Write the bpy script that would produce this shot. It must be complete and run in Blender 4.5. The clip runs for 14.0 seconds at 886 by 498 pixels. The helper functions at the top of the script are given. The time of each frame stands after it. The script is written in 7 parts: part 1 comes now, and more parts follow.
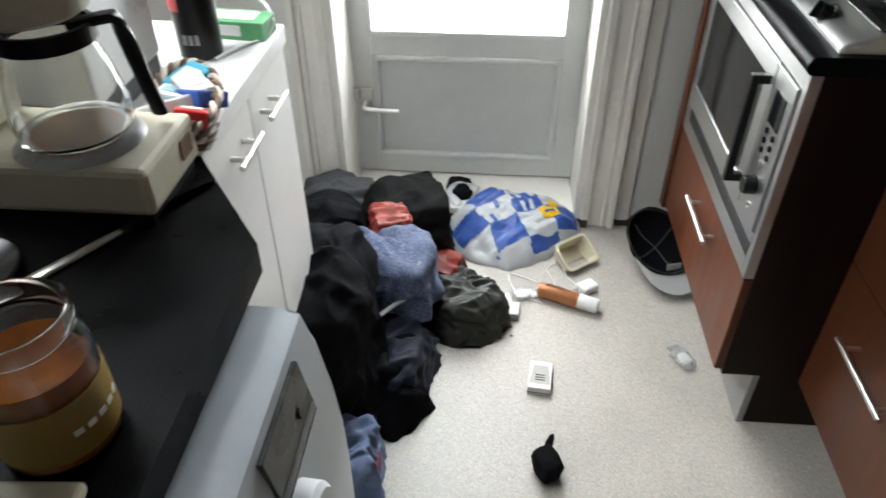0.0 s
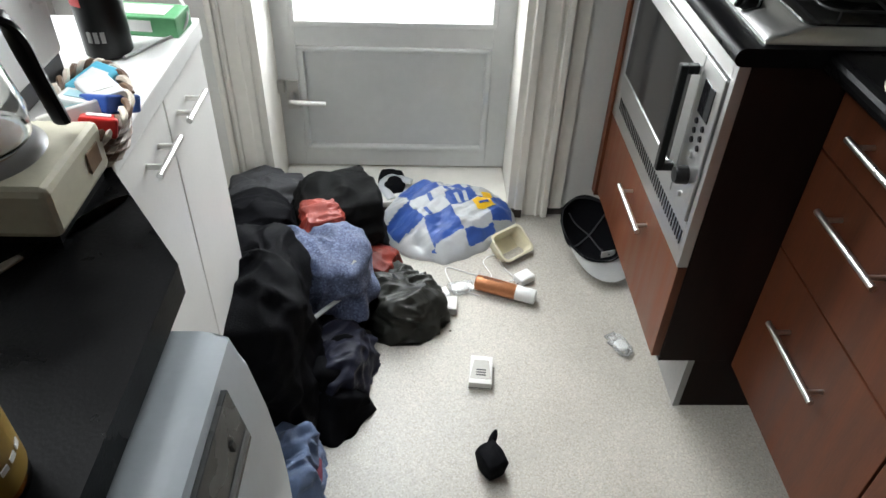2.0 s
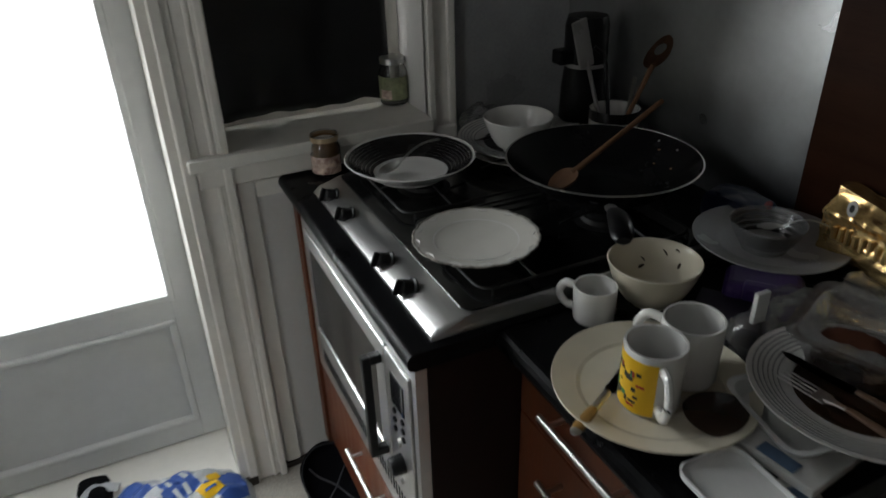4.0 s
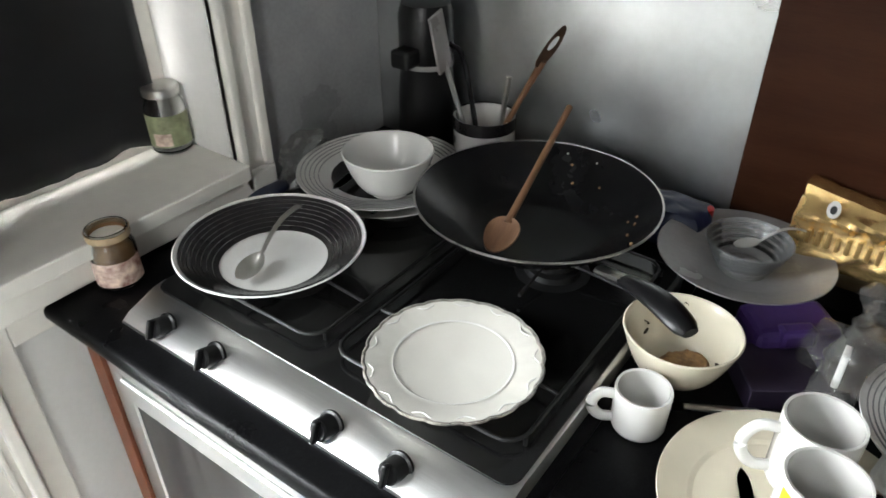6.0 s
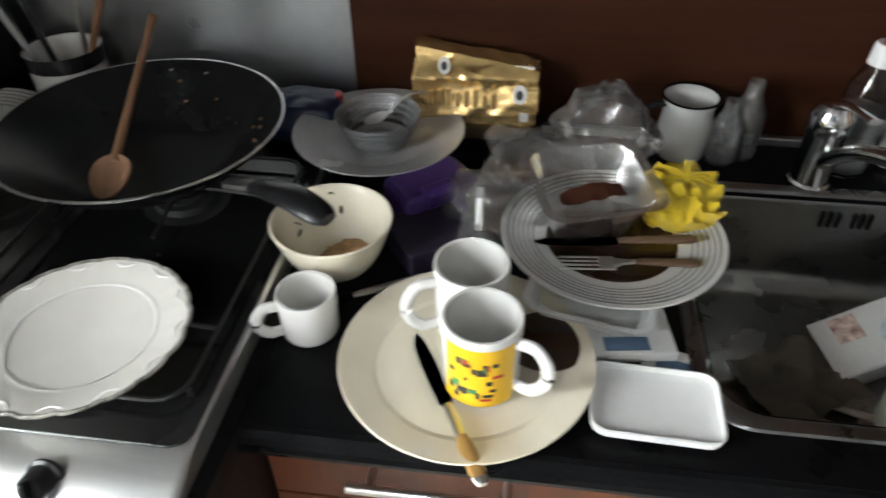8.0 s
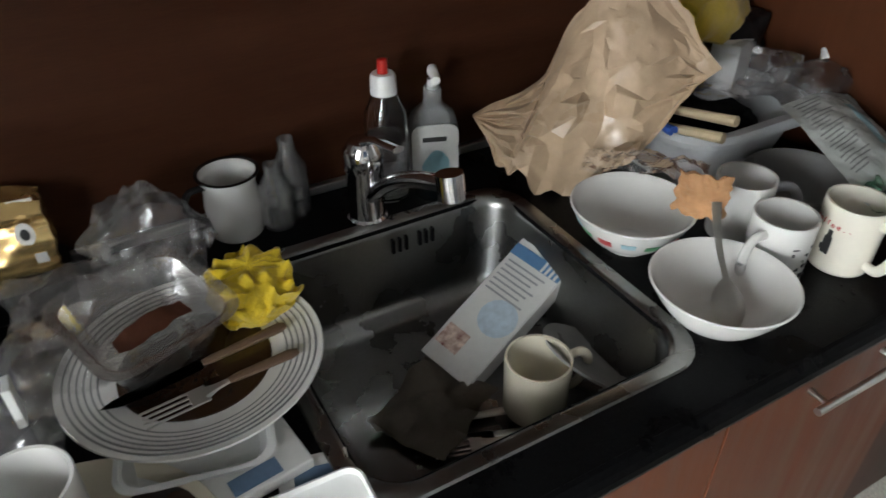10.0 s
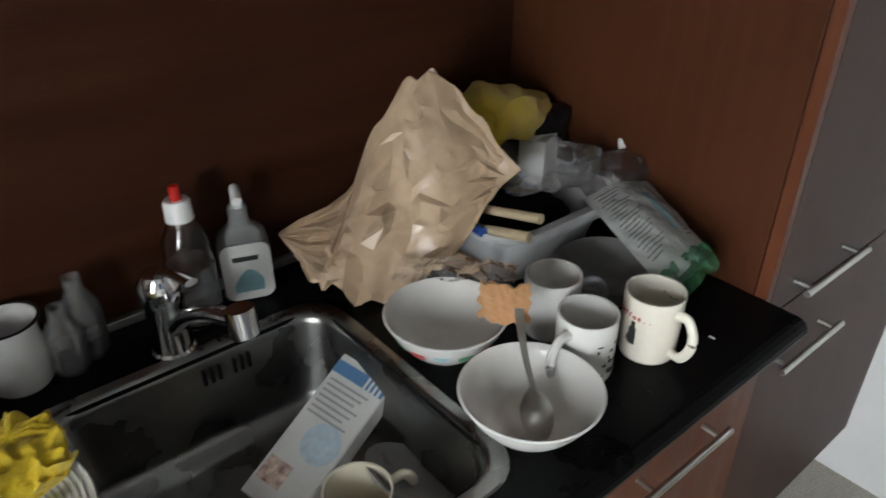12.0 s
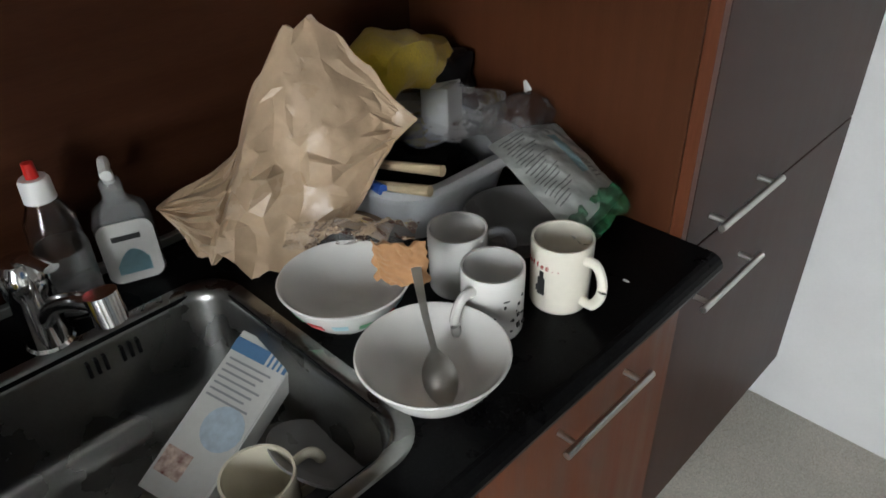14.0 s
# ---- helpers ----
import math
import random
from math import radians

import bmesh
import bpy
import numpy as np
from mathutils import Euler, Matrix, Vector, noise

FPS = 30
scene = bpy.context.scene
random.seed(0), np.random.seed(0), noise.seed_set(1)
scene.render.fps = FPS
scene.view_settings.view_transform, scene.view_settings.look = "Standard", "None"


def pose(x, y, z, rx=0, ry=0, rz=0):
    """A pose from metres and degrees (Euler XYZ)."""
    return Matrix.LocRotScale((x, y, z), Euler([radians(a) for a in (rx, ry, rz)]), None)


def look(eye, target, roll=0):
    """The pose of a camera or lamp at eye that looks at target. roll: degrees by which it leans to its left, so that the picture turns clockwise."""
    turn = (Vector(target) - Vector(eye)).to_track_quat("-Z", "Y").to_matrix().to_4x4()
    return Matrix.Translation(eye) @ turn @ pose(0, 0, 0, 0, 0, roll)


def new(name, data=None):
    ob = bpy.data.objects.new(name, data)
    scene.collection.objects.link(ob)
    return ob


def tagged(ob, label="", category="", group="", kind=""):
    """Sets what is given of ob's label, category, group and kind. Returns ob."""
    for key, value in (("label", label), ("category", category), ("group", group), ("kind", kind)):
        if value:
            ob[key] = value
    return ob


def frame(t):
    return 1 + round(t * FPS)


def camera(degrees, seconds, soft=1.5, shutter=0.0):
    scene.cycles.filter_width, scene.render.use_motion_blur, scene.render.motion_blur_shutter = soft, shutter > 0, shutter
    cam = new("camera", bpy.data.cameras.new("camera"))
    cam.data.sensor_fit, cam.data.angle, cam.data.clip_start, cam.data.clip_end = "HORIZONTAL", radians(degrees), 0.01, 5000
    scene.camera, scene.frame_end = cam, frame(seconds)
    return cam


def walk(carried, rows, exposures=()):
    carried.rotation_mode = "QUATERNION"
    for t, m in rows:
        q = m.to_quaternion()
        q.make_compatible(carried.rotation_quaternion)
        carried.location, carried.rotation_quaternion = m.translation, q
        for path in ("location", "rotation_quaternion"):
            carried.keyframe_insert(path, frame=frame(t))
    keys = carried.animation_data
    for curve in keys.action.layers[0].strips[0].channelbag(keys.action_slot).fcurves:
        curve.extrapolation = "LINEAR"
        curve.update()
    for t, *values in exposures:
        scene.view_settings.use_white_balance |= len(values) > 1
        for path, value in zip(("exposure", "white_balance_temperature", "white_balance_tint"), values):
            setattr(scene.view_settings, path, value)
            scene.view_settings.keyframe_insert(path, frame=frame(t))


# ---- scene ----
import functools

cam = camera(64.0, 14.0, shutter=0.5)
PATH = [
    (0, (-0.516, -1.125, 1.359), (-0.645, 0.446, 0.128), -0.2),
    (0.5, (-0.523, -1.096, 1.352), (-0.517, 0.446, 0.079), 0.3),
    (1, (-0.519, -1.083, 1.349), (-0.511, 0.432, 0.042), 0.5),
    (1.5, (-0.517, -1.082, 1.352), (-0.498, 0.447, 0.063), 0.6),
    (2, (-0.523, -1.08, 1.357), (-0.463, 0.472, 0.096), 2.0),
    (2.5, (-0.521, -1.076, 1.36), (-0.438, 0.477, 0.103), 2.0),
    (3, (-0.521, -1.057, 1.396), (-0.277, 0.603, 0.306), 0.9),
    (3.5, (-0.403, -0.939, 1.529), (0.184, 0.649, 0.465), -3.7),
    (3.6, (-0.381, -0.916, 1.547), (0.245, 0.695, 0.54), -3.4),
    (4, (-0.32, -0.8, 1.555), (0.411, 0.79, 0.588), -1.8),
    (6.3, (-0.344, -0.192, 1.569), (1.022, 0.723, 0.431), -0.8),
    (6.5, (-0.326, -0.208, 1.557), (1.045, 0.681, 0.404), -1.4),
    (7, (-0.313, -0.225, 1.539), (1.138, 0.506, 0.372), -1.9),
    (7.5, (-0.296, -0.228, 1.526), (1.203, 0.262, 0.295), -1.5),
    (8, (-0.266, -0.278, 1.501), (1.26, -0.063, 0.226), -0.7),
    (8.5, (-0.232, -0.359, 1.511), (1.294, -0.179, 0.232), -0.8),
    (9, (-0.178, -0.335, 1.49), (1.365, -0.648, 0.257), -1.6),
    (11.3, (-0.155, -0.436, 1.508), (1.191, -1.385, 0.372), -0.2),
    (11.5, (-0.157, -0.452, 1.524), (1.18, -1.444, 0.415), -0.2),
    (12, (-0.172, -0.483, 1.533), (1.149, -1.58, 0.509), -0.0),
    (12.5, (-0.183, -0.514, 1.527), (1.077, -1.682, 0.504), -0.2),
    (13, (-0.179, -0.533, 1.518), (1.08, -1.655, 0.443), -1.3),
    (13.5, (-0.183, -0.555, 1.509), (1.014, -1.739, 0.429), -0.4),
    (14, (-0.182, -0.569, 1.497), (1.004, -1.725, 0.377), -2.0),
]
walk(cam, [(t, look(eye, target, roll)) for t, eye, target, roll in PATH],
     [(0, -0.58), (2.5, -0.64), (3.0, -0.85), (3.5, -1.3), (4.2, -1.42), (6.3, 0.9), (7.0, 0.82), (7.5, 0.65), (8.5, 0.4), (9.2, 0.28), (11.3, 0.1), (14, 0.08)])

# ---- light ----
world = bpy.data.worlds.new("world")
scene.world = world
world.use_nodes = True
wn = world.node_tree
sky = wn.nodes.new("ShaderNodeTexSky")
sky.sky_type, sky.sun_disc, sky.sun_elevation, sky.sun_rotation = "NISHITA", False, radians(38), radians(20)
wn.links.new(sky.outputs[0], wn.nodes["Background"].inputs[0])
wn.nodes["Background"].inputs[1].default_value = 0.03


def area_lamp(name, m, w, h, power, col=(1, 1, 1)):
    d = bpy.data.lights.new(name, "AREA")
    d.shape, d.size, d.size_y, d.energy, d.color = "RECTANGLE", w, h, power, col
    ob = new(name, d)
    ob.matrix_world = m
    return ob


# daylight in the door's glazing
door_lamp = area_lamp("door_daylight", look((-0.612, 0.962, 1.22), (-0.612, -0.6, 0.1)), 0.42, 1.2, 27, (0.9, 0.96, 1.0))
door_lamp.data.spread = radians(140)
# daylight of the wide window over the pale worktop
side = area_lamp("side_daylight", look((-1.42, -0.15, 1.75), (-1.02, -0.15, 0.9)), 0.5, 0.9, 10.0, (0.93, 0.97, 1.0))
side.data.spread = radians(70)

# added fill lamp at the same window, narrowed to brighten the hob's corner
corner = area_lamp("corner_fill", look((-1.46, -0.1, 1.62), (0.42, 0.76, 1.28)), 0.4, 0.7, 0.9, (0.97, 0.97, 0.96))
corner.data.spread = radians(56)

# ---- materials ----


def M(name, col, rough=0.5, metal=0.0, var=0.12, scale=6.0, bump=0.05, bscale=120.0, trans=0.0, coat=0.0, ior=1.45, alpha=1.0, spec=0.5, sss=0.0, stretch=(1, 1, 1), sheen=0.0, rvar=0.15, second=None):
    m = bpy.data.materials.new(name)
    m.use_nodes = True
    t = m.node_tree
    b = t.nodes["Principled BSDF"]
    L = t.links.new
    co = t.nodes.new("ShaderNodeTexCoord")
    mp = t.nodes.new("ShaderNodeMapping")
    mp.inputs["Scale"].default_value = stretch
    L(co.outputs["Object"], mp.inputs[0])
    n1 = t.nodes.new("ShaderNodeTexNoise")
    n1.inputs["Scale"].default_value, n1.inputs["Detail"].default_value = scale, 6
    n2 = t.nodes.new("ShaderNodeTexNoise")
    n2.inputs["Scale"].default_value, n2.inputs["Detail"].default_value = bscale, 3
    L(mp.outputs[0], n1.inputs[0]), L(mp.outputs[0], n2.inputs[0])
    ad = t.nodes.new("ShaderNodeMath")
    ad.operation = "MULTIPLY_ADD"
    ad.inputs[1].default_value = 0.35
    L(n2.outputs[0], ad.inputs[0]), L(n1.outputs[0], ad.inputs[2])
    r = t.nodes.new("ShaderNodeValToRGB")
    c0 = [c * (1 - var) for c in col]
    c1 = [min(1, c * (1 + var)) for c in (second or col)]
    r.color_ramp.elements[0].color, r.color_ramp.elements[1].color = (*c0, 1), (*c1, 1)
    r.color_ramp.elements[0].position, r.color_ramp.elements[1].position = 0.45, 0.9
    L(ad.outputs[0], r.inputs[0]), L(r.outputs[0], b.inputs["Base Color"])
    mr = t.nodes.new("ShaderNodeMapRange")
    mr.inputs[1].default_value, mr.inputs[2].default_value = 0.3, 0.7
    mr.inputs[3].default_value, mr.inputs[4].default_value = max(0.02, rough * (1 - rvar)), min(1, rough * (1 + rvar))
    L(n1.outputs[0], mr.inputs[0]), L(mr.outputs[0], b.inputs["Roughness"])
    b.inputs["Metallic"].default_value = metal
    b.inputs["Transmission Weight"].default_value = trans
    b.inputs["Coat Weight"].default_value = coat
    b.inputs["IOR"].default_value = ior
    b.inputs["Alpha"].default_value = alpha
    b.inputs["Specular IOR Level"].default_value = spec
    b.inputs["Sheen Weight"].default_value = sheen
    if sss:
        b.inputs["Subsurface Weight"].default_value = sss
        b.inputs["Subsurface Radius"].default_value = (0.01, 0.008, 0.006)
    if bump:
        bp = t.nodes.new("ShaderNodeBump")
        bp.inputs["Strength"].default_value, bp.inputs["Distance"].default_value = bump, 0.004
        L(n2.outputs[0], bp.inputs["Height"]), L(bp.outputs[0], b.inputs["Normal"])
    return m


def speckle(m, base, cols, scale, keep=0.62):
    """Adds fine flecks to a material's colour."""
    t = m.node_tree
    b = t.nodes["Principled BSDF"]
    co = t.nodes.new("ShaderNodeTexCoord")
    v = t.nodes.new("ShaderNodeTexVoronoi")
    v.inputs["Scale"].default_value = scale
    t.links.new(co.outputs["Object"], v.inputs["Vector"])
    hs = t.nodes.new("ShaderNodeSeparateColor")
    t.links.new(v.outputs["Color"], hs.inputs[0])
    r = t.nodes.new("ShaderNodeValToRGB")
    r.color_ramp.interpolation = "CONSTANT"
    r.color_ramp.elements[0].color = (*base, 1)
    r.color_ramp.elements[1].position = keep
    r.color_ramp.elements[1].color = (*cols[0], 1)
    for i, c in enumerate(cols[1:]):
        e = r.color_ramp.elements.new(keep + (i + 1) * (1 - keep) / len(cols))
        e.color = (*c, 1)
    t.links.new(hs.outputs[0], r.inputs[0])
    mx = t.nodes.new("ShaderNodeMix")
    mx.data_type, mx.blend_type = "RGBA", "MULTIPLY"
    mx.inputs["Factor"].default_value = 1.0
    old = b.inputs["Base Color"].links[0].from_socket
    t.links.new(old, mx.inputs["A"])
    t.links.new(r.outputs[0], mx.inputs["B"])
    t.links.new(mx.outputs["Result"], b.inputs["Base Color"])
    return m


WHITE_WALL = M("wall_paint", (0.7, 0.69, 0.665), 0.7, var=0.06, scale=3, bump=0.12, bscale=90)
WHITE_GLOSS = M("gloss_paint", (0.79, 0.765, 0.705), 0.35, var=0.06, scale=5, bump=0.03, bscale=40)
DOOR_PAINT = M("door_paint", (0.64, 0.645, 0.635), 0.42, var=0.05, scale=5, bump=0.03, bscale=40)
# ceiling out of view, its base colour lowered to weaken the bounce light
CEIL = M("dimmed_ceiling", (0.34, 0.34, 0.34), 0.8, var=0.04)
FLOOR = speckle(M("vinyl_floor", (0.4, 0.376, 0.332), 0.45, var=0.2, scale=2.2, bump=0.05, bscale=160, rvar=0.35), (1, 1, 1), [(0.92, 0.91, 0.89), (0.84, 0.83, 0.8), (1.1, 1.09, 1.06), (1.18, 1.17, 1.14)], 330, 0.5)
BLACK_TOP = speckle(M("black_worktop", (0.0035, 0.0035, 0.0038), 0.34, var=0.3, scale=14, bump=0.06, bscale=260, rvar=0.3, spec=0.09), (1, 1, 1), [(1.5, 1.5, 1.5), (0.6, 0.6, 0.6)], 420, 0.75)
WHITE_TOP = M("pale_worktop", (0.72, 0.72, 0.7), 0.35, var=0.05, scale=20, bump=0.03)
CHERRY = M("cherry_laminate", (0.092, 0.028, 0.0125), 0.38, var=0.22, scale=5, bump=0.04, bscale=70, stretch=(6, 6, 0.5), second=(0.108, 0.034, 0.0155), rvar=0.25, spec=0.25)
# back panel's cherry, with the shade over the worktop put into the colour
CHERRY_SHADED = M("cherry_panel_shaded", (0.038, 0.0132, 0.0064), 0.42, var=0.2, scale=4, bump=0.05, bscale=80, stretch=(1, 0.5, 6), second=(0.045, 0.0158, 0.008), rvar=0.25, spec=0.1)
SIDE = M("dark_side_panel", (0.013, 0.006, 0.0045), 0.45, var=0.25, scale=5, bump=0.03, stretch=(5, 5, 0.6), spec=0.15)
WHITE_LAM = M("white_laminate", (0.76, 0.75, 0.72), 0.35, var=0.04, scale=6, bump=0.02)
PLINTH = M("plinth_grey", (0.27, 0.262, 0.252), 0.4, var=0.15, scale=8)
STEEL = M("brushed_steel", (0.57, 0.57, 0.56), 0.36, 1.0, var=0.08, scale=9, bump=0.04, bscale=300, stretch=(1, 0.06, 1), rvar=0.25)
STEEL_SPLASH = M("steel_splashback", (0.55, 0.56, 0.56), 0.36, 1.0, var=0.1, scale=5, bump=0.05, bscale=60, rvar=0.3)
STEEL_SINK = M("sink_steel", (0.27, 0.27, 0.262), 0.28, 1.0, var=0.14, scale=10, bump=0.03, bscale=200, rvar=0.12)
CHROME = M("chrome", (0.7, 0.7, 0.7), 0.12, 1.0, var=0.05, scale=12, bump=0.0)
SATIN = M("satin_handle", (0.62, 0.61, 0.58), 0.3, 1.0, var=0.05, bump=0.02)
BLACK_PL = M("black_plastic", (0.006, 0.006, 0.0065), 0.32, var=0.2, scale=12, bump=0.03, spec=0.3)
BLACK_GLASS = M("black_glass", (0.01, 0.01, 0.011), 0.09, var=0.2, scale=6, bump=0.0, rvar=0.6)
ENAMEL = M("black_enamel", (0.006, 0.006, 0.006), 0.16, var=0.3, scale=9, bump=0.04, bscale=30, rvar=0.5)
IRON = M("cast_iron", (0.008, 0.008, 0.008), 0.5, var=0.2, bump=0.2, bscale=200)
CERAMIC = M("white_glaze", (0.68, 0.67, 0.64), 0.18, var=0.05, scale=9, bump=0.02, bscale=25, coat=0.3)
CREAM = M("cream_glaze", (0.7, 0.645, 0.51), 0.2, var=0.07, scale=9, bump=0.02, bscale=25, coat=0.3)
GREY_GLAZE = M("grey_film_glaze", (0.27, 0.262, 0.255), 0.3, var=0.15, scale=9, bump=0.03, bscale=25)
DARK_GLAZE = M("black_glaze", (0.015, 0.014, 0.014), 0.2, var=0.2, scale=9, bump=0.02, bscale=25)
CLEAR = M("clear_glass", (0.95, 0.96, 0.95), 0.04, trans=1.0, var=0.02, bump=0.0, ior=1.45)
APPL_WHITE = M("appliance_white", (0.66, 0.69, 0.70), 0.33, var=0.05, scale=10, bump=0.02)
BACKDROP = bpy.data.materials.new("daylight_outside")
BACKDROP.use_nodes = True
BACKDROP.node_tree.nodes["Principled BSDF"].inputs["Emission Color"].default_value = (1, 1, 1, 1)
BACKDROP.node_tree.nodes["Principled BSDF"].inputs["Emission Strength"].default_value = 7.0

# ---- mesh helpers ----


def thing(name, x=0, y=0, z=0, label="", category="", group="", kind="", rz=0, rx=0, ry=0):
    ob = new(name)
    ob.empty_display_size = 0.05
    ob.matrix_basis = pose(x, y, z, rx, ry, rz)
    return tagged(ob, label, category, group, kind)


def part(name, bm, material, parent=None, label="", smooth=False, angle=35):
    """One bmesh as one mesh object, under a thing or a part."""
    me = bpy.data.meshes.new(name)
    bmesh.ops.recalc_face_normals(bm, faces=bm.faces)
    if smooth:
        for f in bm.faces:
            f.smooth = True
        for e in bm.edges:
            if len(e.link_faces) == 2 and e.calc_face_angle(0) > radians(angle):
                e.smooth = False
    bm.to_mesh(me)
    bm.free()
    for mm in material if isinstance(material, (list, tuple)) else [material]:
        me.materials.append(mm)
    ob = new(name, me)
    ob.parent = parent
    if label:
        ob["label"] = label
    return ob


def box(bm, x0, x1, y0, y1, z0, z1, bevel=0.0, seg=2, m=None):
    r = bmesh.ops.create_cube(bm, size=1)
    bmesh.ops.transform(bm, verts=r["verts"], matrix=Matrix.Translation(((x0 + x1) / 2, (y0 + y1) / 2, (z0 + z1) / 2)) @ Matrix.Diagonal((abs(x1 - x0), abs(y1 - y0), abs(z1 - z0), 1)))
    vs = list(r["verts"])
    if bevel:
        es = list({e for v in vs for e in v.link_edges})
        q = bmesh.ops.bevel(bm, geom=es, offset=bevel, segments=seg, profile=0.5, affect="EDGES")
        vs = list({v for f in q["faces"] for v in f.verts} | {v for v in vs if v.is_valid})
    if m is not None:
        bmesh.ops.transform(bm, verts=vs, matrix=m)
    return bm


def B(x0, x1, y0, y1, z0, z1, bevel=0.0, seg=2):
    return box(bmesh.new(), x0, x1, y0, y1, z0, z1, bevel, seg)


def lathe(profile, seg=48, wave=None):
    """A turned solid from (radius, height) pairs; wave(angle, i) may scale a ring's radius."""
    bm = bmesh.new()
    rings = []
    for i, (r, z) in enumerate(profile):
        if r < 1e-5:
            rings.append([bm.verts.new((0, 0, z))])
        else:
            rings.append([bm.verts.new((r * (wave(2 * math.pi * k / seg, i) if wave else 1) * math.cos(2 * math.pi * k / seg), r * (wave(2 * math.pi * k / seg, i) if wave else 1) * math.sin(2 * math.pi * k / seg), z)) for k in range(seg)])
    for a, b in zip(rings, rings[1:]):
        for k in range(seg):
            j = (k + 1) % seg
            if len(a) == 1 and len(b) == 1:
                continue
            if len(a) == 1:
                bm.faces.new((a[0], b[k], b[j]))
            elif len(b) == 1:
                bm.faces.new((a[k], b[0], a[j]))
            else:
                bm.faces.new((a[k], b[k], b[j], a[j]))
    return bm


def tube(points, radius, seg=10, caps=True, flat=1.0, taper=None):
    """A round bar through points."""
    bm = bmesh.new()
    pts = [Vector(p) for p in points]
    rings = []
    up = Vector((0, 0, 1))
    for i, p in enumerate(pts):
        d = (pts[min(i + 1, len(pts) - 1)] - pts[max(i - 1, 0)]).normalized()
        side = d.cross(up)
        if side.length < 1e-3:
            side = d.cross(Vector((0, 1, 0)))
        side.normalize()
        nn = side.cross(d).normalized()
        rr = radius * (taper[i] if taper else 1)
        rings.append([bm.verts.new(p + rr * (math.cos(a) * side + flat * math.sin(a) * nn)) for a in [2 * math.pi * k / seg for k in range(seg)]])
    for a, b in zip(rings, rings[1:]):
        for k in range(seg):
            j = (k + 1) % seg
            bm.faces.new((a[k], a[j], b[j], b[k]))
    if caps:
        bm.faces.new(rings[0][::-1])
        bm.faces.new(rings[-1])
    return bm


def curve_pts(pts, n=8):
    """A smooth line through points."""
    P = [Vector(p) for p in pts]
    P = [2 * P[0] - P[1]] + P + [2 * P[-1] - P[-2]]
    out = []
    for i in range(1, len(P) - 2):
        for k in range(n):
            t = k / n
            a, b, c, d = P[i - 1:i + 3]
            out.append(0.5 * (2 * b + (c - a) * t + (2 * a - 5 * b + 4 * c - d) * t * t + (3 * b - a - 3 * c + d) * t ** 3))
    out.append(P[-2])
    return out


def prism(poly, z0, z1, bevel=0.0):
    bm = bmesh.new()
    lo = [bm.verts.new((x, y, z0)) for x, y in poly]
    hi = [bm.verts.new((x, y, z1)) for x, y in poly]
    bm.faces.new(lo[::-1])
    bm.faces.new(hi)
    n = len(poly)
    for i in range(n):
        bm.faces.new((lo[i], lo[(i + 1) % n], hi[(i + 1) % n], hi[i]))
    if bevel:
        bmesh.ops.bevel(bm, geom=list(bm.edges), offset=bevel, segments=2, affect="EDGES", profile=0.5)
    return bm


def rrect(x0, x1, y0, y1, r, n=6):
    out = []
    for cx, cy, a0 in ((x1 - r, y1 - r, 0), (x0 + r, y1 - r, 90), (x0 + r, y0 + r, 180), (x1 - r, y0 + r, 270)):
        for k in range(n + 1):
            a = radians(a0 + 90 * k / n)
            out.append((cx + r * math.cos(a), cy + r * math.sin(a)))
    return out


def loft(loops, close_first=False, close_last=False):
    """Skins loops of equal length."""
    bm = bmesh.new()
    R = [[bm.verts.new(p) for p in lp] for lp in loops]
    n = len(R[0])
    for a, b in zip(R, R[1:]):
        for k in range(n):
            bm.faces.new((a[k], a[(k + 1) % n], b[(k + 1) % n], b[k]))
    if close_first:
        bm.faces.new(R[0][::-1])
    if close_last:
        bm.faces.new(R[-1])
    return bm


def ring_on(poly, z):
    return [(x, y, z) for x, y in poly]


# ---- setting ----
XW, YN, XL, YS, ZC = 0.80, 0.79, -1.5, -4.6, 2.5
floor = part("floor", B(XL - 0.2, XW + 0.2, YS - 0.2, YN + 0.25, -0.1, 0.0), FLOOR)
tagged(floor, "beige speckled vinyl kitchen floor", "floor", kind="structure")
tagged(part("ceiling", B(XL - 0.2, XW + 0.2, YS - 0.2, YN + 0.25, ZC, ZC + 0.1), CEIL), "unseen kitchen ceiling, greyed to cut bounce light", "ceiling", kind="structure")
# north wall with the door and the window openings
DX0, DX1, DZ = -1.0, -0.225, 2.06
WX0, WX1, WZ0, WZ1 = -0.13, 0.375, 0.985, 1.75
bm = bmesh.new()
for x0, x1, z0, z1 in ((XL - 0.2, DX0, 0, ZC), (DX0, DX1, DZ, ZC), (DX1, WX0, 0, ZC), (WX0, WX1, 0, WZ0), (WX0, WX1, WZ1, ZC), (WX1, XW + 0.2, 0, ZC)):
    box(bm, x0, x1, YN, YN + 0.21, z0, z1)
tagged(part("wall_north", bm, WHITE_WALL), "off-white painted kitchen wall with door and window", "wall", kind="structure")
tagged(part("wall_east", B(XW, XW + 0.2, YS, YN, 0, ZC), WHITE_WALL), "painted wall behind the worktop", "wall", kind="structure")
bm = bmesh.new()
for y0, y1, z0, z1 in ((YS, -0.75, 0, ZC), (-0.75, 0.15, 0, 1.2), (-0.75, 0.15, 2.0, ZC), (0.15, YN, 0, ZC)):
    box(bm, XL - 0.2, XL, y0, y1, z0, z1)
tagged(part("wall_west", bm, WHITE_WALL), "pale painted wall behind the drawers", "wall", kind="structure")
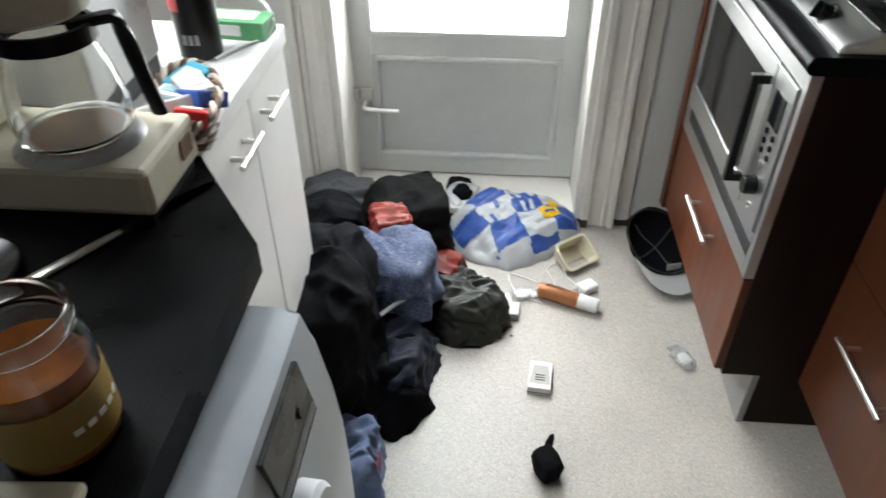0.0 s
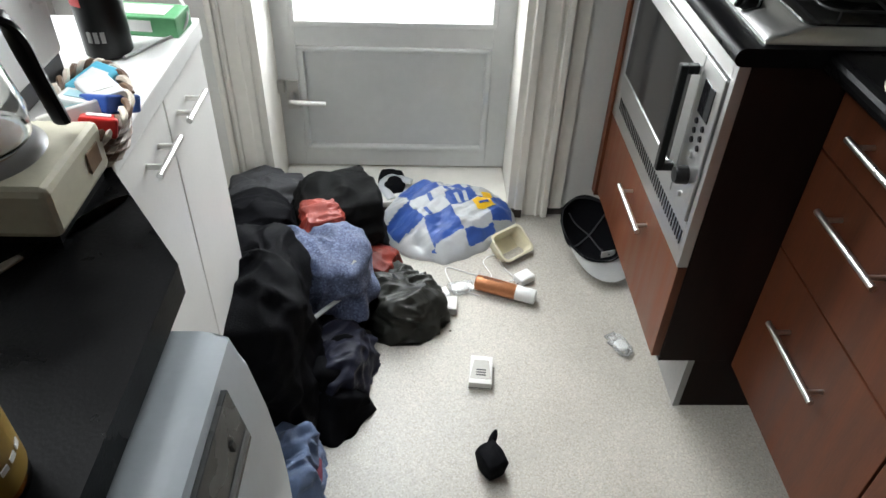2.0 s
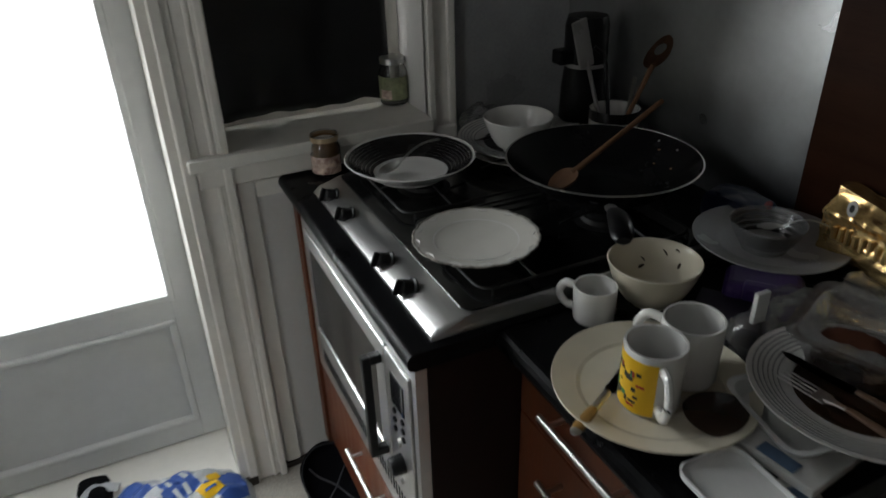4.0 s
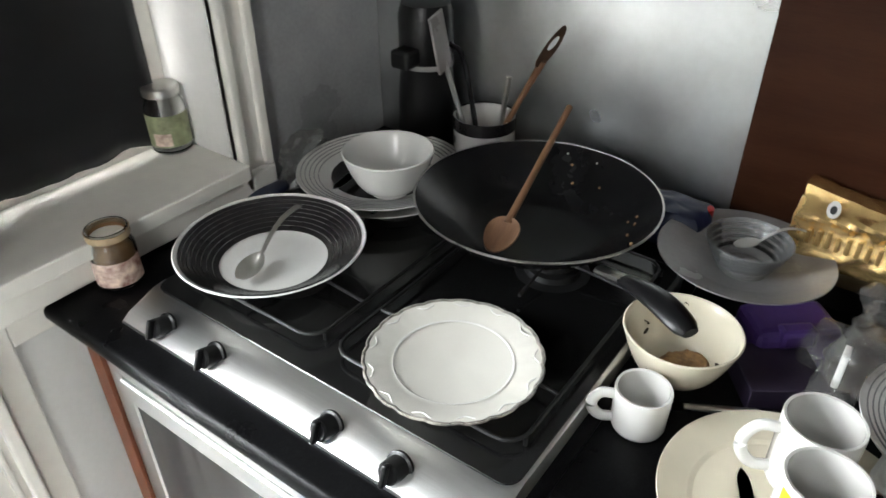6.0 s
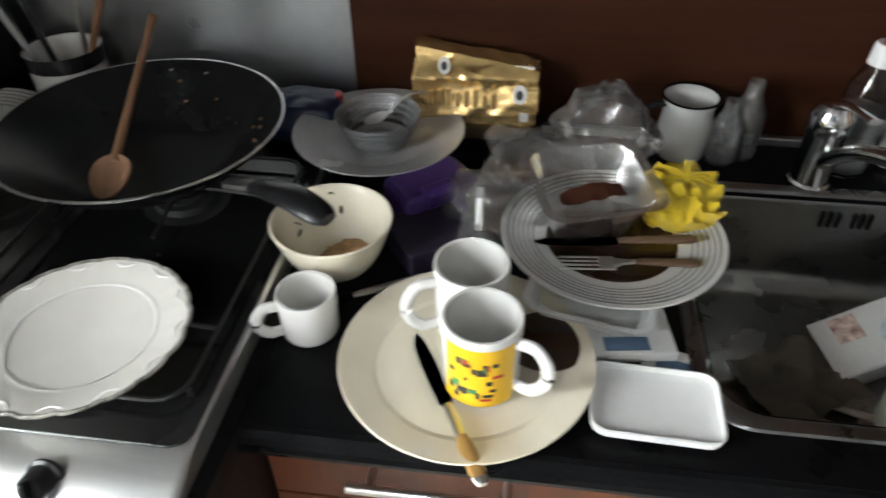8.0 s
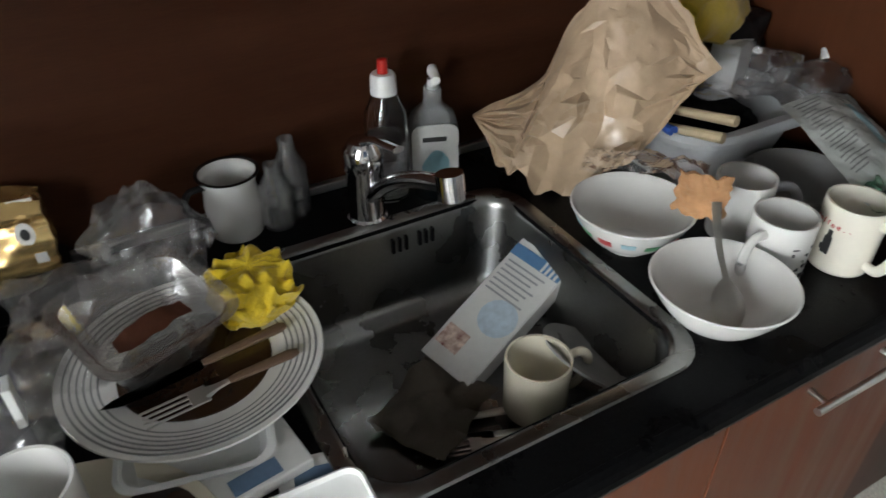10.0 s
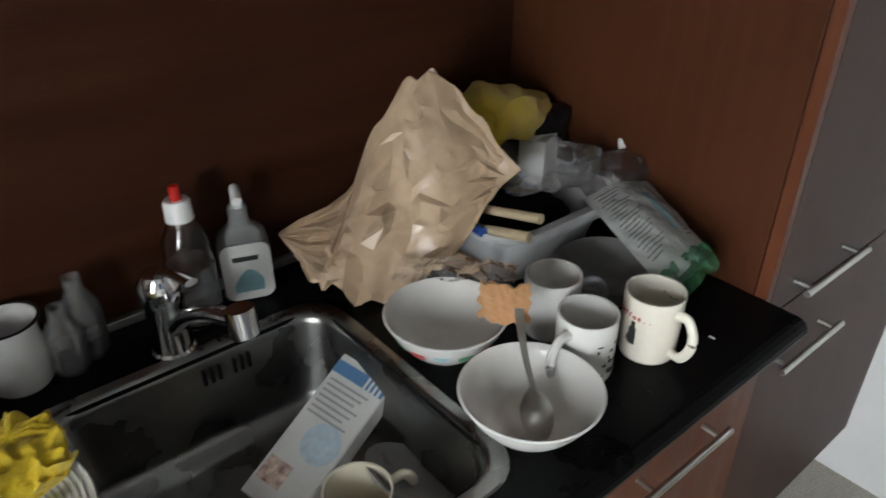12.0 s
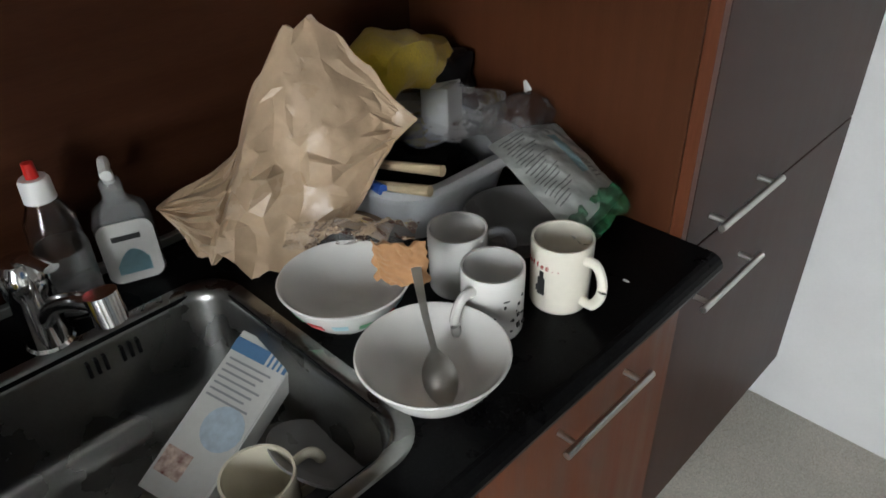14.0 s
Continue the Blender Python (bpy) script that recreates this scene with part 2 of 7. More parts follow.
# made-up south wall out of view, far and dark to soak up light
tagged(part("wall_south", B(XL, XW, YS - 0.2, YS, 0, ZC), M("dark_unseen_wall", (0.1, 0.085, 0.075), 0.8)), "unseen dark wall that soaks up bounce light", "wall", kind="structure")
white_wall = part("wall_cabinet_end", B(-0.75, XW, -2.33, -2.19, 0, ZC, 0.003), M("white_partition", (0.7, 0.7, 0.7), 0.5, var=0.04))
tagged(white_wall, "smooth white partition beside the tall cabinet", "wall", kind="structure")
tagged(part("backdrop", B(-3.5, 1.8, 1.9, 1.92, -0.5, 3.5), BACKDROP), "bright overcast daylight outside the door", "backdrop", kind="structure")
# trim of the doorway: stepped architraves, jambs and threshold
for x0, x1, s in ((DX1 - 0.005, -0.12, 1), (-1.1, DX0 + 0.005, -1)):
    bm = bmesh.new()
    box(bm, x0, x1, YN - 0.022, YN, 0, DZ + 0.09, 0.004)
    w = x1 - x0
    for a, b, d in ((0.02, 0.26, 0.012), (0.62, 0.72, 0.006), (0.8, 0.98, 0.014)):
        if s < 0:
            a, b = 1 - b, 1 - a
        box(bm, x0 + a * w, x1 - (1 - b) * w, YN - 0.022 - d, YN - 0.02, 0, DZ + 0.09, 0.004)
    tagged(part("trim", bm, WHITE_GLOSS), "cream painted moulded door architrave", "trim", kind="structure")
tagged(part("trim", B(-1.1, -0.12, YN - 0.03, YN, DZ, DZ + 0.09, 0.005), WHITE_GLOSS), "cream painted moulded door architrave", "trim", kind="structure")
for x0, x1 in ((DX0, DX0 + 0.025), (DX1 - 0.025, DX1)):
    tagged(part("trim", B(x0, x1, YN - 0.02, YN + 0.179, 0.0, DZ, 0.001), WHITE_GLOSS), "cream painted door jamb", "trim", kind="structure")
# strips added behind the leaf to keep the backdrop's glow out of the gaps
for x0, x1 in ((DX0 - 0.02, DX0 + 0.045), (DX1 - 0.045, DX1 + 0.02)):
    tagged(part("trim", B(x0, x1, YN + 0.23, YN + 0.26, 0.0, DZ + 0.02), WHITE_GLOSS), "added strip behind the door, blocks the backdrop's glow", "trim", kind="structure")
tagged(part("trim", B(DX0 - 0.02, DX1 + 0.02, YN + 0.23, YN + 0.26, -0.05, 0.075), WHITE_GLOSS), "added strip behind the door, blocks the backdrop's glow", "trim", kind="structure")
tagged(part("trim", B(DX0 + 0.025, DX1 - 0.025, YN - 0.025, YN + 0.2, 0, 0.05, 0.006), WHITE_GLOSS), "worn cream door threshold", "trim", kind="structure")
DARKBASE = M("dark_base", (0.05, 0.042, 0.036), 0.6)
tagged(part("baseboard", B(DX0 + 0.02, DX1 + 0.02, YN - 0.035, YN - 0.026, 0, 0.03), DARKBASE), "dark rubber strip along the threshold", "baseboard", kind="structure")
tagged(part("baseboard", B(-0.12, 0.1, YN - 0.014, YN, 0, 0.018), DARKBASE), "dark strip at the foot of the wall", "baseboard", kind="structure")

# the glazed door
door = thing("door_1", (DX0 + DX1) / 2, YN + 0.185, 0.055, "white painted wooden door with frosted glazing", "door", kind="structure")
hw, D0, D1 = (DX1 - DX0) / 2 - 0.0255, -0.005, 0.04
GX, GZ0, GZ1 = 0.298, 0.492, 1.85
bm = bmesh.new()
for x0, x1, z0, z1 in ((-hw, -GX, 0, 2.0), (GX, hw, 0, 2.0), (-GX, GX, GZ1, 2.0), (-GX, GX, 0.42, GZ0), (-GX, GX, 0, 0.06)):
    box(bm, x0, x1, D0, D1, z0, z1, 0.002)
box(bm, -GX + 0.0, GX - 0.0, D0 + 0.014, D1, 0.05, 0.43)
part("door_leaf", bm, DOOR_PAINT, door)
bm = bmesh.new()
for x0, x1, z0, z1 in ((-GX, -GX + 0.02, 0.06, 0.42), (GX - 0.02, GX, 0.06, 0.42), (-GX, GX, 0.06, 0.078), (-GX, GX, 0.402, 0.42)):
    box(bm, x0, x1, D0 - 0.008, D0 + 0.016, z0, z1, 0.006)
part("panel_moulding", bm, DOOR_PAINT, door)
bm = bmesh.new()
for x0, x1, z0, z1 in ((-GX - 0.012, -GX + 0.006, GZ0 - 0.012, GZ1 + 0.01), (GX - 0.006, GX + 0.012, GZ0 - 0.012, GZ1 + 0.01), (-GX, GX, GZ0 - 0.012, GZ0 + 0.006), (-GX, GX, GZ1 - 0.006, GZ1 + 0.01)):
    box(bm, x0, x1, D0 - 0.005, D0 + 0.01, z0, z1, 0.003)
part("glazing_bead", bm, DOOR_PAINT, door)
FROST = M("frosted_glass", (0.95, 0.97, 0.97), 0.35, trans=1.0, var=0.02, bump=0.0)
g = part("pane", B(-GX, GX, 0.015, 0.021, GZ0, GZ1), FROST, door)
g.visible_shadow = False
bm = B(-hw + 0.022, -hw + 0.062, D0 - 0.008, D0, 0.21, 0.31, 0.003)
plate = part("lock_plate", bm, SATIN, door, "worn satin lock plate")
lever = tube(curve_pts([(-hw + 0.042, D0 - 0.005, 0.262), (-hw + 0.042, D0 - 0.05, 0.262), (-hw + 0.06, D0 - 0.058, 0.26), (-hw + 0.15, D0 - 0.055, 0.254)], 5), 0.0085, 10)
part("door_handle", lever, SATIN, door, "satin steel lever handle")
part("latch", B(-hw - 0.005, -hw + 0.02, D0 - 0.022, D0, 0.27, 0.31, 0.004), SATIN, door)

bm = bmesh.new()
for x0, x1, z0, z1 in ((-0.115, -0.075, 0.02, 0.905), (0.06, 0.075, 0.02, 0.905), (-0.0748, 0.0598, 0.86, 0.904)):
    box(bm, x0, x1, YN - 0.012, YN, z0, z1, 0.003)
tagged(part("trim", bm, WHITE_GLOSS), "cream painted boxed panel under the sill", "trim", kind="structure")
# the window over the hob, covered by a black sheet
win = thing("window_1", (WX0 + WX1) / 2, YN, WZ0, "deep cream window recess covered by a black sheet", "window", kind="structure")
ww, wh = (WX1 - WX0) / 2, WZ1 - WZ0
bm = bmesh.new()
for a, b, d in ((0.0, 0.075, 0.018), (0.0, 0.018, 0.03), (0.055, 0.075, 0.026)):
    box(bm, ww + a, ww + b, -d, 0, -0.06, wh + 0.07, 0.004)
    box(bm, -ww - b, -ww - a, -d, 0, -0.0, wh + 0.07, 0.004)
part("window_frame", bm, WHITE_GLOSS, win)
bm = bmesh.new()
box(bm, -ww - 0.085, ww + 0.0, -0.05, 0.19, -0.025, 0.004, 0.003)
box(bm, -ww - 0.07, ww + 0.075, -0.03, 0.0, -0.075, -0.025, 0.006)
part("window_sill", bm, WHITE_GLOSS, win)
bm = bmesh.new()
for x0, x1, z0, z1 in ((-ww, -ww + 0.035, 0, wh), (ww - 0.035, ww, 0, wh), (-ww, ww, 0, 0.03), (-ww, ww, wh - 0.03, wh)):
    box(bm, x0, x1, 0.155, 0.2, z0, z1, 0.004)
part("sash", bm, WHITE_GLOSS, win)
g = part("pane", B(-ww + 0.03, ww - 0.03, 0.176, 0.182, 0.02, wh - 0.02), CLEAR, win)
g.visible_shadow = False
bm = bmesh.new()
nx, nz = 26, 26
grid = [[bm.verts.new(((-ww + 0.012 + (2 * ww - 0.05) * i / nx), 0.148 - 0.05 * max(0, i / nx - 0.8) ** 1.2 - 0.02 * max(0, 0.12 - j / nz) * 6 * (0.4 + 0.6 * noise.noise((i * 0.25, 3, 0))) + 0.006 * noise.noise((i * 0.2, j * 0.2, 1)), 0.022 + (wh - 0.03) * j / nz + 0.012 * noise.noise((i * 0.3, j * 0.1, 7)) * (j < 3))) for j in range(nz + 1)] for i in range(nx + 1)]
for i in range(nx):
    for j in range(nz):
        bm.faces.new((grid[i][j], grid[i + 1][j], grid[i + 1][j + 1], grid[i][j + 1]))
SHEET = M("black_sheet", (0.008, 0.008, 0.009), 0.4, var=0.3, bump=0.1, bscale=30)
o = part("blackout_sheet", bm, SHEET, win, "black plastic sheet over the pane", True)
sm = o.modifiers.new("thick", "SOLIDIFY")
sm.thickness = 0.002
# wall panels above the worktop
tagged(part("panel_splashback", B(XW - 0.008, XW, 0.012, YN, 0.9, 1.9, 0.001), STEEL_SPLASH), "dull stainless steel splashback behind the hob", "splashback", kind="structure")
tagged(part("panel_north_dark", B(WX1 + 0.077, XW - 0.009, YN - 0.006, YN, 0.9, 1.9, 0.001), M("dark_panel", (0.3, 0.303, 0.306), 0.3, var=0.2)), "dark grey panel beside the window", "splashback", kind="structure")
tagged(part("panel_back", B(XW - 0.016, XW, -1.447, 0.011, 0.9, 1.9, 0.001), CHERRY_SHADED), "red-brown wood panel behind the sink, shade in its colour", "wall panel", kind="structure")
tagged(part("panel_upstand", B(XW - 0.03, XW - 0.017, -1.447, 0.0, 0.9, 0.915, 0.002), STEEL), "thin metal strip along the worktop's back", "trim", kind="structure")

# ---- kitchen units ----
FX = 0.19


def bar_handle(parent, x, y0, y1, z, out=0.032, r=0.006, axis="y", nx=-1):
    h = part("handle", tube([(x + nx * out, y0, z), (x + nx * out, y1, z)], r, 12), SATIN, parent, "satin steel bar handle", True)
    for y in (y0 + 0.025 * (1 if y1 > y0 else -1), y1 - 0.025 * (1 if y1 > y0 else -1)):
        part("handle_post", tube([(x, y, z), (x + nx * out, y, z)], 0.0045, 10), SATIN, h, "", True)
    return h


def base_unit(y1, y0, fronts, label, top_z=0.858):
    """A base cabinet along the east wall; fronts: (z0, z1, handle span or None, handle height)."""
    u = thing("cabinet", FX, y1, 0, label, "kitchen cabinet", "base units")
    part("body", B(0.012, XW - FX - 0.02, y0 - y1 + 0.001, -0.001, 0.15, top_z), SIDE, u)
    part("plinth", B(0.1, 0.118, y0 - y1 + 0.001, -0.001, 0, 0.15), PLINTH, u, "grey plinth")
    for z0, z1, hs, hz in fronts:
        d = part("drawer_front", B(-0.008, 0.011, y0 - y1 + 0.002, -0.002, z0, z1, 0.0015), CHERRY, u, "red-brown laminate front")
        if hs:
            bar_handle(d, -0.008, hs[0] - y1, hs[1] - y1, hz)
    return u


base_unit(-0.004, -0.46, [(0.725, 0.855, (-0.108, -0.31), 0.80), (0.503, 0.721, (-0.112, -0.308), 0.662), (0.155, 0.499, (-0.115, -0.31), 0.397)], "red-brown drawer cabinet with satin bar handles")
base_unit(-0.461, -0.965, [(0.155, 0.855, (-0.5, -0.72), 0.80)], "red-brown sink cabinet with a satin bar handle", 0.7)
base_unit(-0.966, -1.446, [(0.155, 0.855, (-1.105, -1.315), 0.75)], "red-brown drawer cabinet beside the tall cabinet")
# the worktop over these units, with the sink's cut-out
SX0, SX1, SY0, SY1 = 0.215, 0.645, -0.915, -0.485
bm = bmesh.new()
for x0, x1, y0, y1 in ((0.15, SX0 + 0.012, -1.446, 0.0), (SX1 - 0.012, XW - 0.017, -1.446, 0.0), (SX0 + 0.012, SX1 - 0.012, SY1 - 0.012, 0.0), (SX0 + 0.012, SX1 - 0.012, -1.446, SY0 + 0.012)):
    box(bm, x0, x1, y0, y1, 0.86, 0.9)
nose = tube([(0.152, -1.446, 0.88), (0.152, 0.0, 0.88)], 0.02, 16)
me = bpy.data.meshes.new("nose")
nose.to_mesh(me)
bm.from_mesh(me)
top = part("worktop", bm, BLACK_TOP, None)
tagged(top, "black stone-look worktop with a rounded front edge", "worktop")

# tall cabinet
TX = 0.203
tc = thing("tall_cabinet", TX, -1.447, 0, "tall red-brown cabinet with satin bar handles", "cabinet")
# the doors' grey reflection is mixed into this brown, specular kept low
CAB_FRONT = M("cabinet_front_greyed", (0.047, 0.0225, 0.0175), 0.42, var=0.07, scale=5, bump=0.0, rvar=0.04, stretch=(6, 6, 0.5), second=(0.05, 0.0245, 0.019), spec=0.15)
# darker copy of the cherry laminate: the side's shade is in the colour
CHERRY_TALL = M("cherry_tall_shaded", (0.064, 0.021, 0.0095), 0.4, var=0.08, scale=5, bump=0.04, bscale=70, stretch=(6, 6, 0.5), second=(0.069, 0.0235, 0.0106), spec=0.15)
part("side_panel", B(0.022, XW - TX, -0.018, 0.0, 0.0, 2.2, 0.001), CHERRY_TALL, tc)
part("body", B(0.022, XW - TX, -0.739, -0.019, 0.15, 2.2), SIDE, tc)
part("plinth", B(0.06, 0.075, -0.739, -0.019, 0, 0.15), SIDE, tc)
part("edge_strip", B(0.0, 0.02, -0.018, 0.0, 0.16, 2.2, 0.001), CHERRY, tc)
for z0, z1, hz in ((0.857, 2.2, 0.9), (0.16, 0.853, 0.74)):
    d = part("cabinet_door", B(-0.0, 0.02, -0.739, -0.02, z0, z1, 0.0015), CAB_FRONT, tc, "brown door, grey reflection mixed into its colour")
    bar_handle(d, 0.0, -0.065, -0.285, hz)
# hob unit
hu = thing("oven_cabinet", 0, 0, 0, "dark brown housing cabinet with a red-brown drawer", "kitchen cabinet")
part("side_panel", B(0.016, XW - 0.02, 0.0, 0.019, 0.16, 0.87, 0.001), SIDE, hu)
part("side_panel", B(-0.012, XW - 0.02, 0.655, 0.69, 0.16, 0.87, 0.001), CHERRY, hu)
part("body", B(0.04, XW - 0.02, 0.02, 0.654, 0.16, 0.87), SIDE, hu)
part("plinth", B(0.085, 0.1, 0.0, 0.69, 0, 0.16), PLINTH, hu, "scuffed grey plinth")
# plinth's end in the dark panel colour, standing in for shade under the unit
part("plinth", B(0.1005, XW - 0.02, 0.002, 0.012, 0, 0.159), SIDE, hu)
d = part("drawer_front", B(-0.004, 0.0155, 0.001, 0.653, 0.175, 0.434, 0.0015), CHERRY, hu, "red-brown laminate drawer front")
bar_handle(d, -0.004, 0.195, 0.385, 0.378, 0.028)
bm = B(-0.02, XW - 0.009, -0.006, YN - 0.001, 0.872, 0.904)
es = [e for e in bm.edges if abs(e.verts[0].co.x + 0.02) < 1e-4 and abs(e.verts[1].co.x + 0.02) < 1e-4 and abs(e.verts[0].co.z - e.verts[1].co.z) < 1e-4]
bmesh.ops.bevel(bm, geom=es, offset=0.014, segments=5, affect="EDGES", profile=0.5)
tagged(part("worktop", bm, BLACK_TOP, None, "", True), "black worktop with a rounded front under the hob", "worktop")
# left side: black worktop with a cut corner, pale worktop with drawers
LT = prism([(XL + 0.001, -2.2), (-0.76, -2.2), (-0.762, -0.545), (-0.905, -0.345), (XL + 0.001, -0.345)], 0.862, 0.9)
tagged(part("worktop", LT, BLACK_TOP), "black worktop with a cut corner", "worktop")
tagged(part("worktop", B(XL + 0.001, -0.898, -0.344, 0.09, 0.865, 0.9, 0.004), WHITE_TOP), "pale worktop over white drawers", "worktop")
lu = thing("cabinet", -0.905, -0.344, 0, "white drawer cabinet with satin bar handles", "kitchen cabinet")
part("body", B(-0.59, -0.02, 0.002, 0.43, 0.1, 0.863), WHITE_LAM, lu)
part("plinth", B(-0.57, -0.06, 0.004, 0.42, 0.0, 0.1), PLINTH, lu)
for y0, y1, hs in ((0.002, 0.213, (0.08, 0.185)), (0.217, 0.43, (0.235, 0.335))):
    d = part("cabinet_door", B(-0.02, 0.0, y0, y1, 0.11, 0.86, 0.0015), WHITE_LAM, lu)
    bar_handle(d, 0.0, hs[0], hs[1], 0.815, 0.025, 0.005, nx=1)
lu2 = thing("cabinet", -0.79, -1.19, 0, "white base cabinet under the black worktop", "kitchen cabinet")
part("body", B(-0.7, 0.0, -1.0, -0.002, 0.0, 0.86), WHITE_LAM, lu2)

# ---- appliances ----
# built-in microwave
mw = thing("microwave", 0, 0.001, 0.4365, "built-in stainless steel microwave with a black handle", "microwave")
MWW, MWH = 0.652, 0.434
bm = bmesh.new()
for y0, y1, z0, z1 in ((0, 0.018, 0, MWH), (MWW - 0.03, MWW, 0, MWH), (0.018, MWW - 0.03, 0, 0.098), (0.018, MWW - 0.03, MWH - 0.032, MWH)):
    box(bm, -0.006, 0.015, y0, y1, z0, z1, 0.001)
fr = part("trim_frame", bm, STEEL, mw)
for k in range(40):
    part("vent_slot", B(-0.0075, -0.004, 0.025 + k * 0.0145, 0.0295 + k * 0.0145, 0.042, 0.074), BLACK_PL, fr)
part("case", B(0.016, 0.45, 0.02, MWW - 0.02, 0.01, MWH - 0.01), BLACK_PL, mw)
def rect(x, y0, y1, z0, z1):
    return [(x, y0, z0), (x, y1, z0), (x, y1, z1), (x, y0, z1)]


bm = loft([rect(0.012, 0.128, MWW - 0.033, 0.101, MWH - 0.035), rect(-0.009, 0.128, MWW - 0.033, 0.101, MWH - 0.035), rect(-0.011, 0.13, MWW - 0.035, 0.103, MWH - 0.037), rect(-0.011, 0.173, MWW - 0.053, 0.138, MWH - 0.073), rect(-0.008, 0.175, MWW - 0.055, 0.14, MWH - 0.075), rect(0.012, 0.175, MWW - 0.055, 0.14, MWH - 0.075)])
dr = part("microwave_door", bm, STEEL, mw)
part("door_glass", B(-0.008, 0.008, 0.174, MWW - 0.054, 0.139, MWH - 0.074), BLACK_GLASS, dr, "dark glass")
hb = bmesh.new()
box(hb, -0.046, -0.03, 0.14, 0.158, 0.14, 0.37, 0.003)
box(hb, -0.032, -0.008, 0.14, 0.158, 0.352, 0.37, 0.003)
box(hb, -0.032, -0.008, 0.14, 0.158, 0.14, 0.158, 0.003)
part("microwave_handle", hb, BLACK_PL, dr, "chunky black plastic handle")
cp = part("control_panel", B(-0.011, 0.012, 0.021, 0.125, 0.101, MWH - 0.035, 0.002), STEEL, mw)
part("display", B(-0.013, -0.009, 0.045, 0.1, 0.3, 0.365, 0.001), BLACK_GLASS, cp)
for i, (y, z) in enumerate([(0.055, 0.285), (0.09, 0.285), (0.055, 0.265), (0.09, 0.265), (0.055, 0.245), (0.09, 0.245)]):
    part("button", lathe([(0, 0.004), (0.0055, 0.0035), (0.0065, 0)], 14), BLACK_PL, cp, "", True).matrix_basis = pose(-0.011, y, z, 0, -90, 0)
for y, z, r in ((0.075, 0.222, 0.009), (0.075, 0.13, 0.0065)):
    part("button", lathe([(0, 0.006), (r * 0.8, 0.005), (r, 0)], 18), SATIN, cp, "", True).matrix_basis = pose(-0.011, y, z, 0, -90, 0)
part("dial", lathe([(0, 0.026), (0.015, 0.025), (0.018, 0.02), (0.019, 0)], 24), BLACK_PL, cp, "black timer dial", True).matrix_basis = pose(-0.011, 0.07, 0.178, 0, -90, 0)

# gas hob
HX, HY0, HY1, HZ = 0.03, 0.012, 0.645, 0.904
hob = thing("gas_hob", HX, HY0, HZ, "stainless steel gas hob with black burners and knobs", "hob")
W = HY1 - HY0
sec = [(0.0, 0.0), (0.0, 0.006), (0.012, 0.016), (0.06, 0.028), (0.075, 0.03), (0.55, 0.03), (0.565, 0.024), (0.565, 0.0)]
bm = bmesh.new()
ra, rb = [bm.verts.new((x, 0, z)) for x, z in sec], [bm.verts.new((x, W, z)) for x, z in sec]
for i in range(len(sec)):
    j = (i + 1) % len(sec)
    bm.faces.new((ra[i], ra[j], rb[j], rb[i]))
bm.faces.new(ra[::-1]), bm.faces.new(rb)
bmesh.ops.bevel(bm, geom=[e for e in bm.edges if abs(e.verts[0].co.y - e.verts[1].co.y) < 1e-5 and e.verts[0].co.z + e.verts[1].co.z > 0.02], offset=0.008, segments=3, affect="EDGES", profile=0.5)
part("hob_body", bm, STEEL, hob, "", True)
part("hob_plate", prism(rrect(0.06, 0.556, 0.005, W - 0.005, 0.02), 0.0297, 0.0335, 0.0015), ENAMEL, hob, "black enamel hob plate")
for y in (0.565, 0.46, 0.248, 0.143):
    k = part("knob", lathe([(0, 0.03), (0.014, 0.03), (0.017, 0.027), (0.019, 0.006), (0.023, 0.004), (0.023, 0)], 24), BLACK_PL, hob, "black hob knob", True)
    k.matrix_basis = pose(0.026, y - HY0, 0.016, 0, -68, 0) @ Matrix.Diagonal((0.82, 0.82, 0.9, 1))
    part("knob_grip", B(-0.018, 0.018, -0.004, 0.004, 0.028, 0.04, 0.003), BLACK_PL, k)
BX, BY = (0.2, 0.44), (0.165, 0.475)
for bx in BX:
    for by in BY:
        b = part("burner", lathe([(0, 0.022), (0.03, 0.022), (0.034, 0.018), (0.034, 0.014), (0.042, 0.012), (0.044, 0.003), (0.058, 0.0)], 28), IRON, hob, "", True)
        b.matrix_basis = pose(bx, by, 0.0335)
for by in BY:
    g = bmesh.new()
    segs = []
    loop = rrect(0.1, 0.535, by - 0.14, by + 0.14, 0.03, 4)
    ring = [(x, y, 0.047) for x, y in loop]
    ring.append(ring[0])
    lines = [ring]
    for bx in BX:
        for a in range(4):
            dx, dy = (1, 0, -1, 0)[a], (0, 1, 0, -1)[a]
            far = 0.14 if dy else 0.1
            lines.append([(bx + dx * 0.03, by + dy * 0.03, 0.056), (bx + dx * 0.05, by + dy * 0.05, 0.055), (bx + dx * far, by + dy * far, 0.047)])
    for x, y in ((0.12, by - 0.14), (0.12, by + 0.14), (0.52, by - 0.14), (0.52, by + 0.14)):
        lines.append([(x, y, 0.034), (x, y, 0.047)])
    for ln in lines:
        tb = tube(ln, 0.0028, 6)
        me = bpy.data.meshes.new("bar")
        tb.to_mesh(me)
        tb.free()
        g.from_mesh(me)
    part("pan_support", g, IRON, hob, "black iron pan support", True)

# washing machine under the black worktop
wm = thing("washing_machine", -0.725, -0.583, 0, "white front-loading washing machine under the worktop", "washing machine")
prof = [(0, 0.845), (0.012, 0.84), (0.022, 0.80), (0.034, 0.73), (0.041, 0.66), (0.043, 0.6), (0.043, 0.08), (0.03, 0.02)]
bm = bmesh.new()
A = [bm.verts.new((x, 0, z)) for x, z in prof]
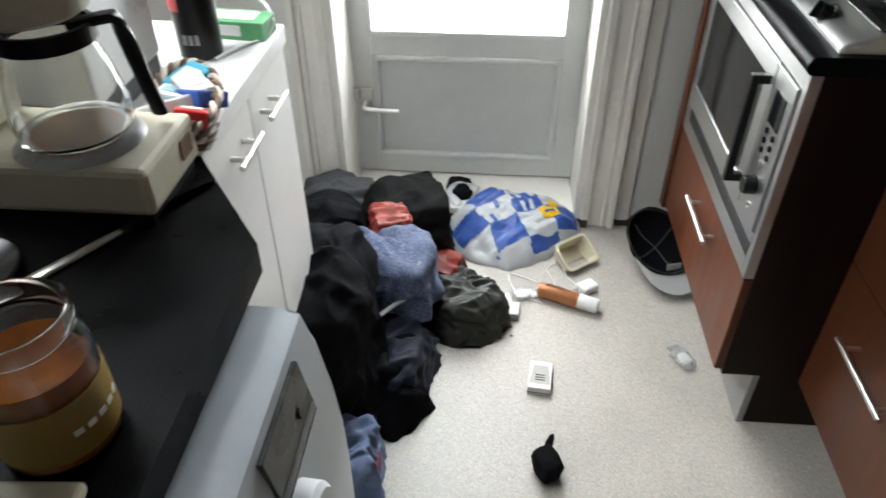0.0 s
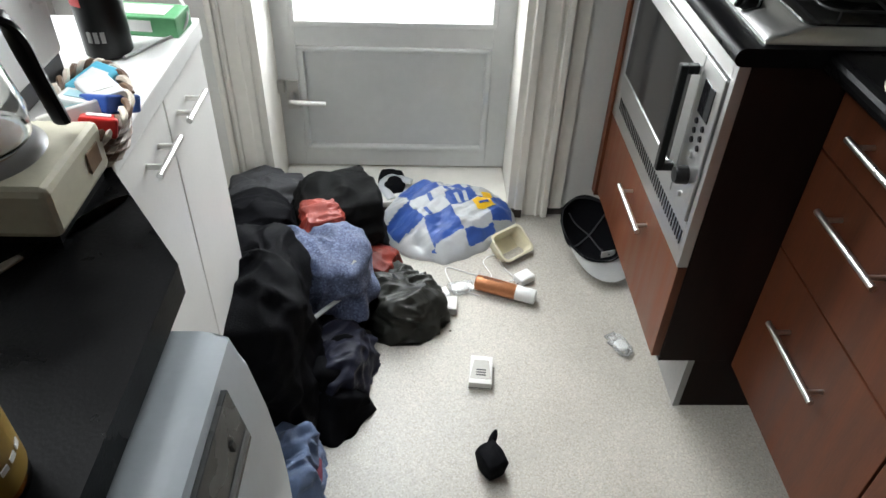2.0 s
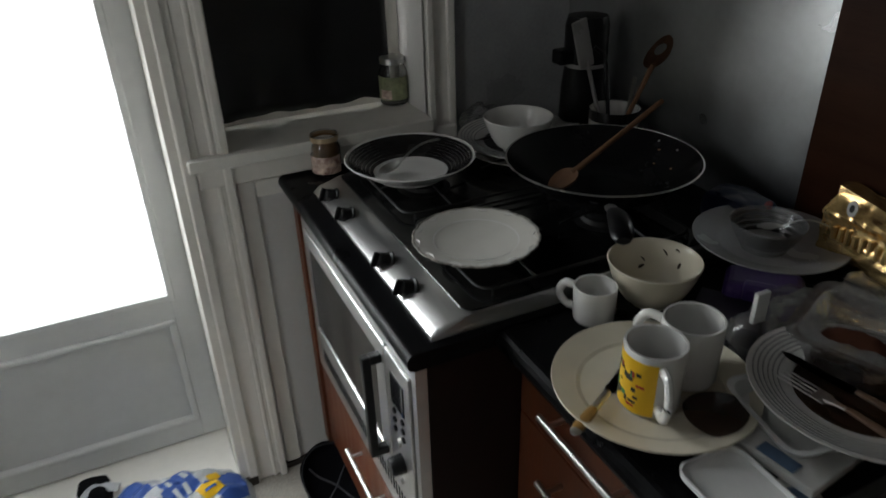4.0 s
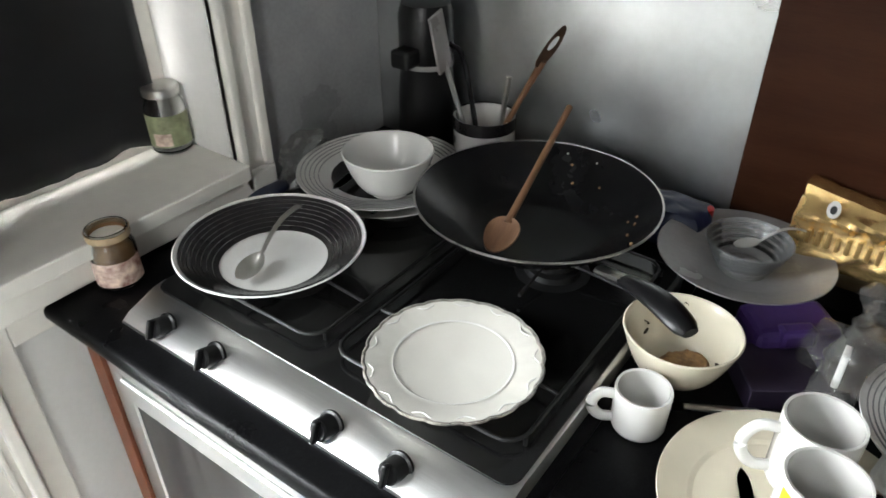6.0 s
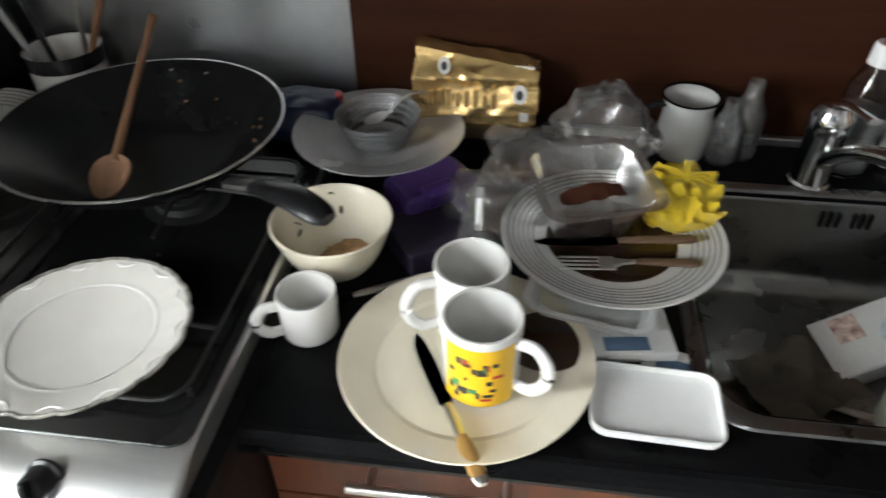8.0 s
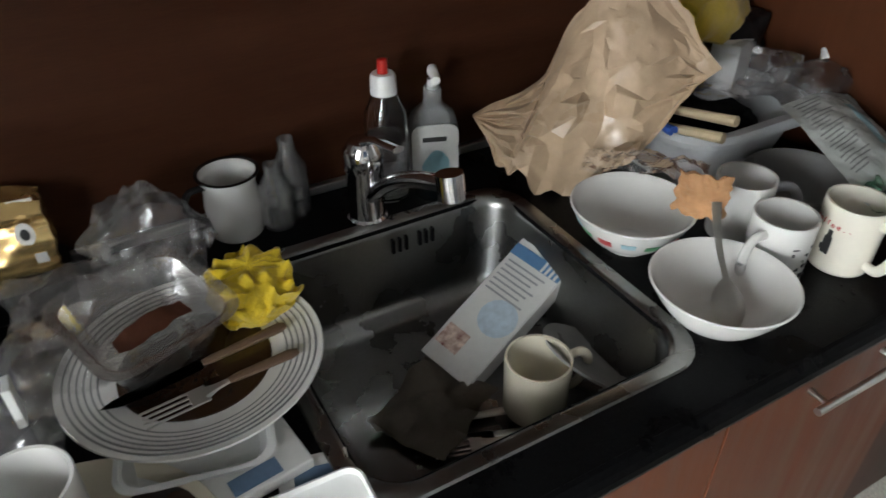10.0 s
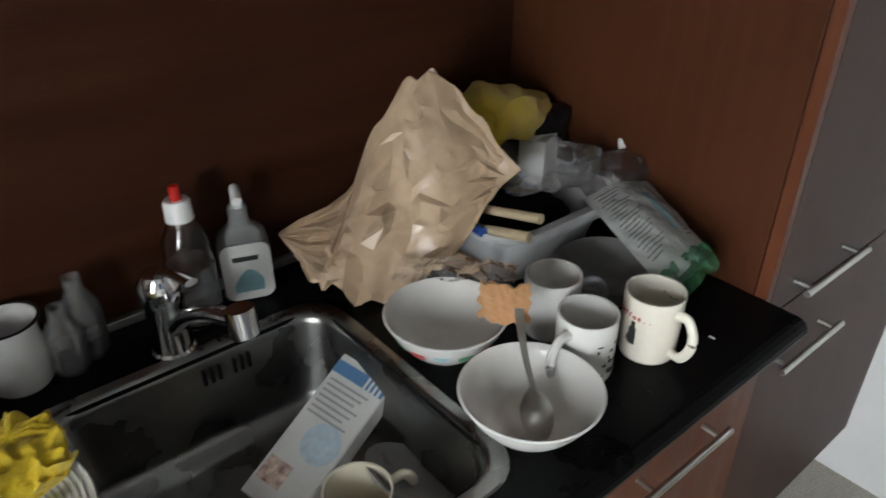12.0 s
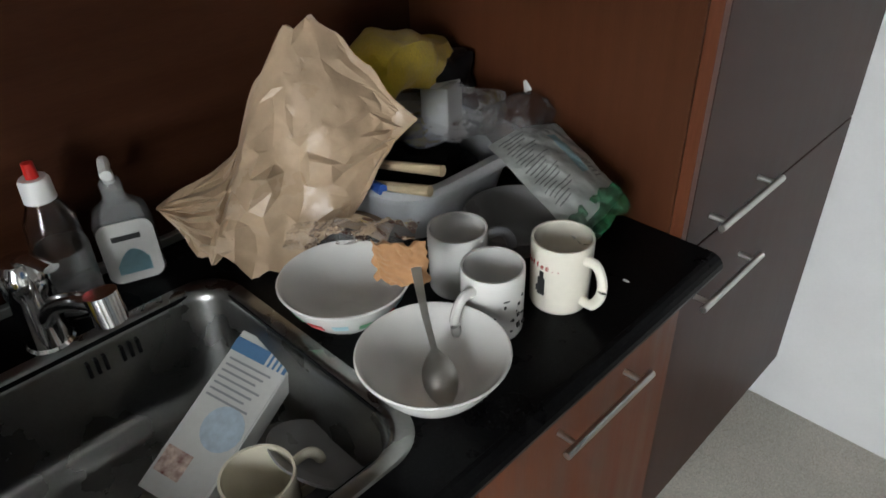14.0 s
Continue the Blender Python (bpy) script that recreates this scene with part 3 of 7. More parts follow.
Bv = [bm.verts.new((x, -0.6, z)) for x, z in prof]
q = [bm.verts.new((-0.06, y, z)) for y, z in ((0, 0.845), (0, 0.02), (-0.6, 0.02), (-0.6, 0.845))]
for i in range(len(prof) - 1):
    bm.faces.new((A[i], A[i + 1], Bv[i + 1], Bv[i]))
bm.faces.new([q[0]] + A + [q[1]]), bm.faces.new([q[3], q[2]] + Bv[::-1]), bm.faces.new((q[0], q[3], Bv[0], A[0])), bm.faces.new((q[1], A[-1], Bv[-1], q[2])), bm.faces.new((q[0], q[1], q[2], q[3]))
bmesh.ops.bevel(bm, geom=[e for e in bm.edges if abs(e.verts[0].co.y - e.verts[1].co.y) < 1e-5 and e.verts[0].co.x > -0.01 and e.verts[1].co.x > -0.01], offset=0.006, segments=2, affect="EDGES", profile=0.5)
part("front_shell", bm, M("appliance_shell", (0.45, 0.49, 0.52), 0.33, var=0.06, scale=10, bump=0.02), wm, "", True)
part("body", B(-0.55, -0.058, -0.6, 0, 0.02, 0.845, 0.006), APPL_WHITE, wm)
for x, y in ((-0.5, -0.05), (-0.5, -0.55), (-0.05, -0.05), (-0.05, -0.55)):
    part("foot", lathe([(0, 0), (0.02, 0), (0.02, 0.02), (0, 0.02)], 16), BLACK_PL, wm).matrix_basis = pose(x, y, 0)
PANEL_GREY = M("panel_window", (0.035, 0.036, 0.036), 0.25, var=0.2)
pm = Matrix.Translation((0.025, -0.0, 0.785)) @ Matrix.Rotation(radians(80), 4, "Y")
part("control_panel", box(bmesh.new(), -0.045, 0.03, -0.185, -0.06, -0.004, 0.0035, 0.001, 1, pm), PANEL_GREY, wm, "dark recessed programme panel")
part("panel_rail", box(bmesh.new(), 0.012, 0.02, -0.182, -0.064, 0.0, 0.006, 0.001, 1, pm), M("grey_rail", (0.16, 0.16, 0.16), 0.35), wm)
part("panel_mark", box(bmesh.new(), -0.012, -0.002, -0.1, -0.094, 0.0, 0.006, 0.0, 1, pm), BLACK_PL, wm)
kn = part("programme_dial", lathe([(0, 0.03), (0.03, 0.03), (0.036, 0.024), (0.04, 0.0)], 32), APPL_WHITE, wm, "white programme dial", True)
kn.matrix_basis = pose(0.034, -0.165, 0.715, 0, 80, 0)

# ---- soft and crumpled forms ----


def crease(p, f, seed=0.0):
    d = noise.voronoi(Vector((p[0] * f + seed, p[1] * f - seed, p[2] * f + 0.5 * seed)))[0]
    return d[1] - d[0]


def facets(p, seed=0.0, f=6.0):
    """Height of sharply folded paper: flat fields between straight creases."""
    h = 0.0
    for k in range(4):
        q = Vector(p) * f * 1.85 ** k + Vector((seed + 3.1 * k, 1.7 * k, -seed))
        h += (abs(noise.noise(q)) * 3.4 - 0.75) / 1.65 ** k
    return h


@functools.lru_cache(None)
def fold_lines(seed, n):
    r = random.Random(seed)
    return [(Vector((r.gauss(0, 1), r.gauss(0, 1), r.gauss(0, 1))).normalized(), r.random()) for k in range(n)]


def folds(p, seed, f, n=7, warp=0.25):
    """Height of crumpled paper or foil: straight creases in many directions between flat fields."""
    h = 0.0
    for k, (d, ph) in enumerate(fold_lines(seed, n)):
        g = f * 1.38 ** k
        q = p.dot(d) * g + ph + warp * noise.noise(p * g * 0.45 + Vector((3.7 * k, seed, 0)))
        mask = 0.35 + 1.1 * abs(noise.noise(p * f * 0.8 + Vector((k * 5.1, 0, seed))))
        h += mask * (abs((q % 1.0) - 0.5) * 4 - 1) / 1.33 ** k
    return h


def push_folds(bm, amp, seed, f, axis=None, n=7):
    """Crumples a mesh along its normals, or along one direction."""
    bm.normal_update()
    for v in bm.verts:
        d = axis or v.normal
        v.co = v.co + d * (amp * folds(v.co, seed, f, n))
    return bm


def blob(rx, ry, rz, seed, amp=0.12, freq=14.0, seg=56, rings=36, sharp=0.5, flat=0.0, pinch=0.0):
    """A closed crumpled bag; flat: height under which it is flattened on its support."""
    bm = bmesh.new()
    rows = []
    for i in range(1, rings):
        t = math.pi * i / rings
        row = []
        for k in range(seg):
            a = 2 * math.pi * k / seg
            d = Vector((math.sin(t) * math.cos(a), math.sin(t) * math.sin(a), math.cos(t)))
            sq = 1 / max(abs(d.x), abs(d.y), abs(d.z)) ** 0.45
            p = Vector((d.x * rx * sq, d.y * ry * sq, d.z * rz * sq))
            n = amp * (crease(p, freq, seed) * 2 - 0.6) * sharp + amp * noise.noise(p * freq * 0.6 + Vector((seed, 0, 0))) + 0.5 * amp * noise.noise(p * freq * 2 + Vector((0, seed, 0)))
            p *= 1 + n
            if pinch and d.z > 0:
                q = 1 - pinch * d.z ** 1.5
                p.x, p.y = p.x * q, p.y * q
            p.z = max(p.z, -rz + flat) if flat else p.z
            row.append(bm.verts.new(p))
        rows.append(row)
    top, bot = bm.verts.new((0, 0, sum(v.co.z for v in rows[0]) / seg)), bm.verts.new((0, 0, sum(v.co.z for v in rows[-1]) / seg))
    for k in range(seg):
        j = (k + 1) % seg
        bm.faces.new((top, rows[0][k], rows[0][j]))
        bm.faces.new((bot, rows[-1][j], rows[-1][k]))
        for i in range(len(rows) - 1):
            bm.faces.new((rows[i][k], rows[i + 1][k], rows[i + 1][j], rows[i][j]))
    return bm


def lump(rx, ry, h, seed, fold=0.02, freq=9.0, ang=0.0, stretch=2.0):
    """A crumpled garment: a sagging soft form with creases running mostly one way."""
    bm = blob(rx, ry, h * 0.6, seed, 0.1, 6.0, 150, 96, sharp=0.3)
    bm.normal_update()
    ca, sa = math.cos(radians(ang)), math.sin(radians(ang))
    moved = []
    for v in bm.verts:
        p = v.co
        q = Vector((ca * p.x + sa * p.y, stretch * (-sa * p.x + ca * p.y), p.z * 1.3))
        w = Vector((noise.noise(p * 8 + Vector((seed, 0, 0))), noise.noise(p * 8 + Vector((0, seed, 3))), noise.noise(p * 8 + Vector((5, 0, seed)))))
        d = 0.9 * noise.noise(p * 6 + Vector((0, 0, seed)))
        for k in range(3):
            d += (0.75 - 3.0 * abs(noise.noise(q * freq * 0.6 * 1.9 ** k + 0.7 * w + Vector((seed, k, 0))))) / 1.6 ** k
        moved.append(p + v.normal * fold * 0.62 * d)
    for v, p in zip(bm.verts, moved):
        p.z += h * 0.4
        sag = 1 + 0.22 * max(0.0, 1 - p.z / (0.45 * h))
        v.co = Vector((p.x * sag, p.y * sag, max(0.0, p.z)))
    return bm


def sheet(fn, nu=40, nv=40, amp=0.01, freq=20.0, seed=0.0, sharp=1.0, thick=0.0):
    """A crumpled sheet over fn(u, v); creases push it along z and sideways."""
    bm = bmesh.new()
    g = []
    for i in range(nu + 1):
        row = []
        for j in range(nv + 1):
            p = Vector(fn(i / nu, j / nv))
            c = amp * sharp * (crease(p, freq, seed) * 2 - 0.7)
            d = Vector((noise.noise(p * freq * 0.8 + Vector((seed, 1, 2))), noise.noise(p * freq * 0.8 + Vector((5, seed, 1))), noise.noise(p * freq * 0.8 + Vector((3, 8, seed)))))
            row.append(bm.verts.new(p + Vector((0.3 * c, 0.3 * c, c)) + amp * d))
        g.append(row)
    for i in range(nu):
        for j in range(nv):
            bm.faces.new((g[i][j], g[i + 1][j], g[i + 1][j + 1], g[i][j + 1]))
    if thick:
        bmesh.ops.solidify(bm, geom=list(bm.faces), thickness=thick)
    return bm


# more materials
KRAFT = M("kraft_paper", (0.43, 0.31, 0.205), 0.34, var=0.14, scale=10, bump=0.12, bscale=90, rvar=0.3)
GOLD = M("gold_foil", (0.9, 0.6, 0.26), 0.25, 0.85, var=0.2, scale=16, bump=0.15, bscale=40)
PURPLE = M("purple_plastic", (0.055, 0.025, 0.14), 0.35, var=0.15)
YELLOW = M("yellow_cloth", (0.7, 0.5, 0.015), 0.8, var=0.15, scale=20, bump=0.5, bscale=250, sheen=0.3)
MUSTARD = M("mustard_cloth", (0.56, 0.4, 0.025), 0.8, var=0.2, scale=14, bump=0.4, bscale=200, sheen=0.3)
WOOD = M("spoon_wood", (0.18, 0.092, 0.048), 0.55, var=0.25, scale=12, bump=0.1, bscale=80, stretch=(1, 6, 6))
WOOD_DARK = M("cutlery_wood", (0.13, 0.08, 0.05), 0.5, var=0.2, scale=12)
BLACK_CLOTH = M("black_cloth", (0.0035, 0.0035, 0.0045), 0.75, var=0.3, scale=14, bump=0.4, bscale=320, sheen=0.0, spec=0.08)
CHARCOAL = M("charcoal_cloth", (0.0075, 0.0075, 0.0075), 0.75, var=0.25, scale=14, bump=0.4, bscale=320, sheen=0.0, spec=0.08)
NAVY = M("navy_nylon", (0.006, 0.0072, 0.02), 0.6, var=0.3, scale=18, bump=0.25, bscale=300, sheen=0.04, spec=0.3)
BLUE_SHIRT = speckle(M("blue_woven", (0.06, 0.075, 0.13), 0.8, var=0.25, scale=14, bump=0.3, bscale=300, sheen=0.06), (1, 1, 1), [(1.7, 1.7, 1.6), (0.6, 0.6, 0.7)], 260, 0.55)
OLIVE = M("dark_olive_nylon", (0.01, 0.0105, 0.0075), 0.48, var=0.25, scale=18, bump=0.2, bscale=200, sheen=0.02)
RED_CLOTH = M("rust_red_fabric", (0.2, 0.024, 0.014), 0.5, var=0.25, scale=14, bump=0.3, bscale=200)
TOWEL = M("blue_towel", (0.1, 0.14, 0.24), 0.95, var=0.4, scale=16, bump=0.8, bscale=380, sheen=0.15)
PALE = M("pale_plastic", (0.72, 0.72, 0.7), 0.4, var=0.05)
CREAM_PL = M("cream_plastic", (0.62, 0.57, 0.42), 0.4, var=0.1, scale=8)
BASIN = M("grey_basin", (0.5, 0.51, 0.52), 0.35, var=0.1, scale=8)
RED_PL = M("red_plastic", (0.5, 0.02, 0.015), 0.35, var=0.1)
BLUE_PL = M("blue_plastic", (0.03, 0.09, 0.35), 0.35, var=0.1)
NAVY_PL = M("navy_plastic", (0.012, 0.02, 0.06), 0.3, var=0.15)
CARD = M("white_card", (0.62, 0.61, 0.58), 0.55, var=0.07, scale=12)
COPPER = M("copper_can", (0.42, 0.17, 0.075), 0.32, 0.6, var=0.12)
BAGWHITE = M("bag_white", (0.44, 0.455, 0.465), 0.3, var=0.06, scale=10, bump=0.15, bscale=50, sss=0.2)
PRINT_BLUE = M("print_blue", (0.03, 0.08, 0.3), 0.4, var=0.1)
PRINT_YELLOW = M("print_yellow", (0.74, 0.44, 0.015), 0.35, var=0.06)
PRINT_DARK = M("print_dark", (0.03, 0.03, 0.03), 0.5)
PRINT_RED = M("print_red", (0.4, 0.03, 0.03), 0.5)
PRINT_GREEN = M("print_green", (0.05, 0.22, 0.09), 0.45)
PRINT_TEAL = M("print_teal", (0.3, 0.5, 0.55), 0.45)
FOOD = M("rice_rest", (0.35, 0.2, 0.09), 0.6, var=0.4, scale=80, bump=0.6, bscale=150)
CRUMB = M("dark_crumb", (0.05, 0.035, 0.02), 0.7, var=0.3)
COFFEE = M("coffee_brown", (0.03, 0.014, 0.007), 0.25, var=0.2)
PEANUT = M("peanut_smear", (0.24, 0.13, 0.05), 0.5, var=0.35, scale=25, bump=0.3, bscale=60)
LABEL_RED = M("label_red", (0.36, 0.09, 0.07), 0.5, var=0.5, scale=50, second=(0.6, 0.5, 0.42))
LABEL_GREEN = M("label_green", (0.26, 0.28, 0.16), 0.5, var=0.4, scale=40)


def film(name, tint, body, gloss, rough):
    """Thin clear plastic: mostly see-through, with sharp glints on its creases."""
    m = bpy.data.materials.new(name)
    m.use_nodes = True
    t = m.node_tree
    t.nodes.remove(t.nodes["Principled BSDF"])
    L = t.links.new
    tr, gl, df = t.nodes.new("ShaderNodeBsdfTransparent"), t.nodes.new("ShaderNodeBsdfGlossy"), t.nodes.new("ShaderNodeBsdfDiffuse")
    tr.inputs[0].default_value = (0.97, 0.97, 0.97, 1)
    gl.inputs["Roughness"].default_value = rough
    gl.inputs[0].default_value = (0.9, 0.9, 0.9, 1)
    df.inputs[0].default_value = (*tint, 1)
    co, nz, bp, fr = t.nodes.new("ShaderNodeTexCoord"), t.nodes.new("ShaderNodeTexNoise"), t.nodes.new("ShaderNodeBump"), t.nodes.new("ShaderNodeFresnel")
    nz.inputs["Scale"].default_value, nz.inputs["Detail"].default_value = 35, 4
    bp.inputs["Strength"].default_value, bp.inputs["Distance"].default_value = 0.6, 0.006
    L(co.outputs["Object"], nz.inputs[0]), L(nz.outputs[0], bp.inputs["Height"])
    L(bp.outputs[0], gl.inputs["Normal"]), L(bp.outputs[0], fr.inputs["Normal"])
    fr.inputs["IOR"].default_value = 1.5
    ml = t.nodes.new("ShaderNodeMath")
    ml.operation = "MULTIPLY_ADD"
    ml.inputs[1].default_value, ml.inputs[2].default_value = gloss, 0.02
    L(fr.outputs[0], ml.inputs[0])
    m1, m2 = t.nodes.new("ShaderNodeMixShader"), t.nodes.new("ShaderNodeMixShader")
    m1.inputs[0].default_value = body
    L(tr.outputs[0], m1.inputs[1]), L(df.outputs[0], m1.inputs[2])
    L(ml.outputs[0], m2.inputs[0]), L(m1.outputs[0], m2.inputs[1]), L(gl.outputs[0], m2.inputs[2])
    L(m2.outputs[0], t.nodes["Material Output"].inputs[0])
    return m


FILM = film("clear_film", (0.75, 0.74, 0.72), 0.07, 0.75, 0.14)
FILM_GREY = film("grey_film", (0.5, 0.5, 0.52), 0.08, 0.7, 0.15)
LINER = film("milky_plastic", (0.62, 0.63, 0.63), 0.24, 0.7, 0.15)


# ---- crockery ----


def plate(name, x, y, z, r, h, mat, label, foot=0.55, well=0.62, group="plates", wave=None, seg=56, rx=0, ry=0):
    t = thing(name, x, y, z, label, "plate", group, rx=rx, ry=ry)
    pr = [(0, 0.004), (r * foot * 0.9, 0.004), (r * foot * 0.92, 0), (r * foot, 0), (r * foot * 1.03, 0.004), (r * 0.97, h - 0.004), (r, h - 0.001), (r * 0.995, h + 0.0008), (r * 0.975, h), (r * (well + 0.06), 0.011), (r * well, 0.0075), (0, 0.007)]
    part("plate_body", lathe(pr, seg, wave), mat, t, "", True, 60)
    return t


def ring_band(r0, z0, r1, z1, mat, parent, name="ring", seg=56, lift=0.0007):
    """A thin raised band on a turned surface."""
    dx, dz = r1 - r0, z1 - z0
    L = math.hypot(dx, dz) or 1
    nx, nz = -dz / L * lift, dx / L * lift
    pr = [(r0, z0 - 0.0003), (r0 + nx, z0 + nz), (r1 + nx, z1 + nz), (r1, z1 - 0.0003)]
    return part(name, lathe(pr, seg), mat, parent, "", True)


def bowl(name, x, y, z, r, h, mat, label, foot=0.45, bulge=0.62, group="bowls", wall=0.004, rx=0, ry=0):
    t = thing(name, x, y, z, label, "bowl", group, rx=rx, ry=ry)
    out = [(r * foot, 0.0), (r * foot * 1.03, 0.005)]
    n = 9
    for i in range(n + 1):
        f = i / n
        out.append((r * (foot + (1 - foot) * f ** bulge), 0.005 + (h - 0.005) * f))
    inner = [(max(0.0, q - wall), max(p, 0.006)) for q, p in out[:1:-1]]
    inner[0] = (r - wall, h)
    pr = [(0, 0.003), (r * foot * 0.9, 0.003), (r * foot * 0.92, 0)] + out + [(r - wall * 0.5, h + 0.0015)] + inner + [(r * foot * 0.6, 0.0095), (0, 0.009)]
    part("bowl_body", lathe(pr, 56), mat, t, "", True, 60)
    return t


def mug(x, y, z, r, h, ang, mat, label, band=None, taper=0.97, loop=0.036, group="mugs", handle_mat=None):
    t = thing("mug", x, y, z, label, "mug", group, rz=ang)
    w = 0.0038
    rb = r * taper
    pr = [(0, 0.003), (rb * 0.8, 0.003), (rb * 0.84, 0), (rb * 0.95, 0.001), (rb, 0.006), (r, h - 0.003), (r - 0.0008, h), (r - w, h - 0.0006), (rb - w, 0.01), (rb - w - 0.006, 0.006), (0, 0.0055)]
    part("mug_body", lathe(pr, 48), mat, t, "", True, 60)
    pts = curve_pts([(r * 0.96, 0, h * 0.82), (r + loop * 0.55, 0, h * 0.84), (r + loop * 0.92, 0, h * 0.66), (r + loop * 0.9, 0, h * 0.42), (r + loop * 0.5, 0, h * 0.22), (r * 0.95, 0, h * 0.2)], 5)
    part("handle", tube(pts, 0.0058, 10, flat=1.25), handle_mat or mat, t, "", True)
    return t


def decal(parent, r, a0, a1, z0, z1, mat, name="print", taper=0.0, lift=0.0006, n=10):
    """A curved printed patch on a mug's side: angles in degrees."""
    bm = bmesh.new()
    rows = []
    for i in range(n + 1):
        a = radians(a0 + (a1 - a0) * i / n)
        rows.append([bm.verts.new(((rr + taper * (zz)) * math.cos(a), (rr + taper * (zz)) * math.sin(a), zz)) for rr, zz in ((r + lift, z0), (r + lift, z1), (r - 0.0005, z1), (r - 0.0005, z0))])
    for p, q in zip(rows, rows[1:]):
        for k in range(4):
            bm.faces.new((p[k], p[(k + 1) % 4], q[(k + 1) % 4], q[k]))
    bm.faces.new(rows[0][::-1]), bm.faces.new(rows[-1])
    return part(name, bm, mat, parent, "", True)


def spoon_mesh(length, bowl_w, bowl_l, handle_w, thick=0.0022, arch=0.012):
    """A spoon along +x, its bowl at the origin's end."""
    bm = bmesh.new()
    n, rows = 30, []
    for i in range(n + 1):
        s = i / n
        x = s * length
        if x < bowl_l:
            w = bowl_w * math.sin(math.pi * min(1, 0.06 + 0.94 * x / bowl_l)) ** 0.6
            w = max(w, handle_w * 0.6 if x > bowl_l * 0.5 else 0.0015)
            dip = 0.55 * bowl_w * math.sin(math.pi * x / bowl_l)
        else:
            q = (x - bowl_l) / (length - bowl_l)
            w = handle_w * (0.6 + 0.5 * q ** 1.5) * (1 if q < 0.97 else 0.7)
            dip = 0
        zc = arch * math.sin(math.pi * max(0, (x - bowl_l) / (length - bowl_l))) if x > bowl_l else 0
        row = []
        for k in range(7):
            c = -1 + 2 * k / 6
            row.append(bm.verts.new((x, c * w, zc - dip * (1 - c * c) + 0.5 * bowl_w * 0.3 * (x < bowl_l))))
        rows.append(row)
    for a, b in zip(rows, rows[1:]):
        for k in range(6):
            bm.faces.new((a[k], b[k], b[k + 1], a[k + 1]))
    bmesh.ops.solidify(bm, geom=list(bm.faces), thickness=thick)
    return bm


def strip_mesh(profile, thick=0.0022):
    """A flat blade along +x from (x, y_low, y_high) rows."""
    bm = bmesh.new()
    rows = [[bm.verts.new((x, a, 0)), bm.verts.new((x, b, 0))] for x, a, b in profile]
    for p, q in zip(rows, rows[1:]):
        bm.faces.new((p[0], q[0], q[1], p[1]))
    bmesh.ops.solidify(bm, geom=list(bm.faces), thickness=thick)
    return bm


def knife(x, y, z, ang, label, L=0.21, grip=None, tilt=0, name="table_knife"):
    t = thing(name, x, y, z, label, "knife", "cutlery", rz=ang, ry=tilt)
    part("blade", strip_mesh([(0, 0, 0.002), (0.015, -0.007, 0.007), (0.05, -0.009, 0.008), (L * 0.5, -0.008, 0.008), (L * 0.54, -0.004, 0.004)], 0.0015), SATIN, t)
    part("grip", tube([(L * 0.52, 0, 0.001), (L * 0.58, 0, 0.001), (L * 0.8, 0, 0.001), (L * 0.97, 0, 0.001), (L, 0, 0.001)], 0.0075, 10, flat=0.55, taper=[0.6, 0.75, 0.9, 1, 0.6]), grip or SATIN, t, "", True)
    return t


def fork(x, y, z, ang, label, L=0.19, grip=None, tilt=0):
    t = thing("fork", x, y, z, label, "fork", "cutlery", rz=ang, ry=tilt)
    for k in range(4):
        yy = -0.0105 + k * 0.007
        part("tine", B(0, 0.0465, yy - 0.0014, yy + 0.0014, -0.001, 0.001, 0.0005, 1), SATIN, t)
    part("fork_head", B(0.046, 0.065, -0.012, 0.012, -0.0012, 0.0012, 0.0008, 1), SATIN, t)
    part("neck", tube([(0.062, 0, 0), (0.075, 0, 0.002), (L * 0.55, 0, 0.003)], 0.004, 8, taper=[2.2, 1.2, 0.9], flat=0.5), SATIN, t, "", True)
    part("grip", tube([(L * 0.53, 0, 0.003), (L * 0.6, 0, 0.003), (L * 0.95, 0, 0.001), (L, 0, 0.001)], 0.007, 10, flat=0.55, taper=[0.6, 0.8, 1, 0.6]), grip or SATIN, t, "", True)
    return t


# -- on the hob --
WT, HT = 0.9, 0.972


def scallop(a, i):
    return 1 + (0.024 * abs(math.sin(9 * a + 0.4)) ** 0.7 - 0.014 + 0.004 * math.sin(36 * a) if 4 < i < 9 else 0)


p = plate("plate", 0.186, 0.162, HT - 0.008, 0.111, 0.017, M("offwhite_glaze", (0.6, 0.585, 0.53), 0.2, var=0.06, scale=9, bump=0.02, bscale=25, coat=0.3), "off-white dinner plate with a scalloped dark-edged rim", 0.55, 0.66, wave=scallop, seg=120)
WORN = M("worn_edge", (0.03, 0.027, 0.023), 0.35, var=0.4, scale=60, second=(0.24, 0.22, 0.19), bump=0.1)
part("worn_rim", lathe([(0.111 * 0.96, 0.0166), (0.111 * 0.982, 0.0182), (0.111 * 1.002, 0.0172), (0.111 * 1.003, 0.0155)], 120, lambda a, i: scallop(a, 6)), WORN, p, "dark worn rim edge", True)
part("well_line", lathe([(0.0725, 0.0093), (0.0738, 0.0103), (0.0752, 0.0105), (0.0738, 0.0088)], 80), CERAMIC, p, "", True)
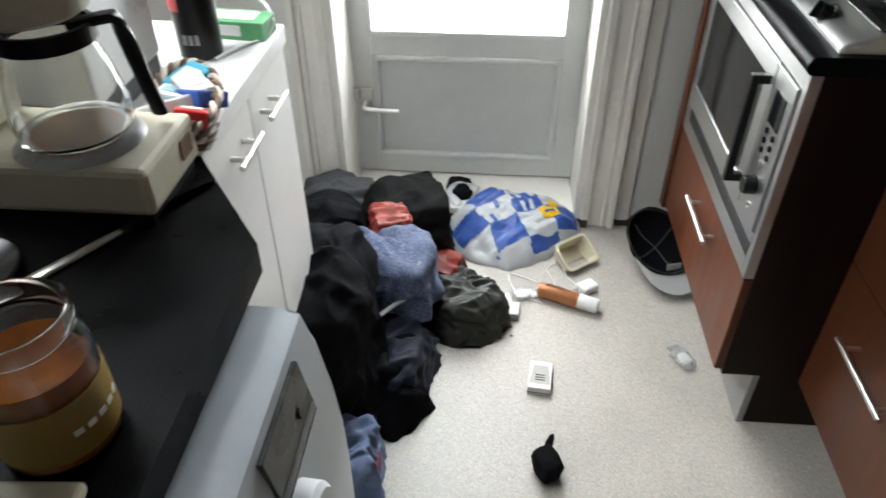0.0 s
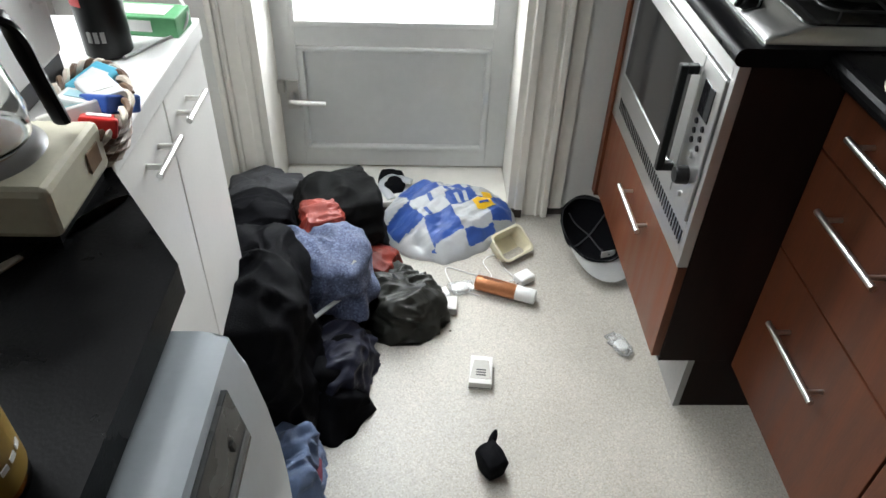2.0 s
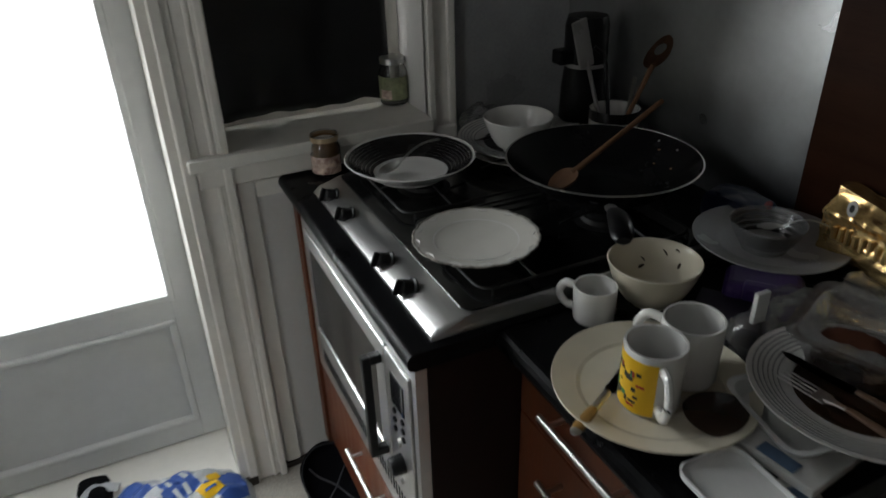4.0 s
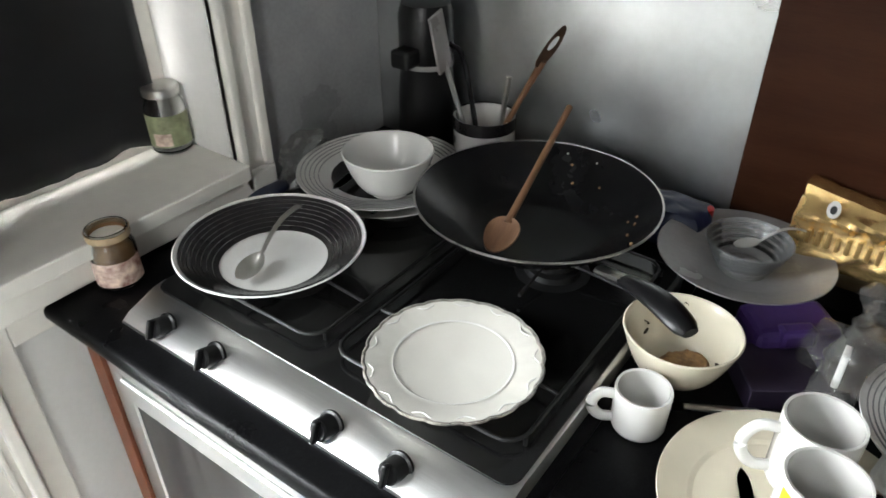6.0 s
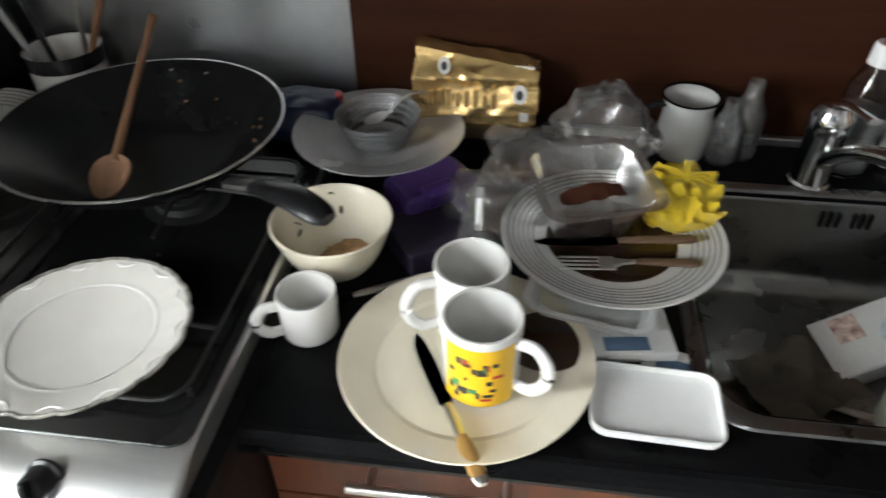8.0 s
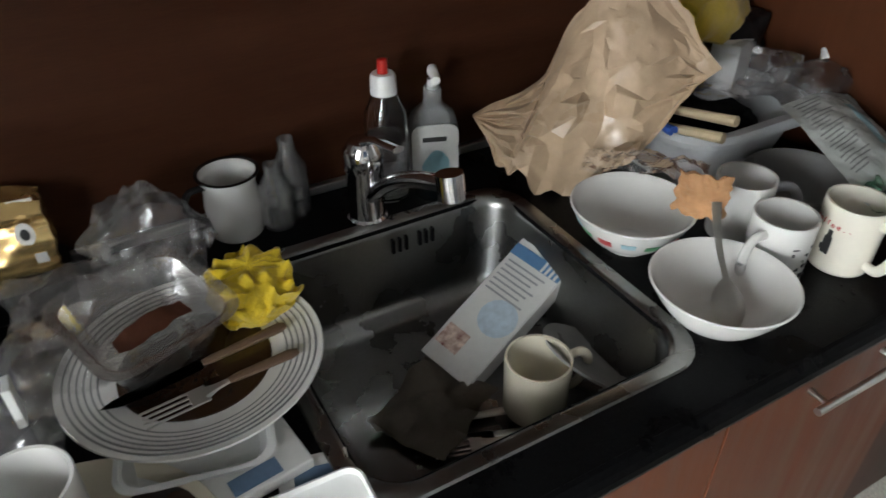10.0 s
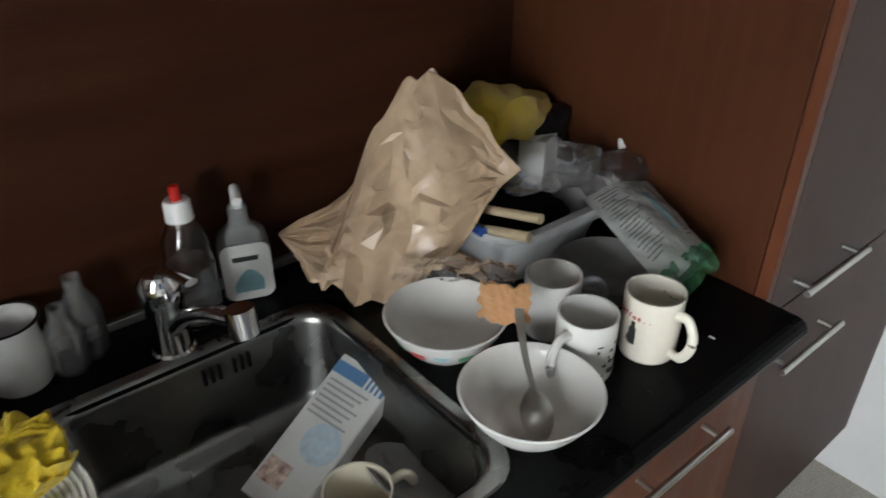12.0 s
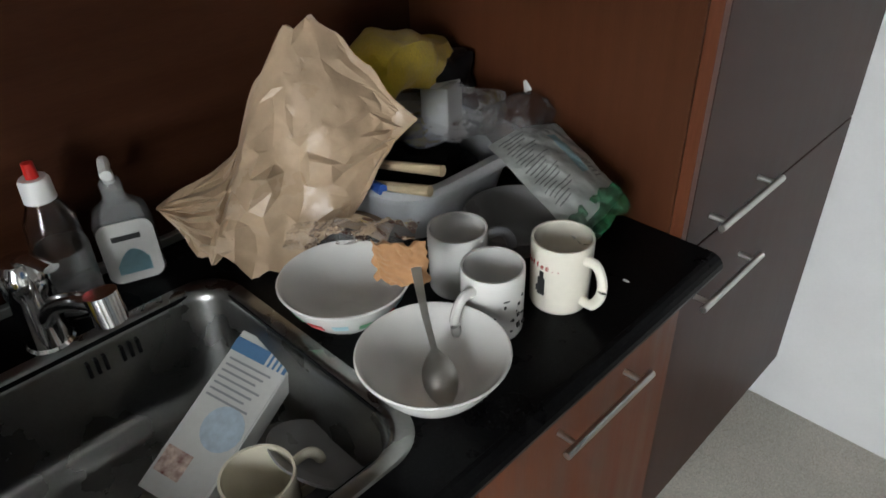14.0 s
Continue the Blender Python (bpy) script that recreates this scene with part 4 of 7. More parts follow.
for k in range(13):
    a = 2 * math.pi * k / 13 + 0.5
    bm = tube(curve_pts([(0.1035 * math.cos(a - 0.11), 0.1035 * math.sin(a - 0.11), 0.0158), (0.0985 * math.cos(a), 0.0985 * math.sin(a), 0.0156), (0.104 * math.cos(a + 0.11), 0.104 * math.sin(a + 0.11), 0.0159)], 4), 0.0011, 5)
    part("scroll_relief", bm, CERAMIC, p, "", True)

# striped bowl with a spoon
sb = bowl("bowl", 0.21, 0.505, HT - 0.008, 0.139, 0.042, CERAMIC, "wide white bowl with black and white rings inside", 0.55, 0.75)
for k in range(8):
    f0, f1 = 0.06 + k * 0.112, 0.06 + (k + 0.83) * 0.112
    q = lambda f: (0.139 * (0.55 + 0.45 * f ** 0.75) - 0.0042, 0.006 + 0.037 * f)
    ring_band(*q(f0), *q(f1), DARK_GLAZE, sb, "black_ring", 64, 0.0012)
t = thing("spoon", 0.135, 0.49, HT + 0.012, "steel tablespoon lying in the ringed bowl", "spoon", "cutlery", rz=12, ry=-14)
part("spoon_body", spoon_mesh(0.16, 0.019, 0.055, 0.006), SATIN, t, "", True)

# stacked plates with a white bowl at the back
PX, PY = 0.52, 0.555
plate("plate", PX + 0.005, PY - 0.004, HT - 0.03, 0.15, 0.02, CERAMIC, "white plate under another ringed plate")
p = plate("plate", PX, PY, HT - 0.012, 0.155, 0.021, CERAMIC, "white plate with grey rings and a black centre")
GREYLINE = M("grey_ring", (0.2, 0.2, 0.2), 0.3)
for k in range(5):
    f = 0.74 + 0.05 * k
    ring_band(0.155 * f, 0.0115 + 0.0105 * (f - 0.68) / 0.3, 0.155 * f + 0.0016, 0.0117 + 0.0105 * (f - 0.68) / 0.3, GREYLINE, p, "ring", 64)
part("black_centre", lathe([(0, 0.0088), (0.155 * 0.6, 0.0088), (0.155 * 0.605, 0.007)], 48), DARK_GLAZE, p)
bowl("bowl", 0.469, 0.496, HT + 0.002, 0.078, 0.077, CERAMIC, "deep white cereal bowl on the stacked plates", 0.42, 0.5)
knife(0.40, 0.565, HT + 0.012, 10, "dark knife lying across the ringed plate", 0.16, DARK_GLAZE)

# wok
wk = thing("wok", 0.497, 0.228, HT - 0.004, "large black non-stick wok with a black handle", "wok")
R, H = 0.186, 0.074
out = [(0.075, 0.0)] + [(0.075 + (R - 0.075) * (i / 10) ** 0.62, 0.002 + (H - 0.002) * i / 10) for i in range(1, 11)]
pr = [(0, 0)] + out + [(R - 0.002, H + 0.0015)] + [(a - 0.003, max(b, 0.005)) for a, b in out[::-1]] + [(0, 0.005)]
NONSTICK = M("nonstick", (0.006, 0.006, 0.0065), 0.24, var=0.3, scale=14, bump=0.04, bscale=90, rvar=0.15, spec=0.28)
part("wok_body", lathe(pr, 72), NONSTICK, wk, "", True, 60)
ring_band(R - 0.0022, H + 0.001, R + 0.0008, H + 0.0002, SATIN, wk, "rim", 72, 0.0012)
hd = Vector((-0.53, -0.848, 0)).normalized()
P0 = hd * (R - 0.006)
part("handle_bracket", tube([P0 + Vector((0, 0, H - 0.022)), P0 + hd * 0.03 + Vector((0, 0, H - 0.012)), P0 + hd * 0.055 + Vector((0, 0, H - 0.002))], 0.011, 10, flat=0.6), SATIN, wk, "steel handle bracket", True)
part("handle", tube(curve_pts([P0 + hd * 0.045 + Vector((0, 0, H - 0.006)), P0 + hd * 0.085 + Vector((0, 0, H + 0.006)), P0 + hd * 0.13 + Vector((0, 0, H + 0.012)), P0 + hd * 0.178 + Vector((0, 0, H + 0.008))], 5), 0.0155, 12, flat=0.6, taper=[0.6, 0.75, 0.85, 0.92, 1, 1.05, 1.1, 1.14, 1.18, 1.2, 1.22, 1.22, 1.2, 1.15, 1.05, 0.7]), BLACK_PL, wk, "black plastic grip", True)
rng = random.Random(4)
for k in range(15):
    a, f = rng.uniform(-2.6, 0.4), rng.uniform(0.35, 0.93)
    rr, zz = 0.075 + (R - 0.075) * f ** 0.62 - 0.003, 0.003 + (H - 0.002) * f
    c = part("food_scrap", lathe([(0, 0.0016), (0.0025, 0.0009), (0.003, -0.001)], 7), FOOD if k % 4 else CARD, wk)
    c.matrix_basis = pose(rr * math.cos(a), rr * math.sin(a), zz) @ Matrix.Diagonal((rng.uniform(0.5, 1.4), rng.uniform(0.4, 0.9), 1, 1))


def wooden_spoon(a, b, label, width=0.028, hole=False, length_bowl=0.075):
    """A wooden spoon with its head at a and its handle's end at b."""
    a, b = Vector(a), Vector(b)
    L = (b - a).length
    t = thing("wooden_spoon", 0, 0, 0, label, "spoon", "utensils")
    t.matrix_basis = Matrix.Translation(a) @ (b - a).to_track_quat("X", "Z").to_matrix().to_4x4()
    pts = [(length_bowl * 0.85, 0, 0), (L * 0.5, 0, 0), (L, 0, 0)]
    part("stick", tube(pts, 0.006, 10, taper=[1.05, 0.9, 0.95]), WOOD, t, "", True)
    n = 28
    bm = bmesh.new()
    rim = [(length_bowl / 2 - math.cos(2 * math.pi * k / n) * length_bowl / 2, width * math.sin(2 * math.pi * k / n) * (1 - 0.18 * math.cos(2 * math.pi * k / n))) for k in range(n)]
    if hole:
        inn = [(length_bowl * 0.42 - 0.014 * math.cos(2 * math.pi * k / n), 0.014 * math.sin(2 * math.pi * k / n)) for k in range(n)]
        o1, i1 = [bm.verts.new((x, y, 0)) for x, y in rim], [bm.verts.new((x, y, 0)) for x, y in inn]
        for k in range(n):
            bm.faces.new((o1[k], o1[(k + 1) % n], i1[(k + 1) % n], i1[k]))
        bmesh.ops.solidify(bm, geom=list(bm.faces), thickness=0.006)
    else:
        bm.free()
        lo = [[(length_bowl / 2 + (x - length_bowl / 2) * f, y * f, z) for x, y in rim] for f, z in ((0.5, -0.006), (0.85, -0.004), (1.0, 0.002), (0.97, 0.0045), (0.8, 0.001), (0.4, -0.0015))]
        bm = loft(lo, True, True)
    part("head", bm, WOOD, t, "", True)
    return t


wooden_spoon((0.385, 0.236, HT + 0.02), (0.665, 0.268, 1.115), "long wooden spoon standing in the wok", 0.026, False, 0.068)

# utensil pot with its tools
up = thing("utensil_pot", 0.70, 0.455, 0.904, "white and black patterned utensil pot", "utensil holder")
part("pot_body", lathe([(0, 0), (0.052, 0), (0.056, 0.004), (0.058, 0.14), (0.054, 0.14), (0.052, 0.008), (0, 0.006)], 40), CERAMIC, up, "", True, 60)
ring_band(0.0578, 0.118, 0.0582, 0.142, DARK_GLAZE, up, "black_band", 40, -0.0015)
for k in range(16):
    a = k * 23.1
    decal(up, 0.0572, a, a + 7 + 6 * (k % 3), 0.02 + 0.012 * (k % 7), 0.032 + 0.012 * (k % 7), PRINT_DARK, "pattern_mark", lift=0.001, n=3)
wooden_spoon((0.692, 0.305, 1.235), (0.70, 0.452, 0.95), "wooden spoon with a round hole", 0.031, True, 0.085)
t = thing("spatula", 0.70, 0.47, 0.93, "dark plastic spatula in the utensil pot", "spatula", "utensils")
part("stick", tube([(0, 0, 0), (-0.045, 0.045, 0.22)], 0.005, 8), GREY_GLAZE, t, "", True)
part("head", box(bmesh.new(), -0.02, 0.02, -0.003, 0.003, 0, 0.11, 0.002, 1, Matrix.Translation((-0.043, 0.043, 0.2)) @ Matrix.Rotation(radians(-16), 4, "Y")), GREY_GLAZE, t)
t = thing("whisk", 0.705, 0.435, 0.93, "steel and black whisk in the utensil pot", "whisk", "utensils")
part("stick", tube([(0, 0, 0), (0.01, -0.02, 0.19)], 0.005, 8), SATIN, t, "", True)
t = thing("spatula", 0.69, 0.45, 0.93, "black ladle standing in the utensil pot", "ladle", "utensils")
part("stick", tube(curve_pts([(0, 0, 0), (0.01, 0.05, 0.2), (-0.01, 0.07, 0.24)], 4), 0.005, 8), BLACK_PL, t, "", True)
# black grinder behind
gr = thing("coffee_grinder", 0.715, 0.60, 0.904, "tall black kitchen appliance in the corner", "appliance")
part("body", lathe([(0, 0), (0.058, 0), (0.06, 0.006), (0.055, 0.15), (0.05, 0.2), (0.052, 0.21), (0.052, 0.3), (0.046, 0.32), (0, 0.322)], 36), BLACK_PL, gr, "", True)
part("spout", box(bmesh.new(), -0.085, -0.03, -0.02, 0.02, 0.215, 0.25, 0.006), BLACK_PL, gr)
part("band", lathe([(0.0515, 0.205), (0.0535, 0.206), (0.0535, 0.214), (0.0515, 0.215)], 36), GREY_GLAZE, gr)

# peanut butter jar and jar on the sill
J = thing("glass_jar", 0.093, 0.742, 0.904, "nearly empty glass jar with brown smears and a label", "jar")
part("glass", lathe([(0, 0), (0.031, 0), (0.035, 0.004), (0.035, 0.068), (0.03, 0.078), (0.0315, 0.082), (0.0315, 0.098), (0.029, 0.098), (0.0285, 0.08), (0.032, 0.068), (0.0325, 0.006), (0, 0.005)], 40), CLEAR, J, "clear glass", True)
part("contents", lathe([(0, 0.006), (0.0318, 0.007), (0.0318, 0.066), (0.0285, 0.078), (0.028, 0.09), (0.0265, 0.088), (0.027, 0.07), (0.02, 0.03), (0, 0.026)], 32, lambda a, i: 1 - 0.03 * abs(math.sin(3 * a + i)) * (i > 1)), PEANUT, J, "brown smeared rest", True)
decal(J, 0.035, 60, 320, 0.008, 0.05, LABEL_RED, "paper_label", lift=0.0007, n=24)
ring_band(0.0318, 0.084, 0.0318, 0.095, M("lid_ring", (0.45, 0.33, 0.2), 0.4), J, "screw_thread", 40, -0.0015)
J = thing("glass_jar", 0.341, 0.915, WZ0 + 0.005, "glass jar with a dull metal lid and fruit label", "jar")
part("glass", lathe([(0, 0), (0.033, 0), (0.037, 0.005), (0.037, 0.085), (0.03, 0.1), (0.03, 0.108), (0.028, 0.108), (0.028, 0.1), (0.0345, 0.085), (0.0345, 0.007), (0, 0.006)], 40), CLEAR, J, "clear glass", True)
part("lid", lathe([(0, 0.124), (0.03, 0.123), (0.033, 0.12), (0.033, 0.106), (0.031, 0.106), (0, 0.107)], 40), SATIN, J, "dull metal screw lid", True)
decal(J, 0.037, 120, 330, 0.015, 0.075, LABEL_GREEN, "paper_label", lift=0.0007, n=24)
decal(J, 0.0375, 190, 240, 0.018, 0.042, LABEL_RED, "label_picture", lift=0.0007, n=8)
# crumpled clear film in the hob's corner
t = thing("plastic_bag", 0.50, 0.73, 0.955, "crumpled clear plastic bag in the corner", "plastic bag")
part("film", blob(0.06, 0.03, 0.055, 3.3, 0.3, 22, 36, 24), FILM, t, "", True)
t = thing("packet", 0.40, 0.735, 0.922, "small dark blue packet behind the bowl", "packet")
part("wrapper", blob(0.05, 0.02, 0.008, 5.1, 0.12, 25, 30, 16), NAVY_PL, t, "", True)
t = thing("packet", 0.72, 0.085, 0.937, "dark blue packet behind the wok", "packet")
part("wrapper", blob(0.045, 0.07, 0.042, 8.1, 0.12, 18, 40, 24, flat=0.004), NAVY_PL, t, "", True)
t = thing("bottle", 0.735, 0.035, 0.901, "small navy bottle with a red cap", "bottle")
part("bottle_body", lathe([(0, 0), (0.02, 0), (0.021, 0.003), (0.02, 0.035), (0.009, 0.045), (0, 0.046)], 24), NAVY_PL, t, "", True)
part("cap", lathe([(0, 0.07), (0.012, 0.069), (0.013, 0.045), (0, 0.045)], 20), RED_PL, t, "red cap", True)


# -- on the worktop between hob and sink --
# espresso cup
t = mug(0.290, -0.043, WT, 0.0345, 0.061, 122, CERAMIC, "small white espresso cup with a brown stain", loop=0.026)
decal(t, 0.0338, 200, 232, 0.012, 0.03, M("cup_print", (0.16, 0.08, 0.04), 0.4), "print", lift=0.0012)
decal(t, 0.0338, 208, 220, 0.03, 0.036, PRINT_RED, "print", lift=0.0012, n=4)
# cream bowl with a food rest
t = bowl("bowl", 0.402, -0.046, WT, 0.076, 0.078, CREAM, "cream bowl with dried rice rests", 0.42, 0.5)
part("food_rest", blob(0.035, 0.028, 0.008, 2.2, 0.4, 60, 40, 20), FOOD, t, "dried brown rice rest", True).matrix_basis = pose(0.0, -0.012, 0.014)
rng = random.Random(11)
for k in range(9):
    a, f = rng.uniform(0, 6.28), rng.uniform(0.25, 0.85)
    rr, zz = 0.076 * (0.42 + 0.58 * f ** 0.5) - 0.004, 0.006 + 0.072 * f
    c = part("food_scrap", lathe([(0, 0.0018), (0.004, 0.001), (0.005, -0.001)], 7), CRUMB, t)
    c.matrix_basis = pose(rr * math.cos(a), rr * math.sin(a), zz, 0, 0, rng.uniform(0, 180)) @ Matrix.Rotation(-1.0, 4, Vector((-math.sin(a), math.cos(a), 0))) @ Matrix.Diagonal((1.4, 0.6, 1, 1))
# big cream plate with mugs
CP = (0.254, -0.229)
p = plate("plate", *CP, WT, 0.14, 0.022, CREAM, "large cream dinner plate under two mugs", 0.6, 0.72)
t = thing("coffee_pad", CP[0] + 0.036, CP[1] - 0.086, WT + 0.0075, "round dark used coffee pad on the plate", "coffee pad")
part("pad_body", lathe([(0, 0), (0.036, 0), (0.044, 0.004), (0.045, 0.007), (0.036, 0.011), (0, 0.012)], 44, lambda a, i: 1 + 0.03 * math.sin(3 * a + 1)), COFFEE, t, "", True)
mz = WT + 0.0078
t = mug(0.231, -0.247, mz, 0.041, 0.098, -116, CERAMIC, "white mug with a yellow picture print")
YB = decal(t, 0.0398, -118, -8, 0.006, 0.088, PRINT_YELLOW, "print", lift=0.0014, n=24)
rng = random.Random(5)
for k in range(24):
    a, z = -110 + 70 * rng.random(), 0.012 + 0.056 * rng.random()
    decal(t, 0.0408, a, a + rng.uniform(5, 17), z, z + rng.uniform(0.003, 0.009), (PRINT_DARK, PRINT_DARK, PRINT_RED, PRINT_GREEN, CRUMB, PRINT_DARK)[k % 6], "print_mark", lift=0.0011, n=3)
mug(0.312, -0.228, mz, 0.042, 0.096, 118, CERAMIC, "plain white mug on the cream plate")
t = knife(0.282, -0.168, WT + 0.016, 207, "butter knife with an amber grip end on the plate", 0.205)
part("amber_end", tube([(0.148, 0, 0.0012), (0.16, 0, 0.0012), (0.19, 0, 0.0012), (0.197, 0, 0.0012)], 0.0086, 10, flat=0.6, taper=[0.7, 0.95, 1, 0.8]), M("amber_grip", (0.3, 0.17, 0.05), 0.3), t, "amber grip end", True)
knife(0.30, 0.012, WT + 0.002, -62, "steel knife beside the espresso cup", 0.2)
# grey plate with a ringed bowl and a spoon, half filmed by plastic
p = plate("plate", 0.652, -0.053, WT + 0.039, 0.13, 0.022, M("pale_grey_glaze", (0.34, 0.33, 0.33), 0.25, var=0.1, scale=9), "grey dinner plate under a glass bowl")
t = bowl("bowl", 0.634, -0.058, WT + 0.0465, 0.063, 0.05, LINER, "small clear glass bowl with black rings", 0.6, 0.7)
for k in range(4):
    q = lambda f: (0.066 * (0.6 + 0.4 * f ** 0.7) - 0.0042, 0.006 + 0.045 * f)
    ring_band(*q(0.15 + 0.2 * k), *q(0.27 + 0.2 * k), DARK_GLAZE, t, "black_ring", 48, 0.0012)
t = thing("spoon", 0.63, -0.04, WT + 0.079, "small steel teaspoon resting on the bowl", "spoon", "cutlery", rz=-48, ry=-10)
part("spoon_body", spoon_mesh(0.11, 0.013, 0.04, 0.004), CERAMIC, t, "", True)
# gold coffee packet
t = thing("tray", 0.715, -0.192, WT, "low black plastic tray under the coffee packet", "tray")
part("tray_body", loft([ring_on(rrect(-0.04, 0.04, -0.1, 0.1, 0.012), 0), ring_on(rrect(-0.045, 0.045, -0.105, 0.105, 0.014), 0.042), ring_on(rrect(-0.042, 0.042, -0.102, 0.102, 0.013), 0.0435)], True, True), BLACK_PL, t, "", True)
g = thing("coffee_packet", 0.735, -0.192, WT + 0.044, "open gold foil coffee packet, half empty", "coffee packet", rz=-4)
bm = bmesh.new()
bmesh.ops.create_cube(bm, size=1)
bmesh.ops.subdivide_edges(bm, edges=list(bm.edges), cuts=26, use_grid_fill=True)
for v in bm.verts:
    q = v.co.copy()
    v.co = Vector((q.x * (0.052 - 0.03 * max(0, q.z)), q.y * 0.188, (q.z + 0.5) * (0.1 + 0.026 * q.y)))
    v.co.x += 0.016 * (q.z + 0.5) ** 2 - 0.012 * math.exp(-((q.z - 0.28 + 0.25 * q.y) / 0.09) ** 2) * (q.x < 0)
part("foil", push_folds(bm, 0.0045, 17, 10.0, None, 7), GOLD, g, "", True, 22)
part("folded_top", push_folds(sheet(lambda u, v: (0.004 + 0.006 * v, 0.088 - 0.178 * u, 0.092 - 0.02 * u + 0.01 * v), 30, 8, 0.0, 26, 2.0, thick=0.001), 0.003, 21, 14.0), GOLD, g, "", True, 22)
for dy, dz, r in ((-0.07, 0.056, 0.0125), (0.045, 0.094, 0.011)):
    c = part("round_mark", lathe([(0, 0.002), (r, 0.0018), (r, 0)], 24), CARD, g, "white round mark")
    c.matrix_basis = pose(-0.024 + 0.013 * (dz > 0.1), dy, dz, 0, -84 + 10 * (dz > 0.1), 0) @ Matrix.Diagonal((1.25, 0.85, 1, 1))
    part("round_mark_core", lathe([(0, 0.0026), (r * 0.5, 0.0024), (r * 0.5, 0)], 18), PRINT_DARK, c)
part("label_patch", B(-0.0285, -0.022, -0.085, -0.072, 0.014, 0.028), CARD, g)
for k in range(8):
    part("print_bar", B(-0.0295, -0.022, 0.07 - 0.014 * k, 0.0635 - 0.014 * k, 0.03, 0.052 + 0.003 * (k % 3), 0.001, 1), M("gold_print", (0.62, 0.42, 0.17), 0.35, 0.7), g)
part("label_patch", box(bmesh.new(), 0.0, 0.0022, -0.1, -0.072, 0.0, 0.016, 0, 1, Matrix.Translation((-0.008, 0.012, 0.078)) @ Matrix.Rotation(0.12, 4, "Y")), CARD, g)
# purple bottle on its side and dark box
pu = thing("cleaning_bottle", 0.535, -0.145, WT + 0.032, "purple plastic bottle lying on its side", "bottle", rz=40)
part("bottle_body", B(-0.038, 0.038, -0.065, 0.055, -0.031, 0.027, 0.014, 3), PURPLE, pu)
part("moulded_grip", B(-0.042, -0.016, -0.026, 0.026, 0.0, 0.03, 0.007, 2), PURPLE, pu)
t = thing("box", 0.455, -0.16, WT, "small dark carton beside the purple bottle", "carton", rz=35)
part("carton", B(-0.045, 0.045, -0.05, 0.05, 0, 0.035, 0.002), M("dark_carton", (0.02, 0.014, 0.03), 0.5), t)
# ringed plate on boxes, with knife and fork
t = thing("carton", 0.36, -0.39, WT, "flattened pale carton under the ringed plate", "carton", rz=8)
part("cardboard", B(-0.08, 0.1, -0.06, 0.05, 0, 0.014, 0.002), CARD, t)
part("print_panel", B(-0.075, -0.055, -0.03, 0.02, 0.0145, 0.0152), M("dim_blue_print", (0.1, 0.16, 0.25), 0.5, var=0.2), t, "blue printed panel")
t = thing("tray", 0.40, -0.375, WT + 0.0145, "shallow pale plastic tray under the ringed plate", "tray", rz=-12)
part("tray_body", loft([ring_on(rrect(-0.085, 0.085, -0.06, 0.06, 0.02), 0), ring_on(rrect(-0.095, 0.095, -0.07, 0.07, 0.022), 0.022), ring_on(rrect(-0.1, 0.1, -0.075, 0.075, 0.024), 0.022), ring_on(rrect(-0.092, 0.092, -0.067, 0.067, 0.021), 0.0205), ring_on(rrect(-0.083, 0.083, -0.058, 0.058, 0.02), 0.002)], True, True), PALE, t, "", True)
RP = (0.446, -0.39, WT + 0.036)
p = plate("plate", *RP, 0.138, 0.02, CERAMIC, "white plate with grey rings and a dark centre")
for k in range(6):
    f = 0.7 + 0.046 * k
    zz = 0.0105 + 0.0105 * (f - 0.68) / 0.3
    ring_band(0.138 * f, zz, 0.138 * f + 0.0018, zz + 0.0002, GREYLINE, p, "ring", 64)
part("dark_centre", lathe([(0, 0.0088), (0.08, 0.0088), (0.081, 0.007)], 48), COFFEE, p)
knife(0.412, -0.292, RP[2] + 0.021, -82, "knife with a wooden grip on the ringed plate", 0.2, WOOD_DARK)
fork(0.378, -0.325, RP[2] + 0.02, -84, "fork with a wooden grip on the ringed plate", 0.165, WOOD_DARK)
# white tub lid
t = thing("tub_lid", 0.218, -0.428, WT + 0.0045, "white rectangular plastic tub lid, upturned", "lid", rz=-2)
part("lid_body", loft([ring_on(rrect(-0.04, 0.04, -0.06, 0.06, 0.014), 0.0), ring_on(rrect(-0.046, 0.046, -0.066, 0.066, 0.018), 0.004), ring_on(rrect(-0.047, 0.047, -0.067, 0.067, 0.018), 0.012), ring_on(rrect(-0.0445, 0.0445, -0.0645, 0.0645, 0.016), 0.0128), ring_on(rrect(-0.0435, 0.0435, -0.0635, 0.0635, 0.016), 0.006), ring_on(rrect(-0.036, 0.036, -0.056, 0.056, 0.012), 0.004)], True, True), PALE, t, "", True)
t = thing("leaflet", 0.275, -0.455, WT, "small blue and white printed card", "card", rz=-14)
part("paper", B(-0.03, 0.03, -0.035, 0.035, 0, 0.0015), CARD, t)
part("print_panel", B(-0.018, 0.015, -0.02, 0.02, 0.0015, 0.0021), bpy.data.materials["dim_blue_print"], t)
